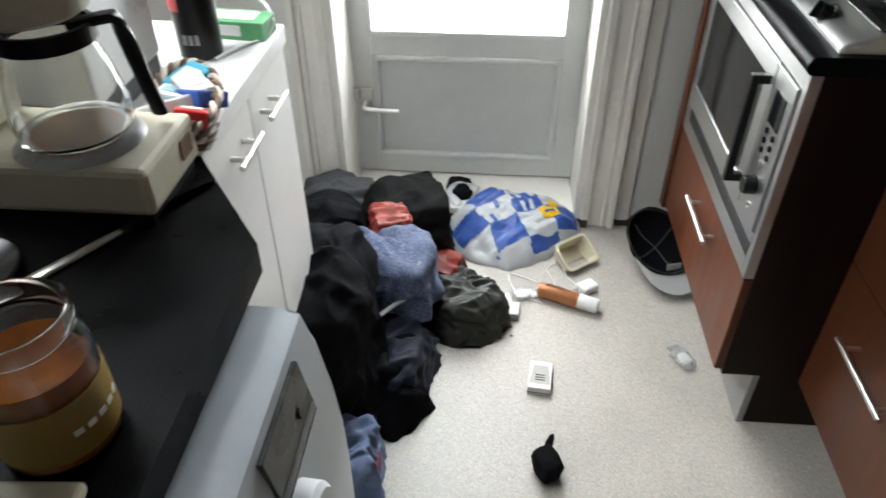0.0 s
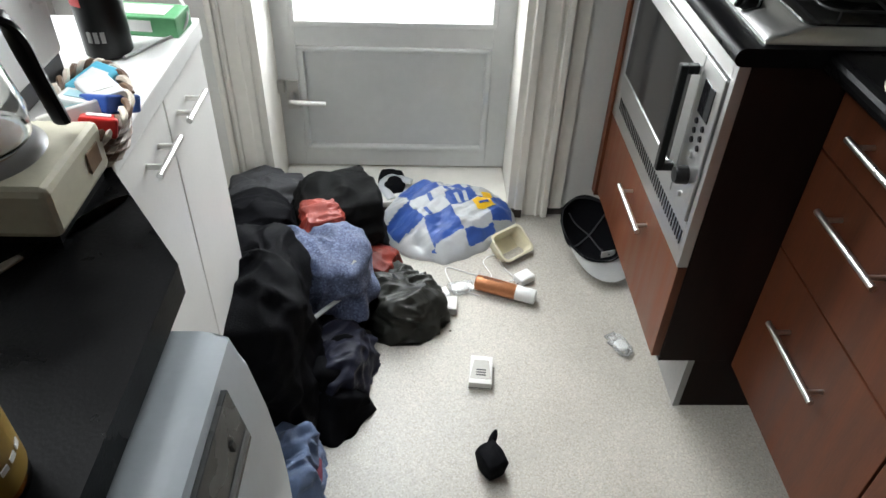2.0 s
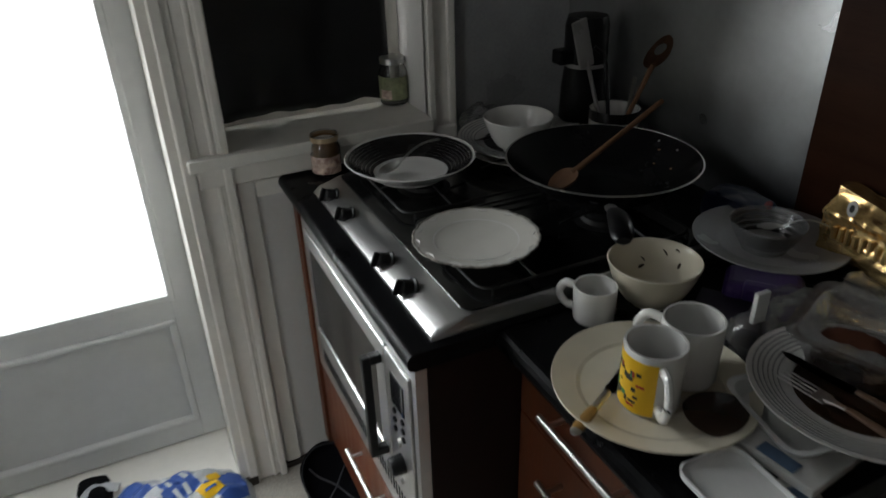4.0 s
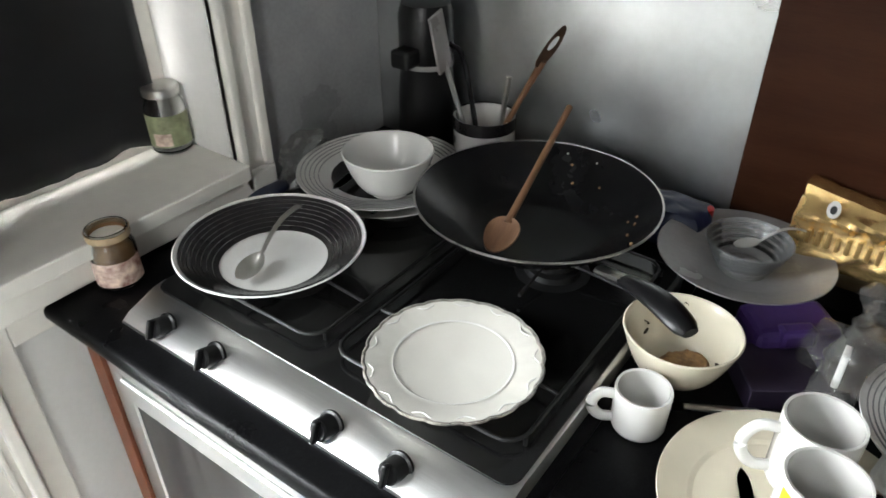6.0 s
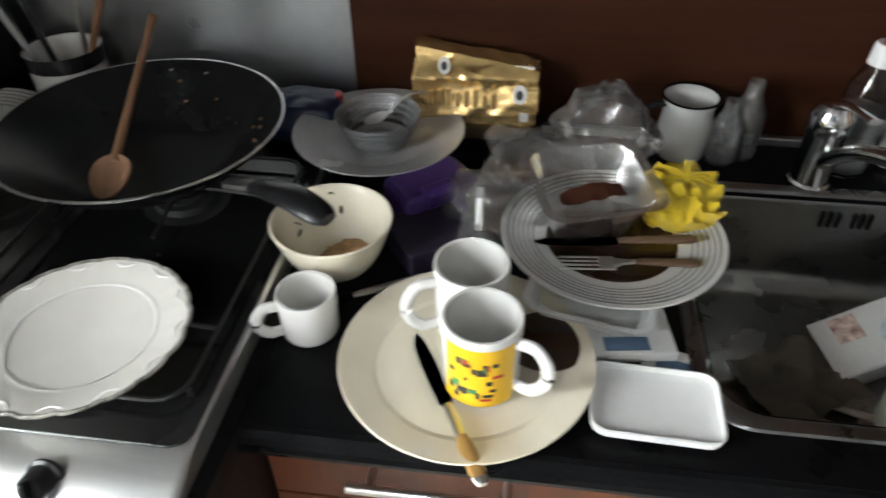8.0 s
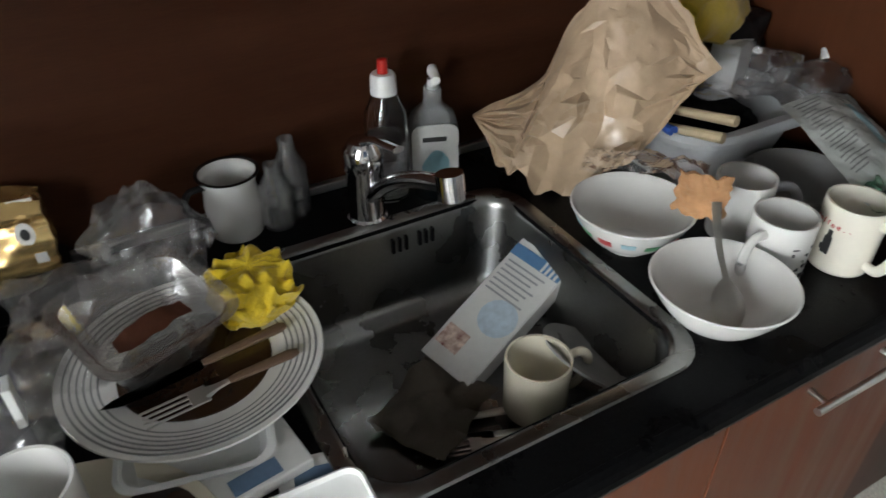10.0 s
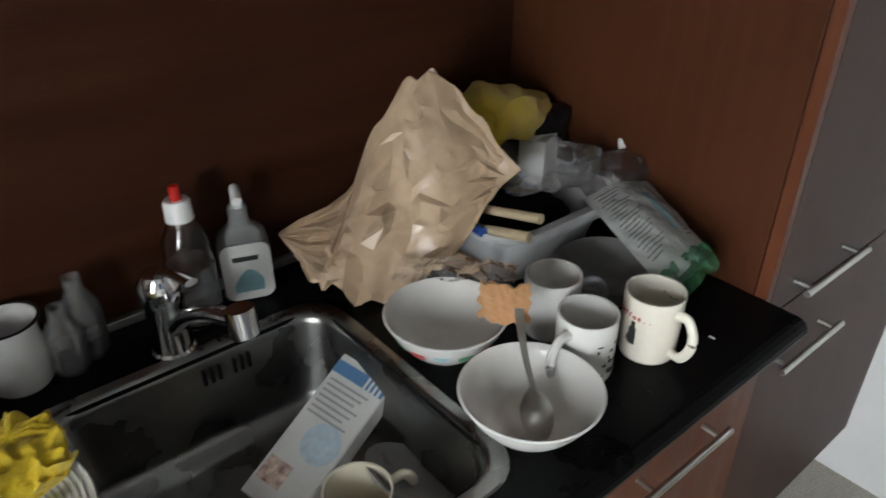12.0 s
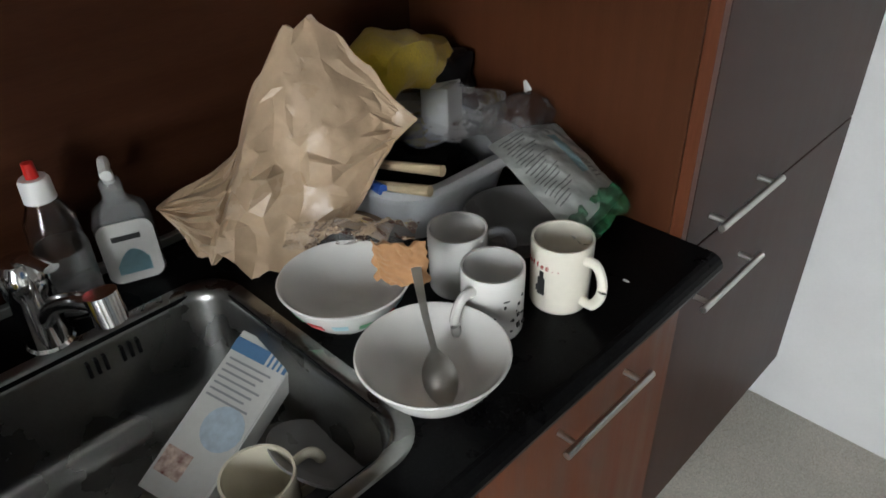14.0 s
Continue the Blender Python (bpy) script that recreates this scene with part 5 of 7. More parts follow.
# clear tub and films over the plate
t = thing("plastic_tub", 0.475, -0.355, RP[2] + 0.022, "clear plastic tub with a brown smear", "tub", rz=20, ry=-8)
part("tub_body", loft([ring_on(rrect(-0.045, 0.045, -0.05, 0.05, 0.02), 0.0), ring_on(rrect(-0.062, 0.062, -0.068, 0.068, 0.024), 0.062), ring_on(rrect(-0.072, 0.072, -0.078, 0.078, 0.028), 0.064), ring_on(rrect(-0.06, 0.06, -0.066, 0.066, 0.023), 0.061), ring_on(rrect(-0.043, 0.043, -0.048, 0.048, 0.019), 0.002)], True, True), FILM, t, "", True)
part("brown_smear", sheet(lambda u, v: (-0.02 + 0.02 * v, 0.04 - 0.08 * u, 0.044 + 0.012 * math.sin(3 * u) * v), 20, 10, 0.004, 30, 4.0, thick=0.001), M("rust_smear", (0.12, 0.04, 0.02), 0.5, var=0.3), t, "rust-brown sauce smear", True)
for x, y, z, r, s, lab in ((0.545, -0.30, 0.955, (0.11, 0.09, 0.035), 1.0, "crumpled clear plastic film over the dishes"), (0.52, -0.235, 0.94, (0.05, 0.06, 0.03), 6.0, "crumpled clear plastic wrapper"), (0.69, -0.385, 0.965, (0.06, 0.07, 0.065), 9.0, "upright crumpled clear plastic bag"), (0.44, -0.225, 0.935, (0.04, 0.03, 0.03), 12.0, "torn clear plastic wrapper")):
    t = thing("plastic_bag", x, y, z, lab, "plastic bag")
    part("film", blob(*r, s, 0.32, 20, 44, 30, pinch=0.7 if z > 0.96 else 0.2), FILM, t, "", True)
part("seal_strip", B(-0.012, 0.012, -0.004, 0.004, 0.02, 0.07, 0.001), PALE, t)
# yellow cloth
t = thing("cleaning_cloth", 0.505, -0.475, 0.972, "crumpled bright yellow cleaning cloth", "cloth")
bm = blob(0.044, 0.05, 0.036, 7.7, 0.12, 15, 96, 60, sharp=0.8)
for v in bm.verts:
    a, rr = math.atan2(v.co.y, v.co.x), math.hypot(v.co.x, v.co.y) / 0.05
    ruf = 1.1 * math.sin(5 * a + 9 * noise.noise(v.co * 26)) + 0.7 * math.sin(11 * a + 9 * noise.noise(v.co * 34 + Vector((4, 0, 0))))
    v.co.z += 0.006 * ruf * rr
    v.co.x, v.co.y = v.co.x * (1 + 0.07 * ruf * rr), v.co.y * (1 + 0.07 * ruf * rr)
part("cloth", push_folds(bm, 0.0025, 5, 20.0, None, 4), YELLOW, t, "", True, 60)
# jug and bottles at the back
t = thing("jug", 0.735, -0.515, WT, "white ceramic jug with a dark rim line", "jug", rz=100)
part("jug_body", lathe([(0, 0), (0.034, 0), (0.037, 0.004), (0.04, 0.05), (0.036, 0.085), (0.044, 0.1), (0.0415, 0.1), (0.033, 0.086), (0.036, 0.05), (0.033, 0.008), (0, 0.006)], 40), CERAMIC, t, "", True, 60)
ring_band(0.0395, 0.099, 0.0445, 0.0995, DARK_GLAZE, t, "dark_rim", 40, 0.0012)
part("handle", tube(curve_pts([(0.034, 0, 0.088), (0.06, 0, 0.086), (0.066, 0, 0.06), (0.038, 0, 0.03)], 5), 0.005, 8), DARK_GLAZE, t, "", True)
for x, y, h in ((0.742, -0.605, 0.125), (0.725, -0.575, 0.1)):
    t = thing("bottle", x, y, WT, "small clear plastic bottle without a cap", "bottle", "bottles")
    part("bottle_body", lathe([(0, 0), (0.024, 0), (0.026, 0.004), (0.025, h * 0.3), (0.026, h * 0.35), (0.026, h * 0.62), (0.012, h * 0.85), (0.012, h), (0.0105, h), (0.0105, h * 0.85), (0.0245, h * 0.62), (0.0245, 0.006), (0, 0.005)], 32), FILM, t, "", True)

# -- sink --
sk = thing("sink", 0, 0, 0.9, "built-in stainless steel kitchen sink", "sink")
def sl(d, z, r):
    return ring_on(rrect(SX0 + d, SX1 - d, SY0 + d, SY1 - d, r, 8), z)
part("basin", loft([sl(-0.012, 0.001, 0.06), sl(-0.01, 0.004, 0.06), sl(0.004, 0.004, 0.055), sl(0.01, 0.0, 0.055), sl(0.014, -0.012, 0.055), sl(0.022, -0.13, 0.06), sl(0.034, -0.15, 0.06), sl(0.06, -0.158, 0.05), sl(0.12, -0.16, 0.04)], False, True), STEEL_SINK, sk, "", True, 50)
part("drain", lathe([(0, -0.161), (0.03, -0.16), (0.038, -0.156), (0.042, -0.1585)], 32), CHROME, sk).matrix_basis = pose(0.44, -0.7, 0.002)
for k in range(6):
    y = -0.715 - 0.011 * k - (0.012 if k > 2 else 0)
    part("overflow_slot", B(0.6235, 0.632, y, y + 0.005, -0.045, -0.02, 0.001, 1), BLACK_PL, sk)
# mixer tap
tp = thing("tap", 0.672, -0.694, 0.9, "chrome mixer tap with a lever", "tap")
part("tap_body", lathe([(0, 0), (0.03, 0), (0.03, 0.006), (0.027, 0.01), (0.027, 0.085), (0.029, 0.088), (0.029, 0.115), (0.02, 0.13), (0, 0.134)], 32), CHROME, tp, "", True)
part("spout", tube(curve_pts([(-0.015, 0, 0.045), (-0.07, -0.008, 0.095), (-0.135, -0.018, 0.13), (-0.2, -0.028, 0.152)], 5), 0.0115, 12), CHROME, tp, "", True)
part("aerator", tube([(-0.197, -0.0275, 0.168), (-0.203, -0.028, 0.135)], 0.0175, 16), CHROME, tp, "", True)
part("lever", tube(curve_pts([(0, 0, 0.128), (-0.03, -0.006, 0.142), (-0.085, -0.016, 0.15)], 4), 0.0095, 10, flat=0.5), CHROME, tp, "", True)
# bottles behind the tap
t = thing("dish_soap_bottle", 0.719, -0.753, 0.9, "clear washing-up bottle with a white and red cap", "bottle")
part("bottle_body", lathe([(0, 0), (0.03, 0), (0.034, 0.005), (0.034, 0.1), (0.031, 0.14), (0.018, 0.168), (0.016, 0.172), (0.0145, 0.172), (0.029, 0.138), (0.032, 0.1), (0.032, 0.007), (0, 0.006)], 36), CLEAR, t, "clear plastic", True)
part("label", lathe([(0.0345, 0.02), (0.0352, 0.02), (0.0352, 0.1), (0.0345, 0.1)], 36), LINER, t, "milky label")
part("liquid", lathe([(0, 0.0075), (0.0315, 0.008), (0.0315, 0.035), (0, 0.035)], 30), LINER, t)
part("cap", lathe([(0, 0.2), (0.016, 0.2), (0.0185, 0.196), (0.0195, 0.17), (0, 0.17)], 28), PALE, t, "white cap", True)
part("nozzle", lathe([(0, 0.222), (0.007, 0.22), (0.008, 0.2), (0, 0.2)], 20), RED_PL, t, "red nozzle", True)
t = thing("soap_dispenser", 0.738, -0.843, 0.9, "clear hand soap dispenser with a white label", "soap dispenser", rz=-20)
bo = [ring_on(rrect(-0.024 * f, 0.024 * f, -0.04 * g2, 0.04 * g2, 0.018 * min(f, g2), 5), z) for f, g2, z in ((0.9, 0.9, 0), (1, 1, 0.004), (1, 1, 0.09), (0.9, 0.85, 0.11), (0.5, 0.4, 0.125), (0.45, 0.32, 0.13))]
part("bottle_body", loft(bo, True, True), LINER, t, "", True)
bm = prism(rrect(-0.037, 0.037, 0.004, 0.1, 0.016), 0.024, 0.0262)
bmesh.ops.transform(bm, verts=bm.verts, matrix=Matrix(((0, 0, -1, 0), (1, 0, 0, 0), (0, 1, 0, 0), (0, 0, 0, 1))))
part("label", bm, CARD, t, "white paper label with rounded corners")
lp = sheet(lambda u, v: (-0.0268, -0.022 + 0.044 * u, 0.018 + 0.03 * v * (0.3 + abs(math.sin(2.6 * u + 0.4)))), 16, 4, 0.0, 10, 0, thick=0.0006)
part("label_picture", lp, PRINT_TEAL, t, "blue-green printed leaf shape")
part("brand_mark", B(-0.0272, -0.0262, -0.018, 0.02, 0.072, 0.08, 0.0003), PRINT_DARK, t)
part("pump_collar", lathe([(0, 0.155), (0.012, 0.155), (0.0145, 0.15), (0.0145, 0.128), (0, 0.128)], 24), LINER, t, "", True)
part("pump_head", tube(curve_pts([(0, 0, 0.15), (0, 0, 0.178), (-0.008, 0.0, 0.182), (-0.035, 0.0, 0.176)], 4), 0.0075, 10), PALE, t, "", True)
# things in the sink
SB = 0.9 - 0.158
t = mug(0.343, -0.777, SB + 0.015, 0.044, 0.092, -95, CREAM, "cream mug standing in the sink")
bx = thing("food_carton", 0.455, -0.79, SB + 0.055, "torn white and blue cardboard food sleeve in the sink", "carton")
ax, ay = Vector((-0.085, -0.025, -0.012)).normalized(), Vector((0.015, -0.19, 0.085)).normalized()
az = ax.cross(ay).normalized()
ay = az.cross(ax).normalized()
bx.matrix_basis = Matrix.Translation((0.482, -0.80, SB + 0.068)) @ Matrix((ax, ay, az)).transposed().to_4x4()
bmx = bmesh.new()
box(bmx, -0.045, 0.045, -0.11, 0.12, -0.002, 0.0, 0.0005, 1)
part("carton_face", bmx, CARD, bx)
bmx = bmesh.new()
box(bmx, 0.0455, 0.0475, -0.10, 0.12, -0.035, 0.0, 0.0005, 1)
part("carton_side", bmx, CARD, bx)
part("blue_band", B(-0.045, 0.045, 0.09, 0.11, 0.0003, 0.0012), M("band_blue", (0.09, 0.2, 0.36), 0.5), bx)
for k in range(7):
    part("text_bar", B(-0.038, 0.03 - 0.006 * (k % 3), 0.078 - 0.009 * k, 0.081 - 0.009 * k, 0.0003, 0.0009), M("print_grey", (0.3, 0.3, 0.31), 0.6) if k == 0 else bpy.data.materials["print_grey"], bx)
for k in range(4):
    part("barcode_bar", B(0.012 + 0.008 * k, 0.016 + 0.008 * k, 0.09, 0.112, 0.0014, 0.0018), CARD, bx)
part("picture_patch", B(-0.04, 0.0, -0.085, -0.05, 0.0003, 0.001), LABEL_RED, bx)
part("picture_patch", prism([(0.012 + 0.03 * math.cos(k * 0.35), -0.005 + 0.03 * math.sin(k * 0.35)) for k in range(18)], 0.0003, 0.0008), M("pale_blue_print", (0.46, 0.55, 0.62), 0.5, var=0.12, scale=60), bx)
t = thing("food_tray", 0.41, -0.66, SB + 0.002, "torn grey-brown cardboard tray soaking in the sink", "tray", rz=30)
part("cardboard", sheet(lambda u, v: (-0.06 + 0.12 * u, -0.07 + 0.14 * v, 0.012 + 0.02 * abs(u - 0.5)), 24, 24, 0.008, 24, 2.5, thick=0.0015), M("wet_card", (0.2, 0.175, 0.14), 0.5, var=0.2), t, "", True)
t = plate("plate", 0.34, -0.86, SB + 0.055, 0.075, 0.014, GREY_GLAZE, "small dull plate leaning in the sink", rx=30)
for i, (x, y, a) in enumerate(((0.40, -0.60, -105), (0.37, -0.615, -112), (0.345, -0.625, -108))):
    (knife if i % 2 else fork)(x, y, SB + 0.006 + 0.004 * i, a, "steel cutlery lying in the sink", 0.19)

# -- right of the sink --
PB = thing("paper_bag", 0.57, -1.0, 0.9, "large crumpled brown kraft paper bag", "paper bag")
BOT = curve_pts([(0.085, 0.133, 0.13), (0.05, 0.11, 0.06), (0.03, 0.086, 0.041), (0.01, 0.02, 0.012), (-0.05, -0.03, 0.06), (-0.065, -0.1, 0.12), (-0.07, -0.15, 0.175)], 10)
TOP = curve_pts([(0.09, 0.131, 0.132), (0.085, 0.01, 0.17), (0.08, -0.02, 0.233), (0.06, -0.075, 0.334), (0.03, -0.109, 0.324), (-0.02, -0.153, 0.274), (-0.07, -0.194, 0.193)], 10)


def kraft(u, v):
    i = u * (len(BOT) - 1)
    k, f = min(int(i), len(BOT) - 2), i - min(int(i), len(BOT) - 2)
    lo, hi = BOT[k].lerp(BOT[k + 1], f), TOP[k].lerp(TOP[k + 1], f)
    p = lo.lerp(hi, v)
    bulge = math.sin(math.pi * v) * math.sin(math.pi * min(1, 0.1 + u)) * 0.04
    fold = 0.03 * math.exp(-((u - 0.55 + 0.25 * v) / 0.05) ** 2) - 0.02 * math.exp(-((u - 0.3) / 0.08) ** 2)
    return p + Vector((-0.75, 0.5, 0.35)) * (bulge + fold * math.sin(math.pi * v))


def ragged_kraft(u, v):
    """The bag's face with an uneven torn and folded outline."""
    e = 0.024 * noise.noise((u * 12, 1.5, 0)) * (v > 0.5) + 0.02 * noise.noise((u * 13, 7.5, 0)) * (v < 0.5)
    return kraft(u, min(1.06, max(-0.06, v + (e * 6) * abs(2 * v - 1) ** 2)))


FACE = Vector((-0.7, 0.5, 0.4))
rng = random.Random(31)
JU = [[(rng.uniform(-0.36, 0.36), rng.uniform(-0.36, 0.36)) for j in range(40)] for i in range(40)]


def jittered(u, v, n=19, m=15):
    """Uneven fields, so that the creases run every way."""
    i, j = round(u * n), round(v * m)
    du, dv = JU[i][j] if 0 < i < n and 0 < j < m else (0, 0)
    return ragged_kraft(u + du / n, v + dv / m)


bm = sheet(jittered, 19, 15, 0.0, 11, 1.4)
for v in bm.verts:
    low = 1.25 - 0.75 * min(1, max(0, (v.co.z - 0.12) / 0.15))
    v.co += FACE * (rng.uniform(-0.0075, 0.0075) * low + 0.008 * folds(v.co, 31, 2.6, 4, 0.1))
bmesh.ops.triangulate(bm, faces=bm.faces)
bmesh.ops.subdivide_edges(bm, edges=bm.edges, cuts=2, use_grid_fill=True)
for v in bm.verts:
    v.co += FACE * (rng.uniform(-0.0011, 0.0011) + 0.001 * folds(v.co, 12, 16.0, 4))
bmesh.ops.smooth_vert(bm, verts=bm.verts, factor=0.22, use_axis_x=True, use_axis_y=True, use_axis_z=True)
part("paper", bm, KRAFT, PB, "", True, 22)
part("paper_back", push_folds(sheet(lambda u, v: ragged_kraft(u, v) + Vector((0.05, -0.03, -0.012)) * math.sin(math.pi * v) * math.sin(math.pi * u), 50, 40, 0.0, 13, 6.4), 0.008, 6, 8.0, FACE), KRAFT, PB, "", True, 24)
part("paper_flap", push_folds(sheet(lambda u, v: (-0.05 - 0.09 * u + 0.05 * v, 0.0 - 0.06 * u - 0.06 * v, 0.075 + 0.025 * math.sin(2.5 * u + 0.4) - 0.02 * v), 44, 34, 0.0, 18, 3.1), 0.006, 5, 16.0, FACE), KRAFT, PB, "", True, 24)
t = thing("plastic_bag", 0.46, -1.03, 0.995, "torn clear plastic film on the paper bag", "plastic bag", rz=40)
part("film", push_folds(sheet(lambda u, v: (-0.085 + 0.17 * u, -0.03 + 0.06 * v, 0.012 * math.sin(3.1 * v) + 0.008 * math.sin(4 * u)), 56, 26, 0.0, 20, 1.0), 0.006, 44, 18.0), FILM, t, "", True, 30)
# bowls
t = bowl("bowl", 0.429, -0.987, WT, 0.086, 0.066, CERAMIC, "white soup bowl with a green and red leaf band", 0.4, 0.6)
for k in range(14):
    decal(t, 0.0451, k * 25.7, k * 25.7 + 15, 0.033 + 0.003 * (k % 2), 0.042 + 0.002 * (k % 3), (PRINT_GREEN, PRINT_RED, PRINT_TEAL)[k % 3], "leaf_print", taper=0.65, lift=0.0016, n=4)
t2 = bowl("bowl", 0.249, -0.968, WT, 0.088, 0.064, CERAMIC, "large white soup bowl with a spoon", 0.4, 0.6)
t = thing("spoon", 0.215, -0.915, WT + 0.022, "steel tablespoon with a caramel-coloured lump", "spoon", "cutlery")
t.matrix_basis = look((0.206, -0.944, WT + 0.03), (0.206 + 0.12, -0.942 - 0.075, WT + 0.03 + 0.1)) @ pose(0, 0, 0, 0, 90, 0) @ pose(0, 0, 0, 90, 0, 0)
part("spoon_body", spoon_mesh(0.17, 0.02, 0.062, 0.006), SATIN, t, "", True)
t = thing("paper_scrap", 0.337, -1.005, WT + 0.124, "torn caramel-brown paper scrap on the spoon", "paper", rz=40)
part("paper", push_folds(sheet(lambda u, v: ((u - 0.5) * (0.062 + 0.012 * noise.noise((v * 5, 1, 0))), 0.012 * math.cos(2.6 * (u - 0.5)) - 0.012 + 0.014 * v, (v - 0.5) * (0.068 + 0.02 * noise.noise((u * 5, 4, 0)))), 34, 34, 0.0, 20, 2.0, thick=0.0008), 0.003, 77, 22.0), M("caramel_paper", (0.4, 0.21, 0.1), 0.45, var=0.2), t, "", True, 30)
# mugs
mA = mug(0.372, -1.137, WT, 0.041, 0.095, -125, CERAMIC, "white mug with a dark handle by the basin", handle_mat=M("grey_handle", (0.2, 0.2, 0.21), 0.3))
mB = mug(0.280, -1.103, WT, 0.0405, 0.096, 95, CERAMIC, "white mug with small black line drawings")
mC = mug(0.251, -1.206, WT, 0.041, 0.1, 173, M("ivory_glaze", (0.74, 0.7, 0.6), 0.2, var=0.05, coat=0.3), "ivory mug with a small coffee motif", loop=0.03)
rng = random.Random(9)
for k in range(22):
    a, z = rng.uniform(30, 125), rng.uniform(0.012, 0.066)
    decal(mB, 0.0395, a, a + rng.uniform(2, 12), z, z + rng.uniform(0.001, 0.005), PRINT_DARK, "line_drawing", lift=0.0014, n=3)
for a, b, z0, z1 in ((-92, -77, 0.03, 0.056), (-88, -80, 0.056, 0.066), (-96, -92, 0.034, 0.042)):
    decal(mC, 0.0403, a + 0, b + 0, z0, z1, PRINT_DARK, "motif", lift=0.0014, n=4)


def curved_text(parent, text, r, a, z, size, mat):
    """Letters one by one round a mug."""
    step = size * 0.62 / r
    for i, ch in enumerate(text):
        cu = bpy.data.curves.new("letter", "FONT")
        cu.body, cu.size, cu.extrude, cu.align_x = ch, size, 0.0004, "CENTER"
        ob = new("letter", cu)
        ob.data.materials.append(mat)
        ob.parent = parent
        an = a + i * step
        ob.matrix_basis = Matrix.Translation((r * math.cos(an), r * math.sin(an), z)) @ Matrix.Rotation(an + math.pi / 2, 4, "Z") @ Matrix.Rotation(math.pi / 2, 4, "X")


curved_text(mC, "coffee..", 0.0413, radians(-125), 0.07, 0.012, PRINT_RED)
# grey basin with brushes and a cloth
PALE_WOOD = M("pale_wood", (0.52, 0.42, 0.27), 0.55, var=0.15, scale=12)
bs = thing("washing_up_basin", 0.617, -1.265, WT, "grey plastic washing-up basin full of tools", "basin", rz=0)
part("basin_body", loft([ring_on(rrect(-0.13, 0.12, -0.11, 0.11, 0.06), 0), ring_on(rrect(-0.155, 0.138, -0.135, 0.135, 0.07), 0.095), ring_on(rrect(-0.172, 0.15, -0.152, 0.15, 0.08), 0.1), ring_on(rrect(-0.174, 0.152, -0.154, 0.152, 0.08), 0.09), ring_on(rrect(-0.177, 0.155, -0.157, 0.155, 0.08), 0.1), ring_on(rrect(-0.172, 0.151, -0.152, 0.15, 0.08), 0.108), ring_on(rrect(-0.15, 0.133, -0.13, 0.13, 0.068), 0.102), ring_on(rrect(-0.127, 0.117, -0.107, 0.107, 0.055), 0.004)], True, True), BASIN, bs, "", True, 50)
part("dark_fill", blob(0.12, 0.1, 0.04, 6.6, 0.25, 18, 40, 24), BLACK_CLOTH, bs, "dark wet cloth inside", True).matrix_basis = pose(0.01, 0, 0.055)
for i, (a, b, mt, nm) in enumerate((((0.56, -1.12, 1.0), (0.435, -1.15, 1.02), PALE_WOOD, "brush"), ((0.60, -1.16, 1.005), (0.45, -1.19, 1.03), PALE_WOOD, "brush"), ((0.62, -1.13, 1.0), (0.5, -1.12, 1.01), BLUE_PL, "scrubber"))):
    t = thing("dish_brush", 0, 0, 0, ("pale wooden dish brush across the basin", "wooden dish brush across the basin", "blue plastic dish brush in the basin")[i], "brush", "brushes")
    d = Vector(b) - Vector(a)
    part("stick", tube([a, Vector(a) + d * 0.5, b], 0.0075, 10, taper=[0.8, 1, 1.1]), mt, t, "", True)
    part("brush_head", tube([Vector(a) - d * 0.2, a], 0.017, 12), PALE if i else CARD, t, "", True)
t = thing("cloth", 0.655, -1.30, 1.105, "mustard-yellow cloth heaped on the basin", "cloth", rz=15)
bm = blob(0.055, 0.122, 0.046, 2.9, 0.12, 8, 96, 64, sharp=0.6)
for v in bm.verts:
    v.co.z += 0.016 * math.sin(v.co.y * 22 + 0.6) - 0.1 * abs(v.co.y) * (v.co.z < 0)
part("cloth", push_folds(bm, 0.0065, 8, 9.0, None, 5), MUSTARD, t, "", True, 40)
t = thing("carton", 0.62, -1.36, 1.0, "small white carton standing in the basin", "carton", rz=20)
part("cardboard", B(-0.025, 0.025, -0.03, 0.03, -0.08, 0.07, 0.002), PALE, t)
t = thing("plastic_bag", 0.60, -1.31, 1.04, "grey see-through plastic bag over the basin", "plastic bag")
part("film", blob(0.1, 0.08, 0.035, 10.3, 0.32, 16, 48, 30), FILM_GREY, t, "", True)
t = thing("black_bag", 0.66, -1.39, 1.06, "black plastic bag in the basin", "plastic bag")
part("film", blob(0.05, 0.05, 0.05, 15.3, 0.3, 18, 40, 26), BLACK_PL, t, "", True)
bowl("bowl", 0.375, -1.27, WT, 0.085, 0.055, GREY_GLAZE, "dark grey bowl under the food bag", 0.45, 0.6)
fb = thing("food_bag", 0.355, -1.335, 1.0, "crumpled pale printed food bag with a green end", "food bag")
BAGPRINT = M("printed_film", (0.78, 0.79, 0.76), 0.26, var=0.1, scale=22, bump=0.2, bscale=60, second=(0.66, 0.69, 0.66))
FB = [Vector(q) for q in ((0.1, 0.045, 0.03), (0.09, -0.115, 0.015), (-0.1, 0.098, -0.02), (-0.082, -0.045, -0.022))]


def food_film(u, v, side=1):
    q = FB[0].lerp(FB[1], v).lerp(FB[2].lerp(FB[3], v), u)
    b = math.sin(math.pi * min(1, max(0, v))) * (0.55 + 0.45 * math.sin(math.pi * min(1, max(0, u))))
    c = -0.0022 * facets(q, 3.0, 9.0) + 0.0026 * folds(q, 9, 9.0, 5)
    return q + Vector((-0.15 * c, 0.5 * c, side * 0.022 * b + c))


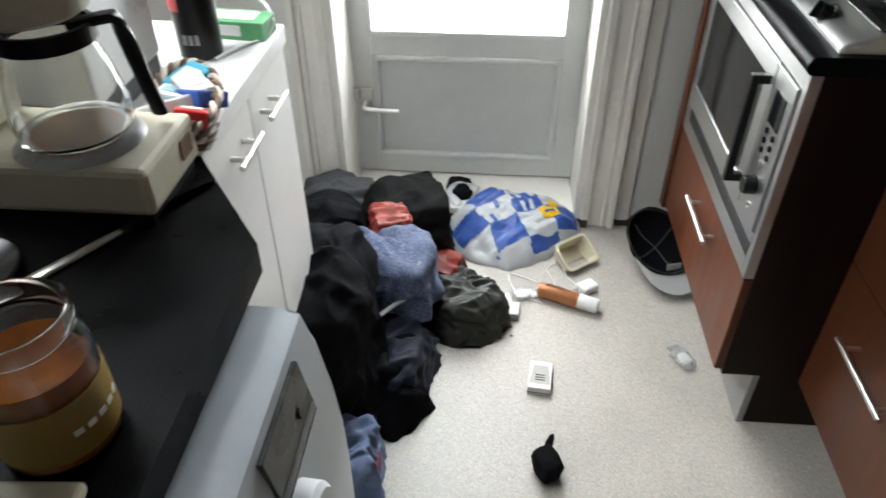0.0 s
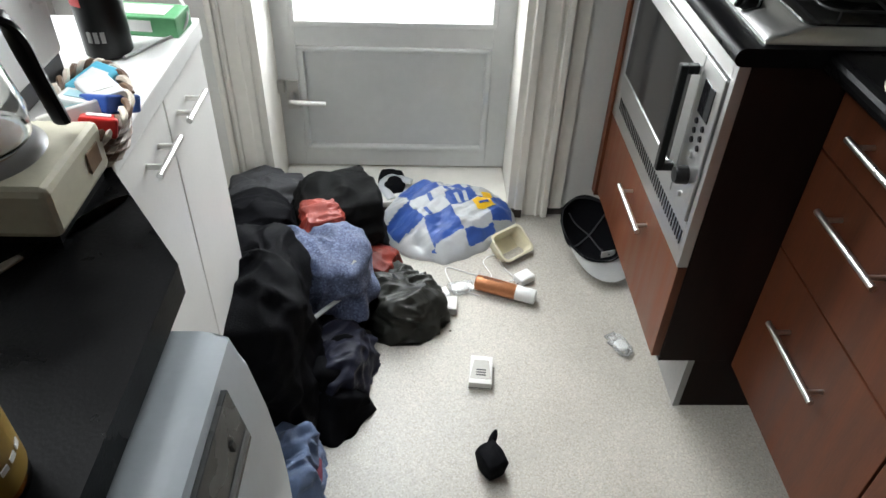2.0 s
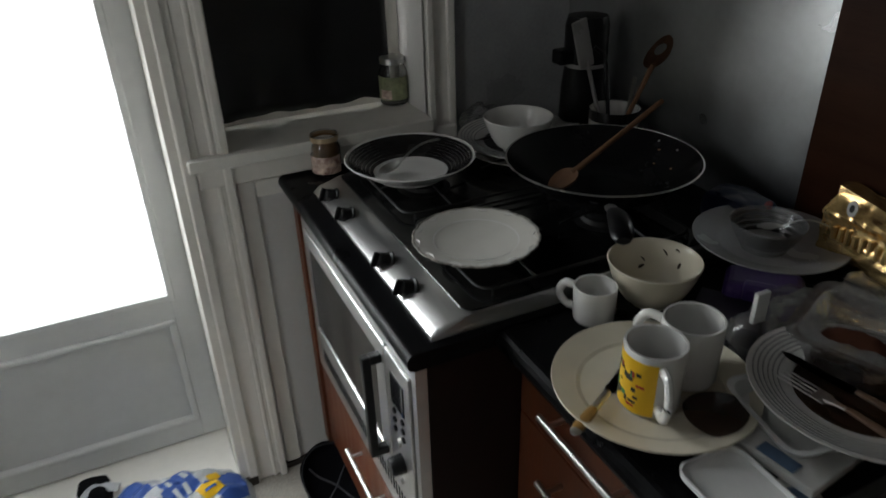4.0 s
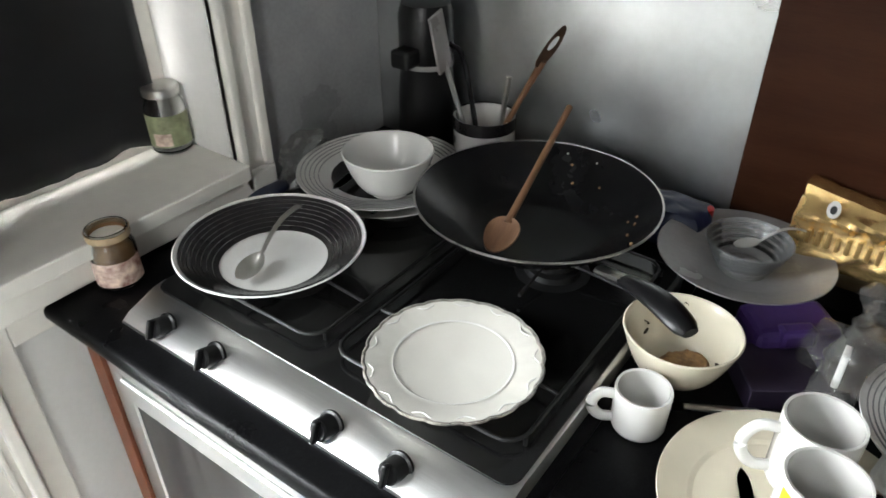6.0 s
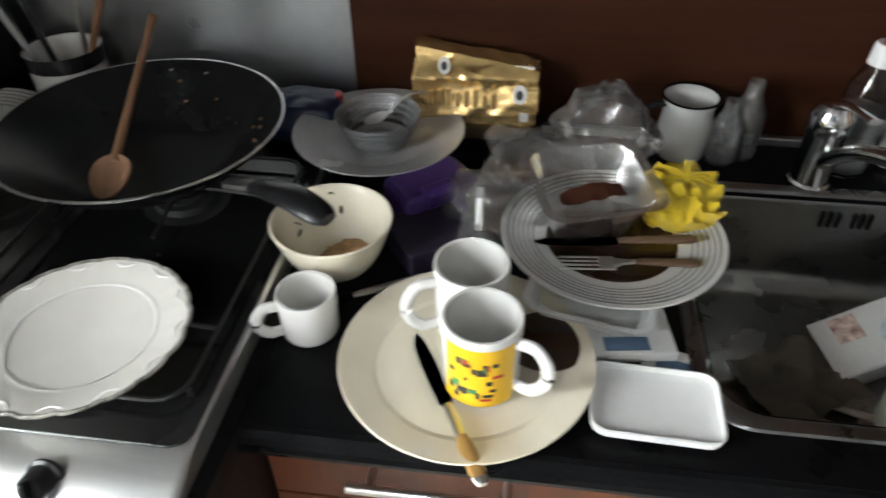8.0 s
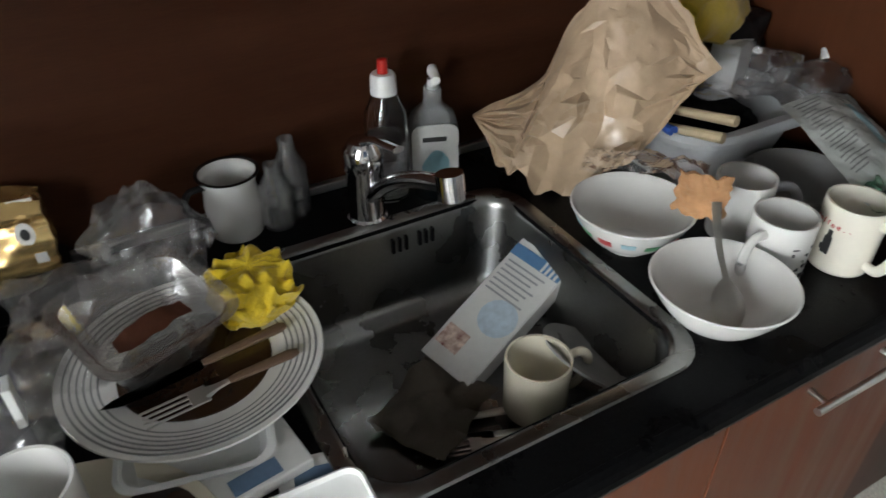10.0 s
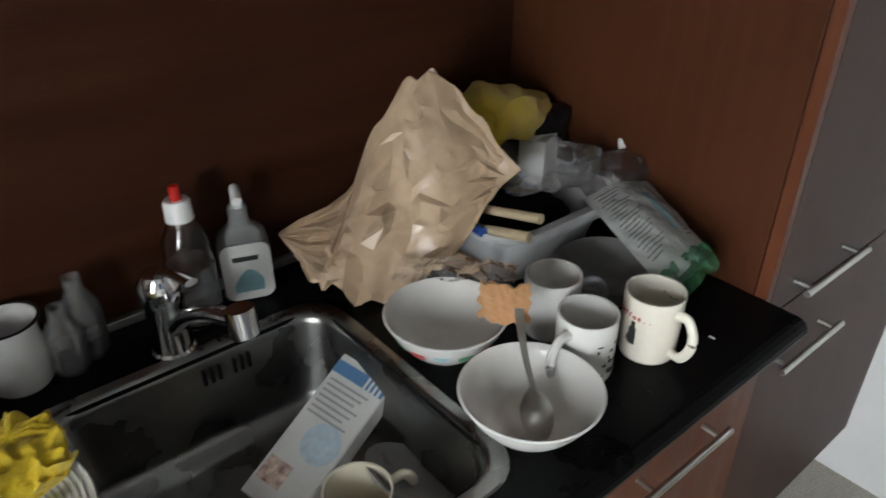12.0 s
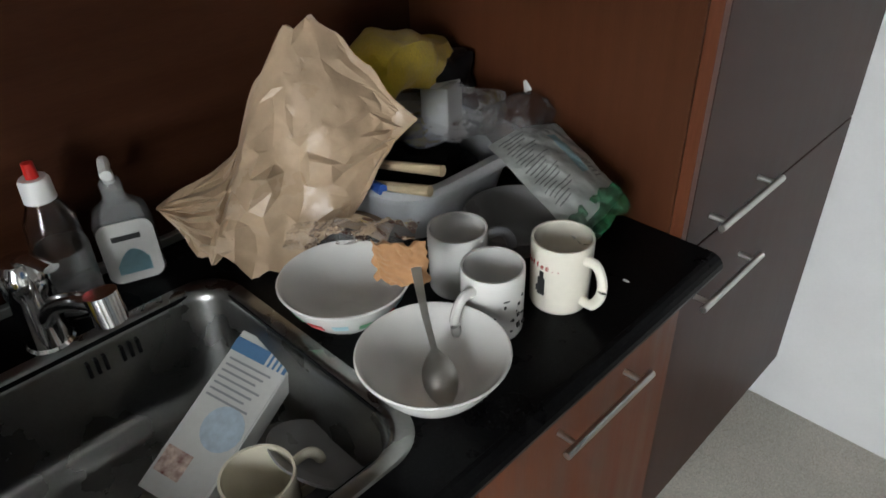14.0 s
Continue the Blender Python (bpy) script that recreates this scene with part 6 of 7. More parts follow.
part("film", sheet(food_film, 76, 56, 0.0, 20, 1.0, thick=0.001), BAGPRINT, fb, "", True, 10)
part("film_back", sheet(lambda u, v: food_film(u, v, -0.8), 30, 24, 0.0, 20, 1.0, thick=0.001), BAGPRINT, fb, "", True, 18)
part("green_end", sheet(lambda u, v: food_film(0.9 + 0.24 * u, 0.02 + 0.96 * v) + Vector((0, 0, 0.003)), 16, 30, 0.006, 40, 3.0, thick=0.001), film("green_film", (0.05, 0.3, 0.13), 0.6, 0.7, 0.15), fb, "green printed end", True, 18)
part("twist", blob(0.05, 0.06, 0.03, 6.9, 0.3, 24, 36, 24), FILM_GREY, fb, "clear twisted end", True).matrix_basis = pose(0.125, -0.06, 0.035)
FAINT = M("faint_print", (0.24, 0.25, 0.24), 0.4)
for k in range(20):
    u0, v0, ln = 0.06 + 0.038 * k, 0.08 + 0.02 * (k % 3), 0.34 - 0.05 * (k % 4)
    part("text_bar", sheet(lambda u, v, u0=u0, v0=v0, ln=ln: food_film(u0 + 0.012 * u, v0 + ln * v) + Vector((0, 0, 0.0016)), 2, 14, 0.0, 10, 0.0), FAINT, fb)
for k in range(5):
    part("text_bar", sheet(lambda u, v, k=k: food_film(0.55 + 0.05 * k + 0.02 * u, 0.78 + 0.12 * v) + Vector((0, 0, 0.0016)), 2, 6, 0.0, 10, 0.0), FAINT, fb)
part("colour_patch", sheet(lambda u, v: food_film(0.2 + 0.5 * u, 0.62 + 0.13 * v) + Vector((0, 0, 0.0018)), 14, 5, 0.0, 10, 0.0), PRINT_TEAL, fb)
part("bag_clip", tube([(0.15, -0.115, 0.055), (0.158, -0.12, 0.07)], 0.009, 12), PALE, fb, "", True)
t = thing("crumb", 0.205, -1.30, WT, "small pale crumb on the worktop", "crumb")
part("crumb_body", blob(0.006, 0.002, 0.0015, 2.0, 0.2, 200, 12, 8), PALE, t)

# -- the heap of clothes --
def garment(name, x, y, z, rx, ry, h, seed, mat, label, cat, rz=0, **kw):
    t = thing(name, x, y, z, label, cat, "clothes", rz=rz)
    part("fabric", lump(rx, ry, h, seed, **kw), mat, t, "", True, 80)
    return t


garment("coat", -0.825, 0.22, 0.0, 0.14, 0.3, 0.13, 33.0, BLACK_CLOTH, "black wool coat spread under the other clothes", "coat", 8, fold=0.024, freq=7, ang=40)
t = garment("jacket", -0.885, 0.08, 0.0, 0.105, 0.22, 0.38, 5.0, BLACK_CLOTH, "black padded jacket heaped against the cabinet", "jacket", 6, fold=0.026, freq=6, ang=70)
part("collar_seam", tube(curve_pts([(-0.06, 0.1, 0.27), (0.0, 0.12, 0.285), (0.05, 0.1, 0.25), (0.08, 0.04, 0.18)], 6), 0.009, 8, flat=0.6), CHARCOAL, t, "raised collar seam", True)
garment("backpack", -0.96, 0.45, 0.0, 0.1, 0.11, 0.27, 23.0, BLACK_CLOTH, "black fabric backpack leaning by the cabinet", "backpack", 0, fold=0.018, freq=6, ang=15)
garment("trousers", -0.76, 0.565, 0.0, 0.125, 0.125, 0.27, 4.0, CHARCOAL, "dark grey trousers piled behind the jacket", "trousers", 20, fold=0.016, freq=5, ang=30)
garment("blanket", -0.98, 0.66, 0.0, 0.12, 0.1, 0.2, 5.5, M("grey_wool", (0.035, 0.035, 0.038), 0.8, var=0.2, bump=0.5, bscale=300), "grey wool blanket end behind the heap", "blanket", fold=0.012)
garment("jacket", -0.765, 0.085, 0.0, 0.11, 0.13, 0.125, 7.0, NAVY, "navy nylon jacket spilling over the floor", "jacket", -12, fold=0.02, freq=9, ang=55)
garment("sleeve", -0.735, -0.02, 0.0, 0.05, 0.042, 0.045, 27.0, NAVY, "navy nylon sleeve end on the floor", "sleeve", 20, fold=0.01, freq=12, ang=20)
garment("jacket", -0.58, 0.33, 0.0, 0.09, 0.115, 0.1, 9.5, OLIVE, "shiny dark olive rain jacket, crumpled", "jacket", 30, fold=0.02, freq=11, ang=-35)
t = garment("shirt", -0.77, 0.3, 0.1, 0.12, 0.12, 0.145, 12.0, BLUE_SHIRT, "blue woven denim shirt on top of the heap", "shirt", 0, fold=0.02, freq=5, ang=-60)
part("care_label", box(bmesh.new(), -0.014, 0.014, -0.02, 0.02, 0, 0.0015, 0, 1, Matrix.Translation((0.085, -0.07, 0.125)) @ Matrix.Rotation(0.7, 4, "Y") @ Matrix.Rotation(0.6, 4, "X")), CARD, t, "white care label")
part("placket", tube(curve_pts([(0.09, 0.05, 0.105), (0.095, 0.0, 0.098), (0.06, -0.05, 0.105), (0.0, -0.09, 0.07)], 6), 0.011, 8, flat=0.5), NAVY, t, "dark folded placket", True)
garment("bag", -0.79, 0.44, 0.19, 0.055, 0.06, 0.07, 14.0, RED_CLOTH, "rust-red fabric between the dark clothes", "bag", 20, fold=0.012, freq=12)
garment("bag", -0.655, 0.445, 0.0, 0.07, 0.065, 0.105, 16.0, RED_CLOTH, "rust-red leather bag corner under the shirt", "bag", -20, fold=0.01, freq=9)
t = thing("zip_strip", -0.745, 0.165, 0.165, "white zip edge of the dark jacket", "zip", "clothes")
part("tape", tube(curve_pts([(-0.068, 0.0, 0.0), (-0.064, -0.03, -0.01), (-0.042, -0.037, -0.012), (0.0, 0.0, -0.002), (0.047, 0.063, -0.01)], 6), 0.007, 8, flat=0.5), M("zip_grey", (0.4, 0.4, 0.39), 0.6, var=0.1, bump=0.3, bscale=200), t, "", True)
t = garment("towel", -0.80, -0.215, 0.0, 0.06, 0.085, 0.11, 19.0, TOWEL, "blue terry towel on the floor", "towel", 10, fold=0.03, freq=10, ang=40)
part("red_edge", tube(curve_pts([(0.035, -0.08, 0.02), (0.058, -0.03, 0.04), (0.06, 0.03, 0.03)], 5), 0.012, 8, flat=0.6), M("plum_trim", (0.12, 0.02, 0.04), 0.9), t, "dark red edge", True)

# carrier bag with blue squares
cb = thing("carrier_bag", -0.45, 0.7, 0.0, "white plastic carrier bag with blue squares", "carrier bag")
EDGE = ((-180, 0.222), (-163, 0.205), (-98, 0.178), (-60, 0.165), (-30, 0.165), (0, 0.225), (24, 0.235), (45, 0.17), (90, 0.135), (131, 0.205), (155, 0.2), (180, 0.222))


def bag_edge(a):
    for (a0, r0), (a1, r1) in zip(EDGE, EDGE[1:]):
        if a0 <= a <= a1:
            f = (a - a0) / (a1 - a0)
            f = f * f * (3 - 2 * f)
            return r0 + (r1 - r0) * f + 0.012 * noise.noise((a * 0.06, 2.0, 1.0))
    return 0.2


def bag_at(x, y):
    """Height of the crumpled bag over its middle."""
    r = math.hypot(x, y)
    f = min(1.0, r / bag_edge(math.degrees(math.atan2(y, x))))
    z = 0.13 * max(0.0, 1 - f ** 2.6) ** 0.8 * (0.85 + 1.6 * y)
    q = Vector((x, y, 0))
    u, v = 0.85 * x + 0.53 * y, -0.53 * x + 0.85 * y
    d = -0.005 * facets(Vector((0.7 * u, 1.3 * v, 0)), 4.0, 8.0) + 0.0075 * folds(Vector((u, v, 0)), 3, 7.0, 6)
    return max(0.003, z + d * min(1, 6 * (1 - f)) + 0.003), f


NR, NS = 70, 210
bm = bmesh.new()
cen = bm.verts.new((0, 0, bag_at(0, 0)[0]))
rows = []
for i in range(1, NR + 1):
    row = []
    for k in range(NS):
        a = -math.pi + 2 * math.pi * (k + 0.5) / NS
        r = bag_edge(math.degrees(a)) * i / NR
        x, y = r * math.cos(a), r * math.sin(a)
        row.append(bm.verts.new((x, y, bag_at(x, y)[0] if i < NR else 0.0)))
    rows.append(row)


def bag_print(f):
    c = f.calc_center_median()
    u, v = 0.87 * c.x + 0.49 * c.y + 0.012 * noise.noise(c * 14), -0.49 * c.x + 0.87 * c.y + 0.012 * noise.noise(c * 14 + Vector((5, 0, 0)))
    fu = bag_at(c.x, c.y)[1]
    if fu < 0.93 and -0.2 < u < 0.2 and -0.15 < v < 0.14 and (math.floor((u + 0.2) / 0.1) + math.floor((v + 0.2) / 0.085)) % 2 == 0:
        f.material_index = 1


for k in range(NS):
    j = (k + 1) % NS
    bag_print(bm.faces.new((cen, rows[0][k], rows[0][j])))
    for a, b in zip(rows, rows[1:]):
        bag_print(bm.faces.new((a[k], b[k], b[j], a[j])))
part("bag_film", bm, [BAGWHITE, PRINT_BLUE], cb, "", True, 14)


def on_bag(name, u0, u1, v0, v1, mat, n=4, lift=0.003, slant=0.0):
    b2 = bmesh.new()
    rr = []
    for i in range(n + 1):
        r2 = []
        for j in range(n + 1):
            u, v = u0 + (u1 - u0) * i / n + slant * j / n, v0 + (v1 - v0) * j / n
            x, y = 0.87 * u - 0.49 * v, 0.49 * u + 0.87 * v
            r2.append(b2.verts.new((x, y, bag_at(x, y)[0] + lift)))
        rr.append(r2)
    for i in range(n):
        for j in range(n):
            b2.faces.new((rr[i][j], rr[i + 1][j], rr[i + 1][j + 1], rr[i][j + 1]))
    return part(name, b2, mat, cb, "", True)


for k in range(8):
    on_bag("print_bar", -0.1 + 0.025 * k, -0.087 + 0.025 * k, 0.012, 0.045, BAGWHITE if k not in (2, 6) else PRINT_BLUE, 3, slant=0.006 * (k % 3 - 1))
for k in range(6):
    on_bag("print_bar", -0.075 + 0.025 * k, -0.062 + 0.025 * k, -0.032, 0.0, BAGWHITE if k % 3 else PRINT_BLUE, 3, slant=0.006 * (k % 3 - 1))
on_bag("yellow_sign", 0.07, 0.135, -0.075, -0.035, PRINT_YELLOW, 8)
on_bag("yellow_sign", 0.115, 0.15, -0.034, -0.018, PRINT_YELLOW, 6)
on_bag("print_bar", 0.085, 0.12, -0.06, -0.052, PRINT_BLUE, 4, 0.005)
part("bag_handle", tube(curve_pts([(-0.17, 0.08, 0.05), (-0.2, 0.13, 0.07), (-0.17, 0.17, 0.075), (-0.11, 0.15, 0.07)], 5), 0.016, 8, flat=0.35), BAGWHITE, cb, "", True)
t = thing("shoe", -0.625, 0.87, 0.05, "black shoe toe behind the carrier bag", "shoe")
part("shoe_body", blob(0.045, 0.06, 0.03, 3.0, 0.08, 12, 40, 24, flat=0.004), BLACK_CLOTH, t, "", True)

# small things on the floor
cp = thing("cap", -0.02, 0.6, 0.045, "black cap lying upturned with a grey visor", "cap", rz=16, rx=22)
pr = [(0, 0.0), (0.05, 0.003), (0.08, 0.02), (0.092, 0.036), (0.096, 0.052), (0.0935, 0.053), (0.089, 0.036), (0.076, 0.024), (0.048, 0.008), (0, 0.006)]
part("crown", lathe(pr, 44, lambda a, i: 1 + 0.22 * abs(math.sin(a)) ** 2 + 0.02 * math.sin(7 * a + i)), BLACK_CLOTH, cp, "", True)
bm = bmesh.new()
R1, R2 = [], []
for k in range(25):
    a = radians(-172 + 164 * k / 24)
    e = math.sin(math.pi * k / 24)
    sx = 1 + 0.22 * abs(math.sin(a)) ** 2
    R1.append(bm.verts.new((0.09 * sx * math.cos(a), 0.09 * sx * math.sin(a), 0.047)))
    R2.append(bm.verts.new((0.09 * sx * math.cos(a) * (1 + 0.16 * e), 0.09 * sx * math.sin(a) - 0.072 * e ** 0.8, 0.046 + 0.006 * e)))
for k in range(24):
    bm.faces.new((R1[k], R1[k + 1], R2[k + 1], R2[k]))
bmesh.ops.solidify(bm, geom=list(bm.faces), thickness=0.004)
part("visor", bm, M("grey_visor", (0.62, 0.62, 0.6), 0.75, var=0.1, bump=0.3, bscale=300), cp, "pale grey visor", True)
part("brand_label", box(bmesh.new(), -0.022, 0.022, -0.001, 0.001, 0, 0.02, 0, 1, Matrix.Translation((0.02, -0.088, 0.026)) @ Matrix.Rotation(-0.5, 4, "X")), CARD, cp, "small white label")
part("sweatband", lathe([(0.0925, 0.04), (0.0905, 0.042), (0.0905, 0.0525), (0.0925, 0.053)], 44, lambda a, i: 1 + 0.22 * abs(math.sin(a)) ** 2), M("dark_band", (0.03, 0.03, 0.033), 0.8), cp)
for a in (0.6, 2.2, 3.6, 5.0):
    part("seam", tube(curve_pts([(0.08 * math.cos(a), 0.09 * math.sin(a), 0.035), (0.05 * math.cos(a), 0.056 * math.sin(a), 0.013), (0, 0, 0.009)], 4), 0.0025, 6), M("seam_grey", (0.05, 0.05, 0.055), 0.8) if a < 1 else bpy.data.materials["seam_grey"], cp, "", True)
t = thing("sock", -0.367, -0.172, 0.0, "small rolled black sock on the floor", "sock", rz=30)
bm = blob(0.03, 0.04, 0.03, 4.5, 0.14, 22, 40, 28, flat=0.003)
bmesh.ops.translate(bm, verts=bm.verts, vec=(0, 0, 0.028))
part("knit", bm, BLACK_CLOTH, t, "", True)
part("tuck", tube(curve_pts([(0.018, 0.03, 0.03), (0.035, 0.042, 0.04), (0.043, 0.046, 0.052)], 4), 0.009, 8, taper=[1, 1, 1, 1, 0.9, 0.8, 0.7, 0.5, 0.3]), BLACK_CLOTH, t, "", True)
t = thing("cigarette_pack", -0.373, 0.092, 0.0, "white cigarette pack with grey print", "cigarette pack", rz=-6)
part("carton", B(-0.028, 0.028, -0.045, 0.045, 0, 0.022, 0.001), CARD, t)
part("print_panel", prism([(-0.026, -0.03), (0.026, -0.03), (0.018, 0.03), (-0.018, 0.03)], 0.0222, 0.0228), M("beige_print", (0.4, 0.38, 0.34), 0.5), t)
for k in range(3):
    part("text_bar", B(-0.012, 0.012, -0.004 - 0.008 * k, 0.0 - 0.008 * k, 0.0229, 0.0234), PRINT_DARK, t)
part("lid_seam", B(-0.0285, 0.0285, -0.0455, -0.0445, 0.004, 0.006), PRINT_DARK, t)
t = thing("cigarette_pack", -0.467, 0.335, 0.0, "white cigarette pack lying flat", "cigarette pack", rz=84)
part("carton", B(-0.026, 0.026, -0.042, 0.042, 0, 0.022, 0.001), CARD, t)
part("print_panel", B(-0.018, 0.018, -0.03, 0.03, 0.0222, 0.0228), PALE, t)
t = thing("spray_can", -0.365, 0.414, 0.024, "copper-coloured spray can with a white cap", "spray can")
t.matrix_basis = Matrix.Translation((-0.368, 0.416, 0.0235)) @ Vector((0.158, -0.062, 0)).to_track_quat("Z", "Y").to_matrix().to_4x4()
part("can", lathe([(0, 0), (0.02, 0), (0.0225, 0.003), (0.0225, 0.112), (0.02, 0.118), (0, 0.119)], 32), COPPER, t, "", True)
part("cap", lathe([(0, 0.172), (0.019, 0.172), (0.021, 0.169), (0.0215, 0.117), (0, 0.117)], 32), PALE, t, "white plastic cap", True)
for k in range(5):
    decal(t, 0.0226, 60 + 8 * k, 65 + 8 * k, 0.02, 0.07 + 0.01 * (k % 3), M("can_print", (0.25, 0.09, 0.04), 0.4) if k == 0 else bpy.data.materials["can_print"], "print_bar", lift=0.0008, n=2)
t = thing("plastic_tub", -0.258, 0.572, 0.0, "empty cream plastic tub tipped on its side", "tub")
t.matrix_basis = pose(-0.258, 0.575, 0.03, 32, 0, 38)
part("tub_body", loft([ring_on(rrect(-0.045, 0.045, -0.035, 0.035, 0.012), -0.03), ring_on(rrect(-0.056, 0.056, -0.044, 0.044, 0.016), 0.018), ring_on(rrect(-0.06, 0.06, -0.048, 0.048, 0.018), 0.018), ring_on(rrect(-0.058, 0.058, -0.046, 0.046, 0.018), 0.0195), ring_on(rrect(-0.053, 0.053, -0.041, 0.041, 0.015), 0.0185), ring_on(rrect(-0.043, 0.043, -0.033, 0.033, 0.011), -0.0285)], True, True), CREAM_PL, t, "", True, 50)
t = thing("charger", -0.228, 0.447, 0.0, "white phone charger with its cable", "charger", rz=35)
part("plug_body", B(-0.026, 0.026, -0.02, 0.02, 0.002, 0.026, 0.005), PALE, t)
for dy in (-0.009, 0.009):
    part("pin", tube([(-0.026, dy, 0.014), (-0.046, dy, 0.014)], 0.0022, 8), CHROME, t)
t = thing("cable", 0, 0, 0.003, "thin white cable looping over the floor", "cable")
part("cord", tube(curve_pts([(-0.25, 0.45, 0.004), (-0.28, 0.5, 0), (-0.30, 0.56, 0), (-0.34, 0.53, 0), (-0.32, 0.46, 0), (-0.37, 0.47, 0), (-0.45, 0.50, 0), (-0.43, 0.42, 0), (-0.36, 0.38, 0)], 7), 0.0017, 6), PALE, t, "", True)
for x, y, s, rz, lab in ((-0.41, 0.41, 1.0, 20, "clear plastic wrapper on the floor"), (0.0, 0.19, 0.9, -62, "small clear sachet on the floor")):
    t = thing("wrapper", x, y, 0.008, lab, "wrapper", rz=rz)
    part("film", blob(0.042 * s, 0.026 * s, 0.008, 3.0 + x, 0.25, 40, 40, 20), LINER, t, "", True)
    part("insert", blob(0.022 * s, 0.016 * s, 0.006, 7 + x, 0.2, 50, 30, 16), PALE, t, "white insert", True)
    part("seal_strip", B(-0.055 * s, -0.04 * s, -0.02 * s, 0.02 * s, -0.004, -0.002), LINER, t)
t = thing("crumb", -0.445, 0.245, 0.0, "tiny dark crumb on the floor", "crumb")
part("crumb_body", blob(0.004, 0.003, 0.002, 2.0, 0.2, 200, 10, 8), CRUMB, t)

# -- things on the black and the pale worktop --
cm = thing("coffee_maker", -1.005, -0.455, 0.9, "old cream filter coffee maker with a glass pot", "coffee maker")
CMC = M("aged_cream_plastic", (0.5, 0.47, 0.36), 0.4, var=0.1, scale=7, bump=0.03)
bm = bmesh.new()
box(bm, -0.14, 0.128, -0.07, 0.07, 0.012, 0.07, 0.008)
part("base", bm, CMC, cm)
bm = bmesh.new()
box(bm, -0.13, 0.12, -0.06, 0.06, 0.0, 0.014)
part("foot_plate", bm, BLACK_PL, cm)
part("side_mark", B(0.1275, 0.1295, 0.02, 0.05, 0.03, 0.055, 0.001, 1), M("rust_stain", (0.18, 0.1, 0.04), 0.7, var=0.3), cm)
part("hot_plate", lathe([(0, 0.078), (0.058, 0.078), (0.066, 0.074), (0.07, 0.07), (0, 0.069)], 40), GREY_GLAZE, cm, "grey hot plate", True).matrix_basis = pose(0.03, -0.005, 0)
part("burnt_ring", lathe([(0, 0.0795), (0.05, 0.0795), (0.052, 0.0775)], 36), M("burnt_brown", (0.26, 0.12, 0.05), 0.35, var=0.5, scale=22), cm).matrix_basis = pose(0.03, -0.005, 0)
pot = part("glass_pot", lathe([(0, 0.081), (0.055, 0.081), (0.06, 0.086), (0.062, 0.11), (0.055, 0.15), (0.044, 0.185), (0.044, 0.2), (0.042, 0.2), (0.042, 0.185), (0.053, 0.15), (0.06, 0.11), (0.058, 0.088), (0, 0.084)], 44), CLEAR, cm, "clear glass pot", True)
pot.matrix_basis = pose(0.03, -0.005, 0)
part("pot_collar", lathe([(0.0445, 0.183), (0.05, 0.183), (0.05, 0.202), (0.0445, 0.202)], 36), BLACK_PL, cm).matrix_basis = pose(0.03, -0.005, 0)
part("pot_handle", tube(curve_pts([(0.055, 0.0, 0.197), (0.09, 0.012, 0.203), (0.1, 0.015, 0.198), (0.103, 0.025, 0.15), (0.107, 0.037, 0.085)], 5), 0.011, 8, flat=0.6), BLACK_PL, cm, "black pot handle", True)
part("filter_basket", lathe([(0, 0.21), (0.05, 0.21), (0.06, 0.216), (0.072, 0.29), (0.074, 0.3), (0.07, 0.3), (0.058, 0.22), (0, 0.216)], 40), CMC, cm, "", True).matrix_basis = pose(0.02, -0.005, 0)
part("arm", B(-0.14, -0.07, -0.055, 0.055, 0.07, 0.33, 0.012), CMC, cm)
t = knife(-0.846, -0.43, 0.902, 238, "long steel bread knife on the black worktop", 0.25, SATIN, 0, "knife")
jo = thing("glass_jar", -0.84, -0.80, 0.9, "open jar of orange jam with a yellow label", "jar")
part("glass", lathe([(0, 0), (0.04, 0), (0.044, 0.005), (0.044, 0.1), (0.038, 0.112), (0.04, 0.116), (0.04, 0.13), (0.0375, 0.13), (0.0365, 0.114), (0.0415, 0.1), (0.0415, 0.008), (0, 0.007)], 40), CLEAR, jo, "clear glass", True)
part("jam", lathe([(0, 0.008), (0.041, 0.009), (0.041, 0.088), (0.03, 0.08), (0, 0.072)], 36), M("orange_jam", (0.34, 0.1, 0.012), 0.25, var=0.3, scale=18), jo, "orange jam rest", True)
decal(jo, 0.0442, -160, 150, 0.018, 0.07, M("label_yellow", (0.24, 0.15, 0.025), 0.5, var=0.15), "paper_label", lift=0.0008, n=30)
for k in range(5):
    decal(jo, 0.0452, -40 + 14 * k, -31 + 14 * k, 0.04, 0.045, PALE, "text_bar", lift=0.0006, n=2)
t = thing("cutting_board", -0.87, -0.905, 0.9, "pale cream chopping board on the worktop", "board", rz=4)
part("board", B(-0.07, 0.075, -0.11, 0.055, 0, 0.012, 0.004), CREAM_PL, t)
t = thing("saucer", -1.04, -0.63, 0.9, "dark saucer beside the coffee maker", "saucer")
part("saucer_body", lathe([(0, 0.003), (0.03, 0), (0.06, 0.012), (0.058, 0.014), (0.03, 0.005), (0, 0.006)], 36), DARK_GLAZE, t, "", True)
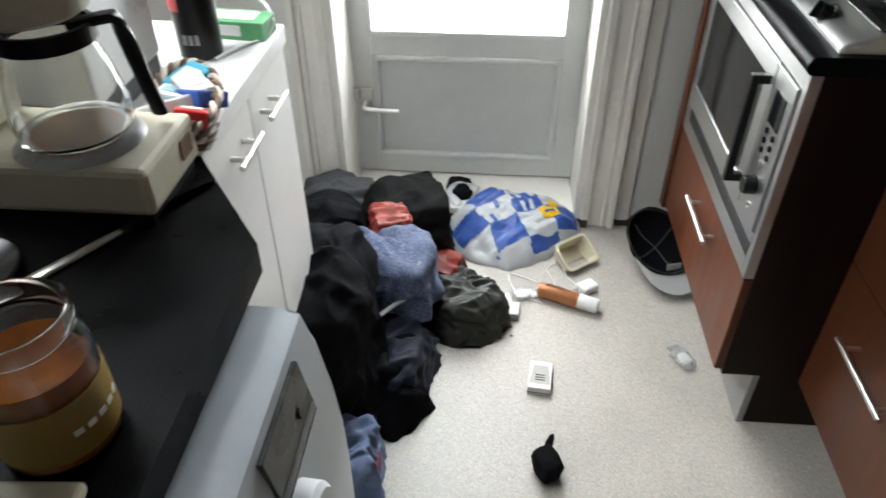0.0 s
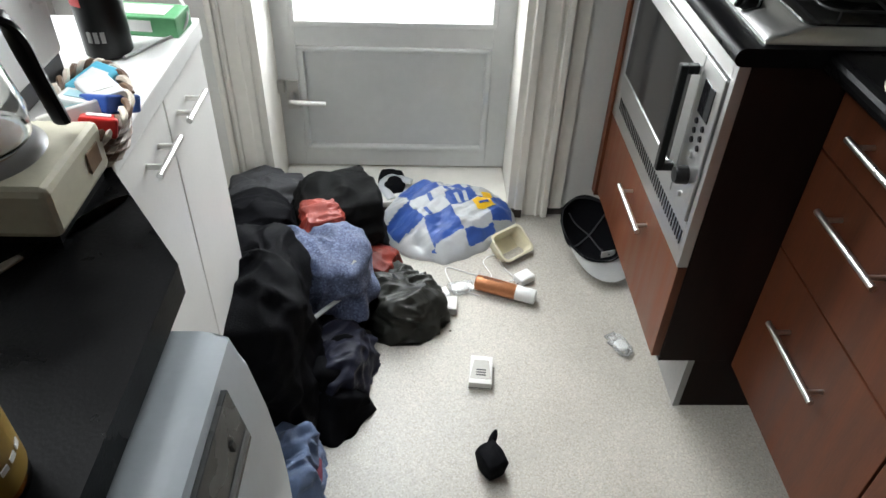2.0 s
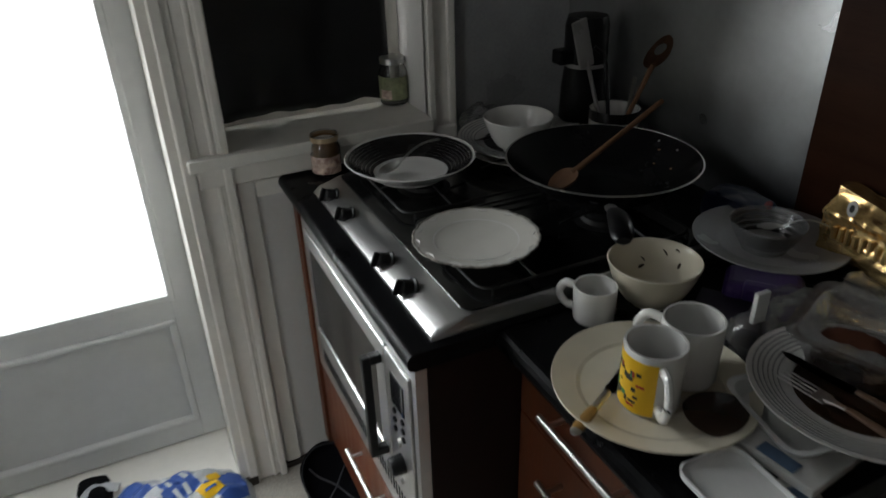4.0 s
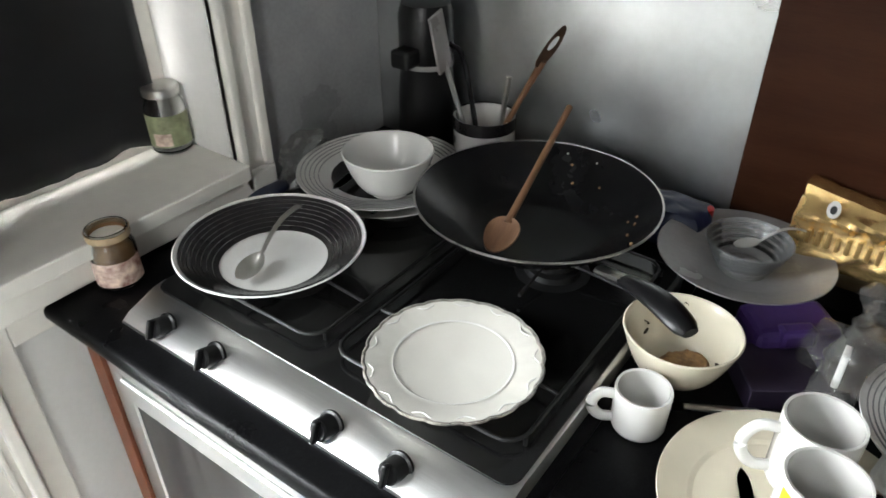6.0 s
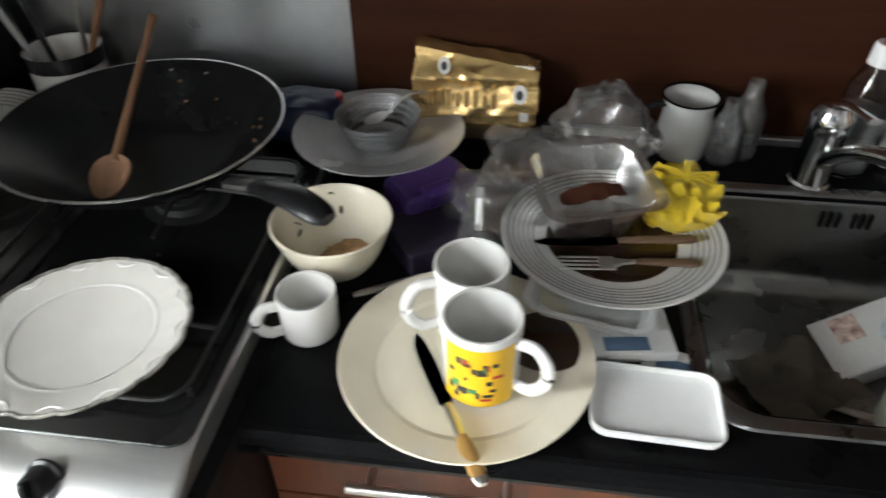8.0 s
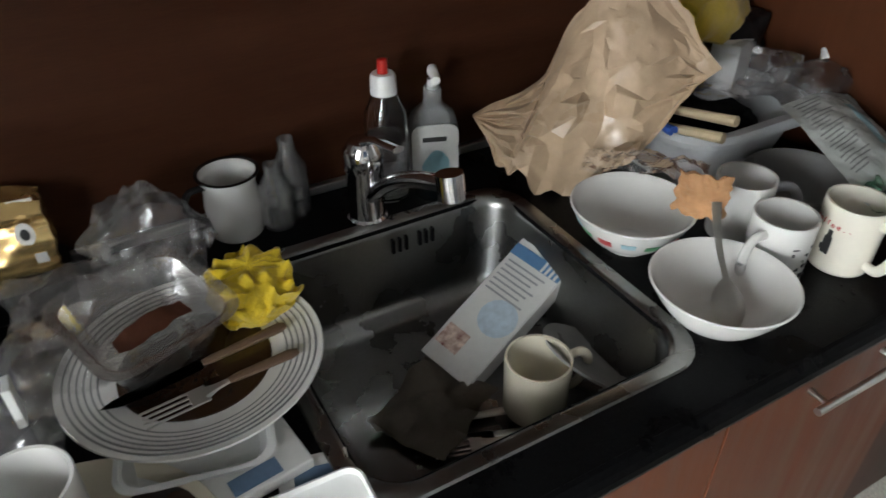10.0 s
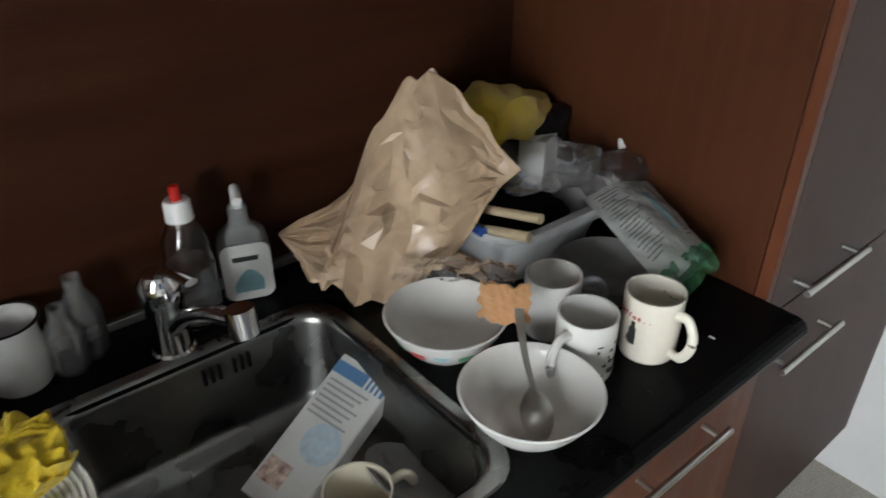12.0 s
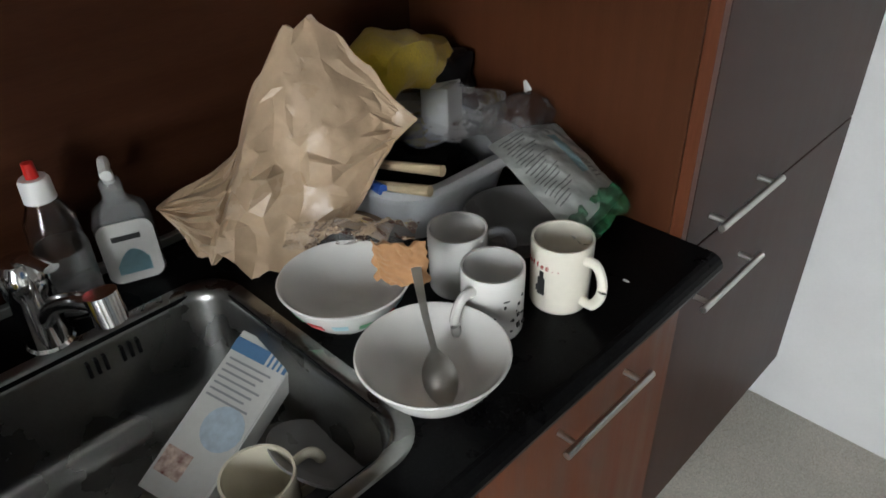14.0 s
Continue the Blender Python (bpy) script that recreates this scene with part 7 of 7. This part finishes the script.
# bread bin, bottle, basket and packet on the pale worktop
t = thing("bread_bin", -1.23, -0.22, 0.9, "white enamel bread bin with a grey base", "bread bin")
part("bin_body", B(-0.2, 0.2, -0.1, 0.1, 0.03, 0.29, 0.006), M("white_enamel", (0.8, 0.8, 0.79), 0.3, var=0.03), t)
part("bin_base", B(-0.195, 0.195, -0.095, 0.095, 0.0, 0.03), M("grey_base", (0.09, 0.09, 0.095), 0.5), t)
t = thing("shaker_bottle", -0.995, -0.055, 0.9, "black drinks bottle with pale lettering marks", "bottle")
part("bottle_body", lathe([(0, 0), (0.03, 0), (0.034, 0.004), (0.036, 0.15), (0.034, 0.17), (0, 0.17)], 32), BLACK_PL, t, "", True)
part("lid", lathe([(0, 0.205), (0.028, 0.204), (0.036, 0.195), (0.037, 0.168), (0, 0.168)], 32), BLACK_PL, t, "", True)
for k in range(3):
    decal(t, 0.0345, -110 + 16 * k, -100 + 16 * k, 0.028, 0.044, GREY_GLAZE, "text_bar", lift=0.001, n=3)
decal(t, 0.035, -150, -105, 0.08, 0.13, PRINT_RED, "red_print", lift=0.001, n=6)
t = thing("food_packet", -0.955, 0.035, 0.9, "flat green and white food carton", "carton", rz=-6)
part("carton", B(-0.075, 0.05, -0.03, 0.03, 0.0, 0.032, 0.002), M("carton_green", (0.1, 0.32, 0.14), 0.45, var=0.2, scale=14), t)
part("print_panel", B(-0.05, 0.01, -0.0308, -0.02, 0.008, 0.026), PALE, t)
part("print_panel", B(-0.06, 0.03, -0.02, 0.02, 0.0322, 0.033), M("pale_green_print", (0.5, 0.55, 0.45), 0.5, var=0.3, scale=30), t)
t = thing("cable", 0, 0, 0.903, "white cable along the pale worktop", "cable")
part("cord", tube(curve_pts([(-1.1, 0.05, 0.06), (-1.0, 0.075, 0.05), (-0.93, 0.07, 0.045), (-0.905, 0.05, 0.02), (-0.91, 0.02, 0.0), (-0.94, -0.03, 0.0), (-0.965, -0.08, 0.0)], 6), 0.003, 8), PALE, t, "", True)
bk = thing("wicker_basket", -0.922, -0.298, 0.9, "oval woven wicker basket full of sachets", "basket", rz=20)
WICK = M("wicker", (0.13, 0.075, 0.045), 0.6, var=0.25, scale=30)
WICK2 = M("pale_wicker", (0.55, 0.48, 0.4), 0.6, var=0.2, scale=30)
part("bottom", lathe([(0, 0.004), (0.05, 0.004), (0.05, 0), (0, 0)], 30), WICK, bk).matrix_basis = Matrix.Diagonal((0.85, 1.9, 1, 1))
for k in range(7):
    z = 0.006 + 0.0085 * k
    sx, sy = 0.044 + 0.0015 * k, 0.095 + 0.003 * k
    pts = [(sx * math.cos(2 * math.pi * i / 60), sy * math.sin(2 * math.pi * i / 60), z + 0.003 * math.sin(15 * 2 * math.pi * i / 60 + math.pi * (k % 2))) for i in range(61)]
    part("wicker_strand", tube(pts, 0.0052, 6, False), WICK if k % 3 else WICK2, bk, "", True)
for k in range(2):
    pts = [((0.056 + 0.006 * math.cos(i * 0.9 + math.pi * k)) * math.cos(2 * math.pi * i / 90), (0.116 + 0.006 * math.cos(i * 0.9 + math.pi * k)) * math.sin(2 * math.pi * i / 90), 0.068 + 0.006 * math.sin(i * 0.9 + math.pi * k)) for i in range(91)]
    part("rim_braid", tube(pts, 0.0058, 6, False), WICK2 if k else WICK, bk, "", True)
bk.matrix_basis = bk.matrix_basis @ Matrix.Diagonal((0.74, 0.86, 0.72, 1))
rng = random.Random(21)
for i, (dx, dy, m2, lab) in enumerate(((0.0, 0.05, M("aqua_print", (0.08, 0.4, 0.55), 0.4), "bright blue sachet in the basket"), (-0.015, -0.01, CARD, "white sachet in the basket"), (0.012, 0.01, PALE, "white paper packet in the basket"), (0.022, 0.0, BLUE_PL, "dark blue box in the basket"), (0.012, -0.06, RED_PL, "red and white packet in the basket"), (-0.02, -0.05, CARD, "white blister packet in the basket"))):
    t = thing("sachet", -0.922 + dx - 0.3 * dy, -0.298 + 1.0 * dy, 0.944 + 0.004 * (i % 3), lab, "sachet", "sachets", rz=rng.uniform(-40, 60), rx=rng.uniform(-25, 25), ry=rng.uniform(-25, 25))
    part("wrapper", B(-0.02, 0.02, -0.03, 0.03, -0.012, 0.01, 0.003), m2, t)
    part("print_panel", B(-0.013, 0.013, -0.015, 0.015, 0.0105, 0.0112), PRINT_TEAL if i in (1, 5) else PALE, t)
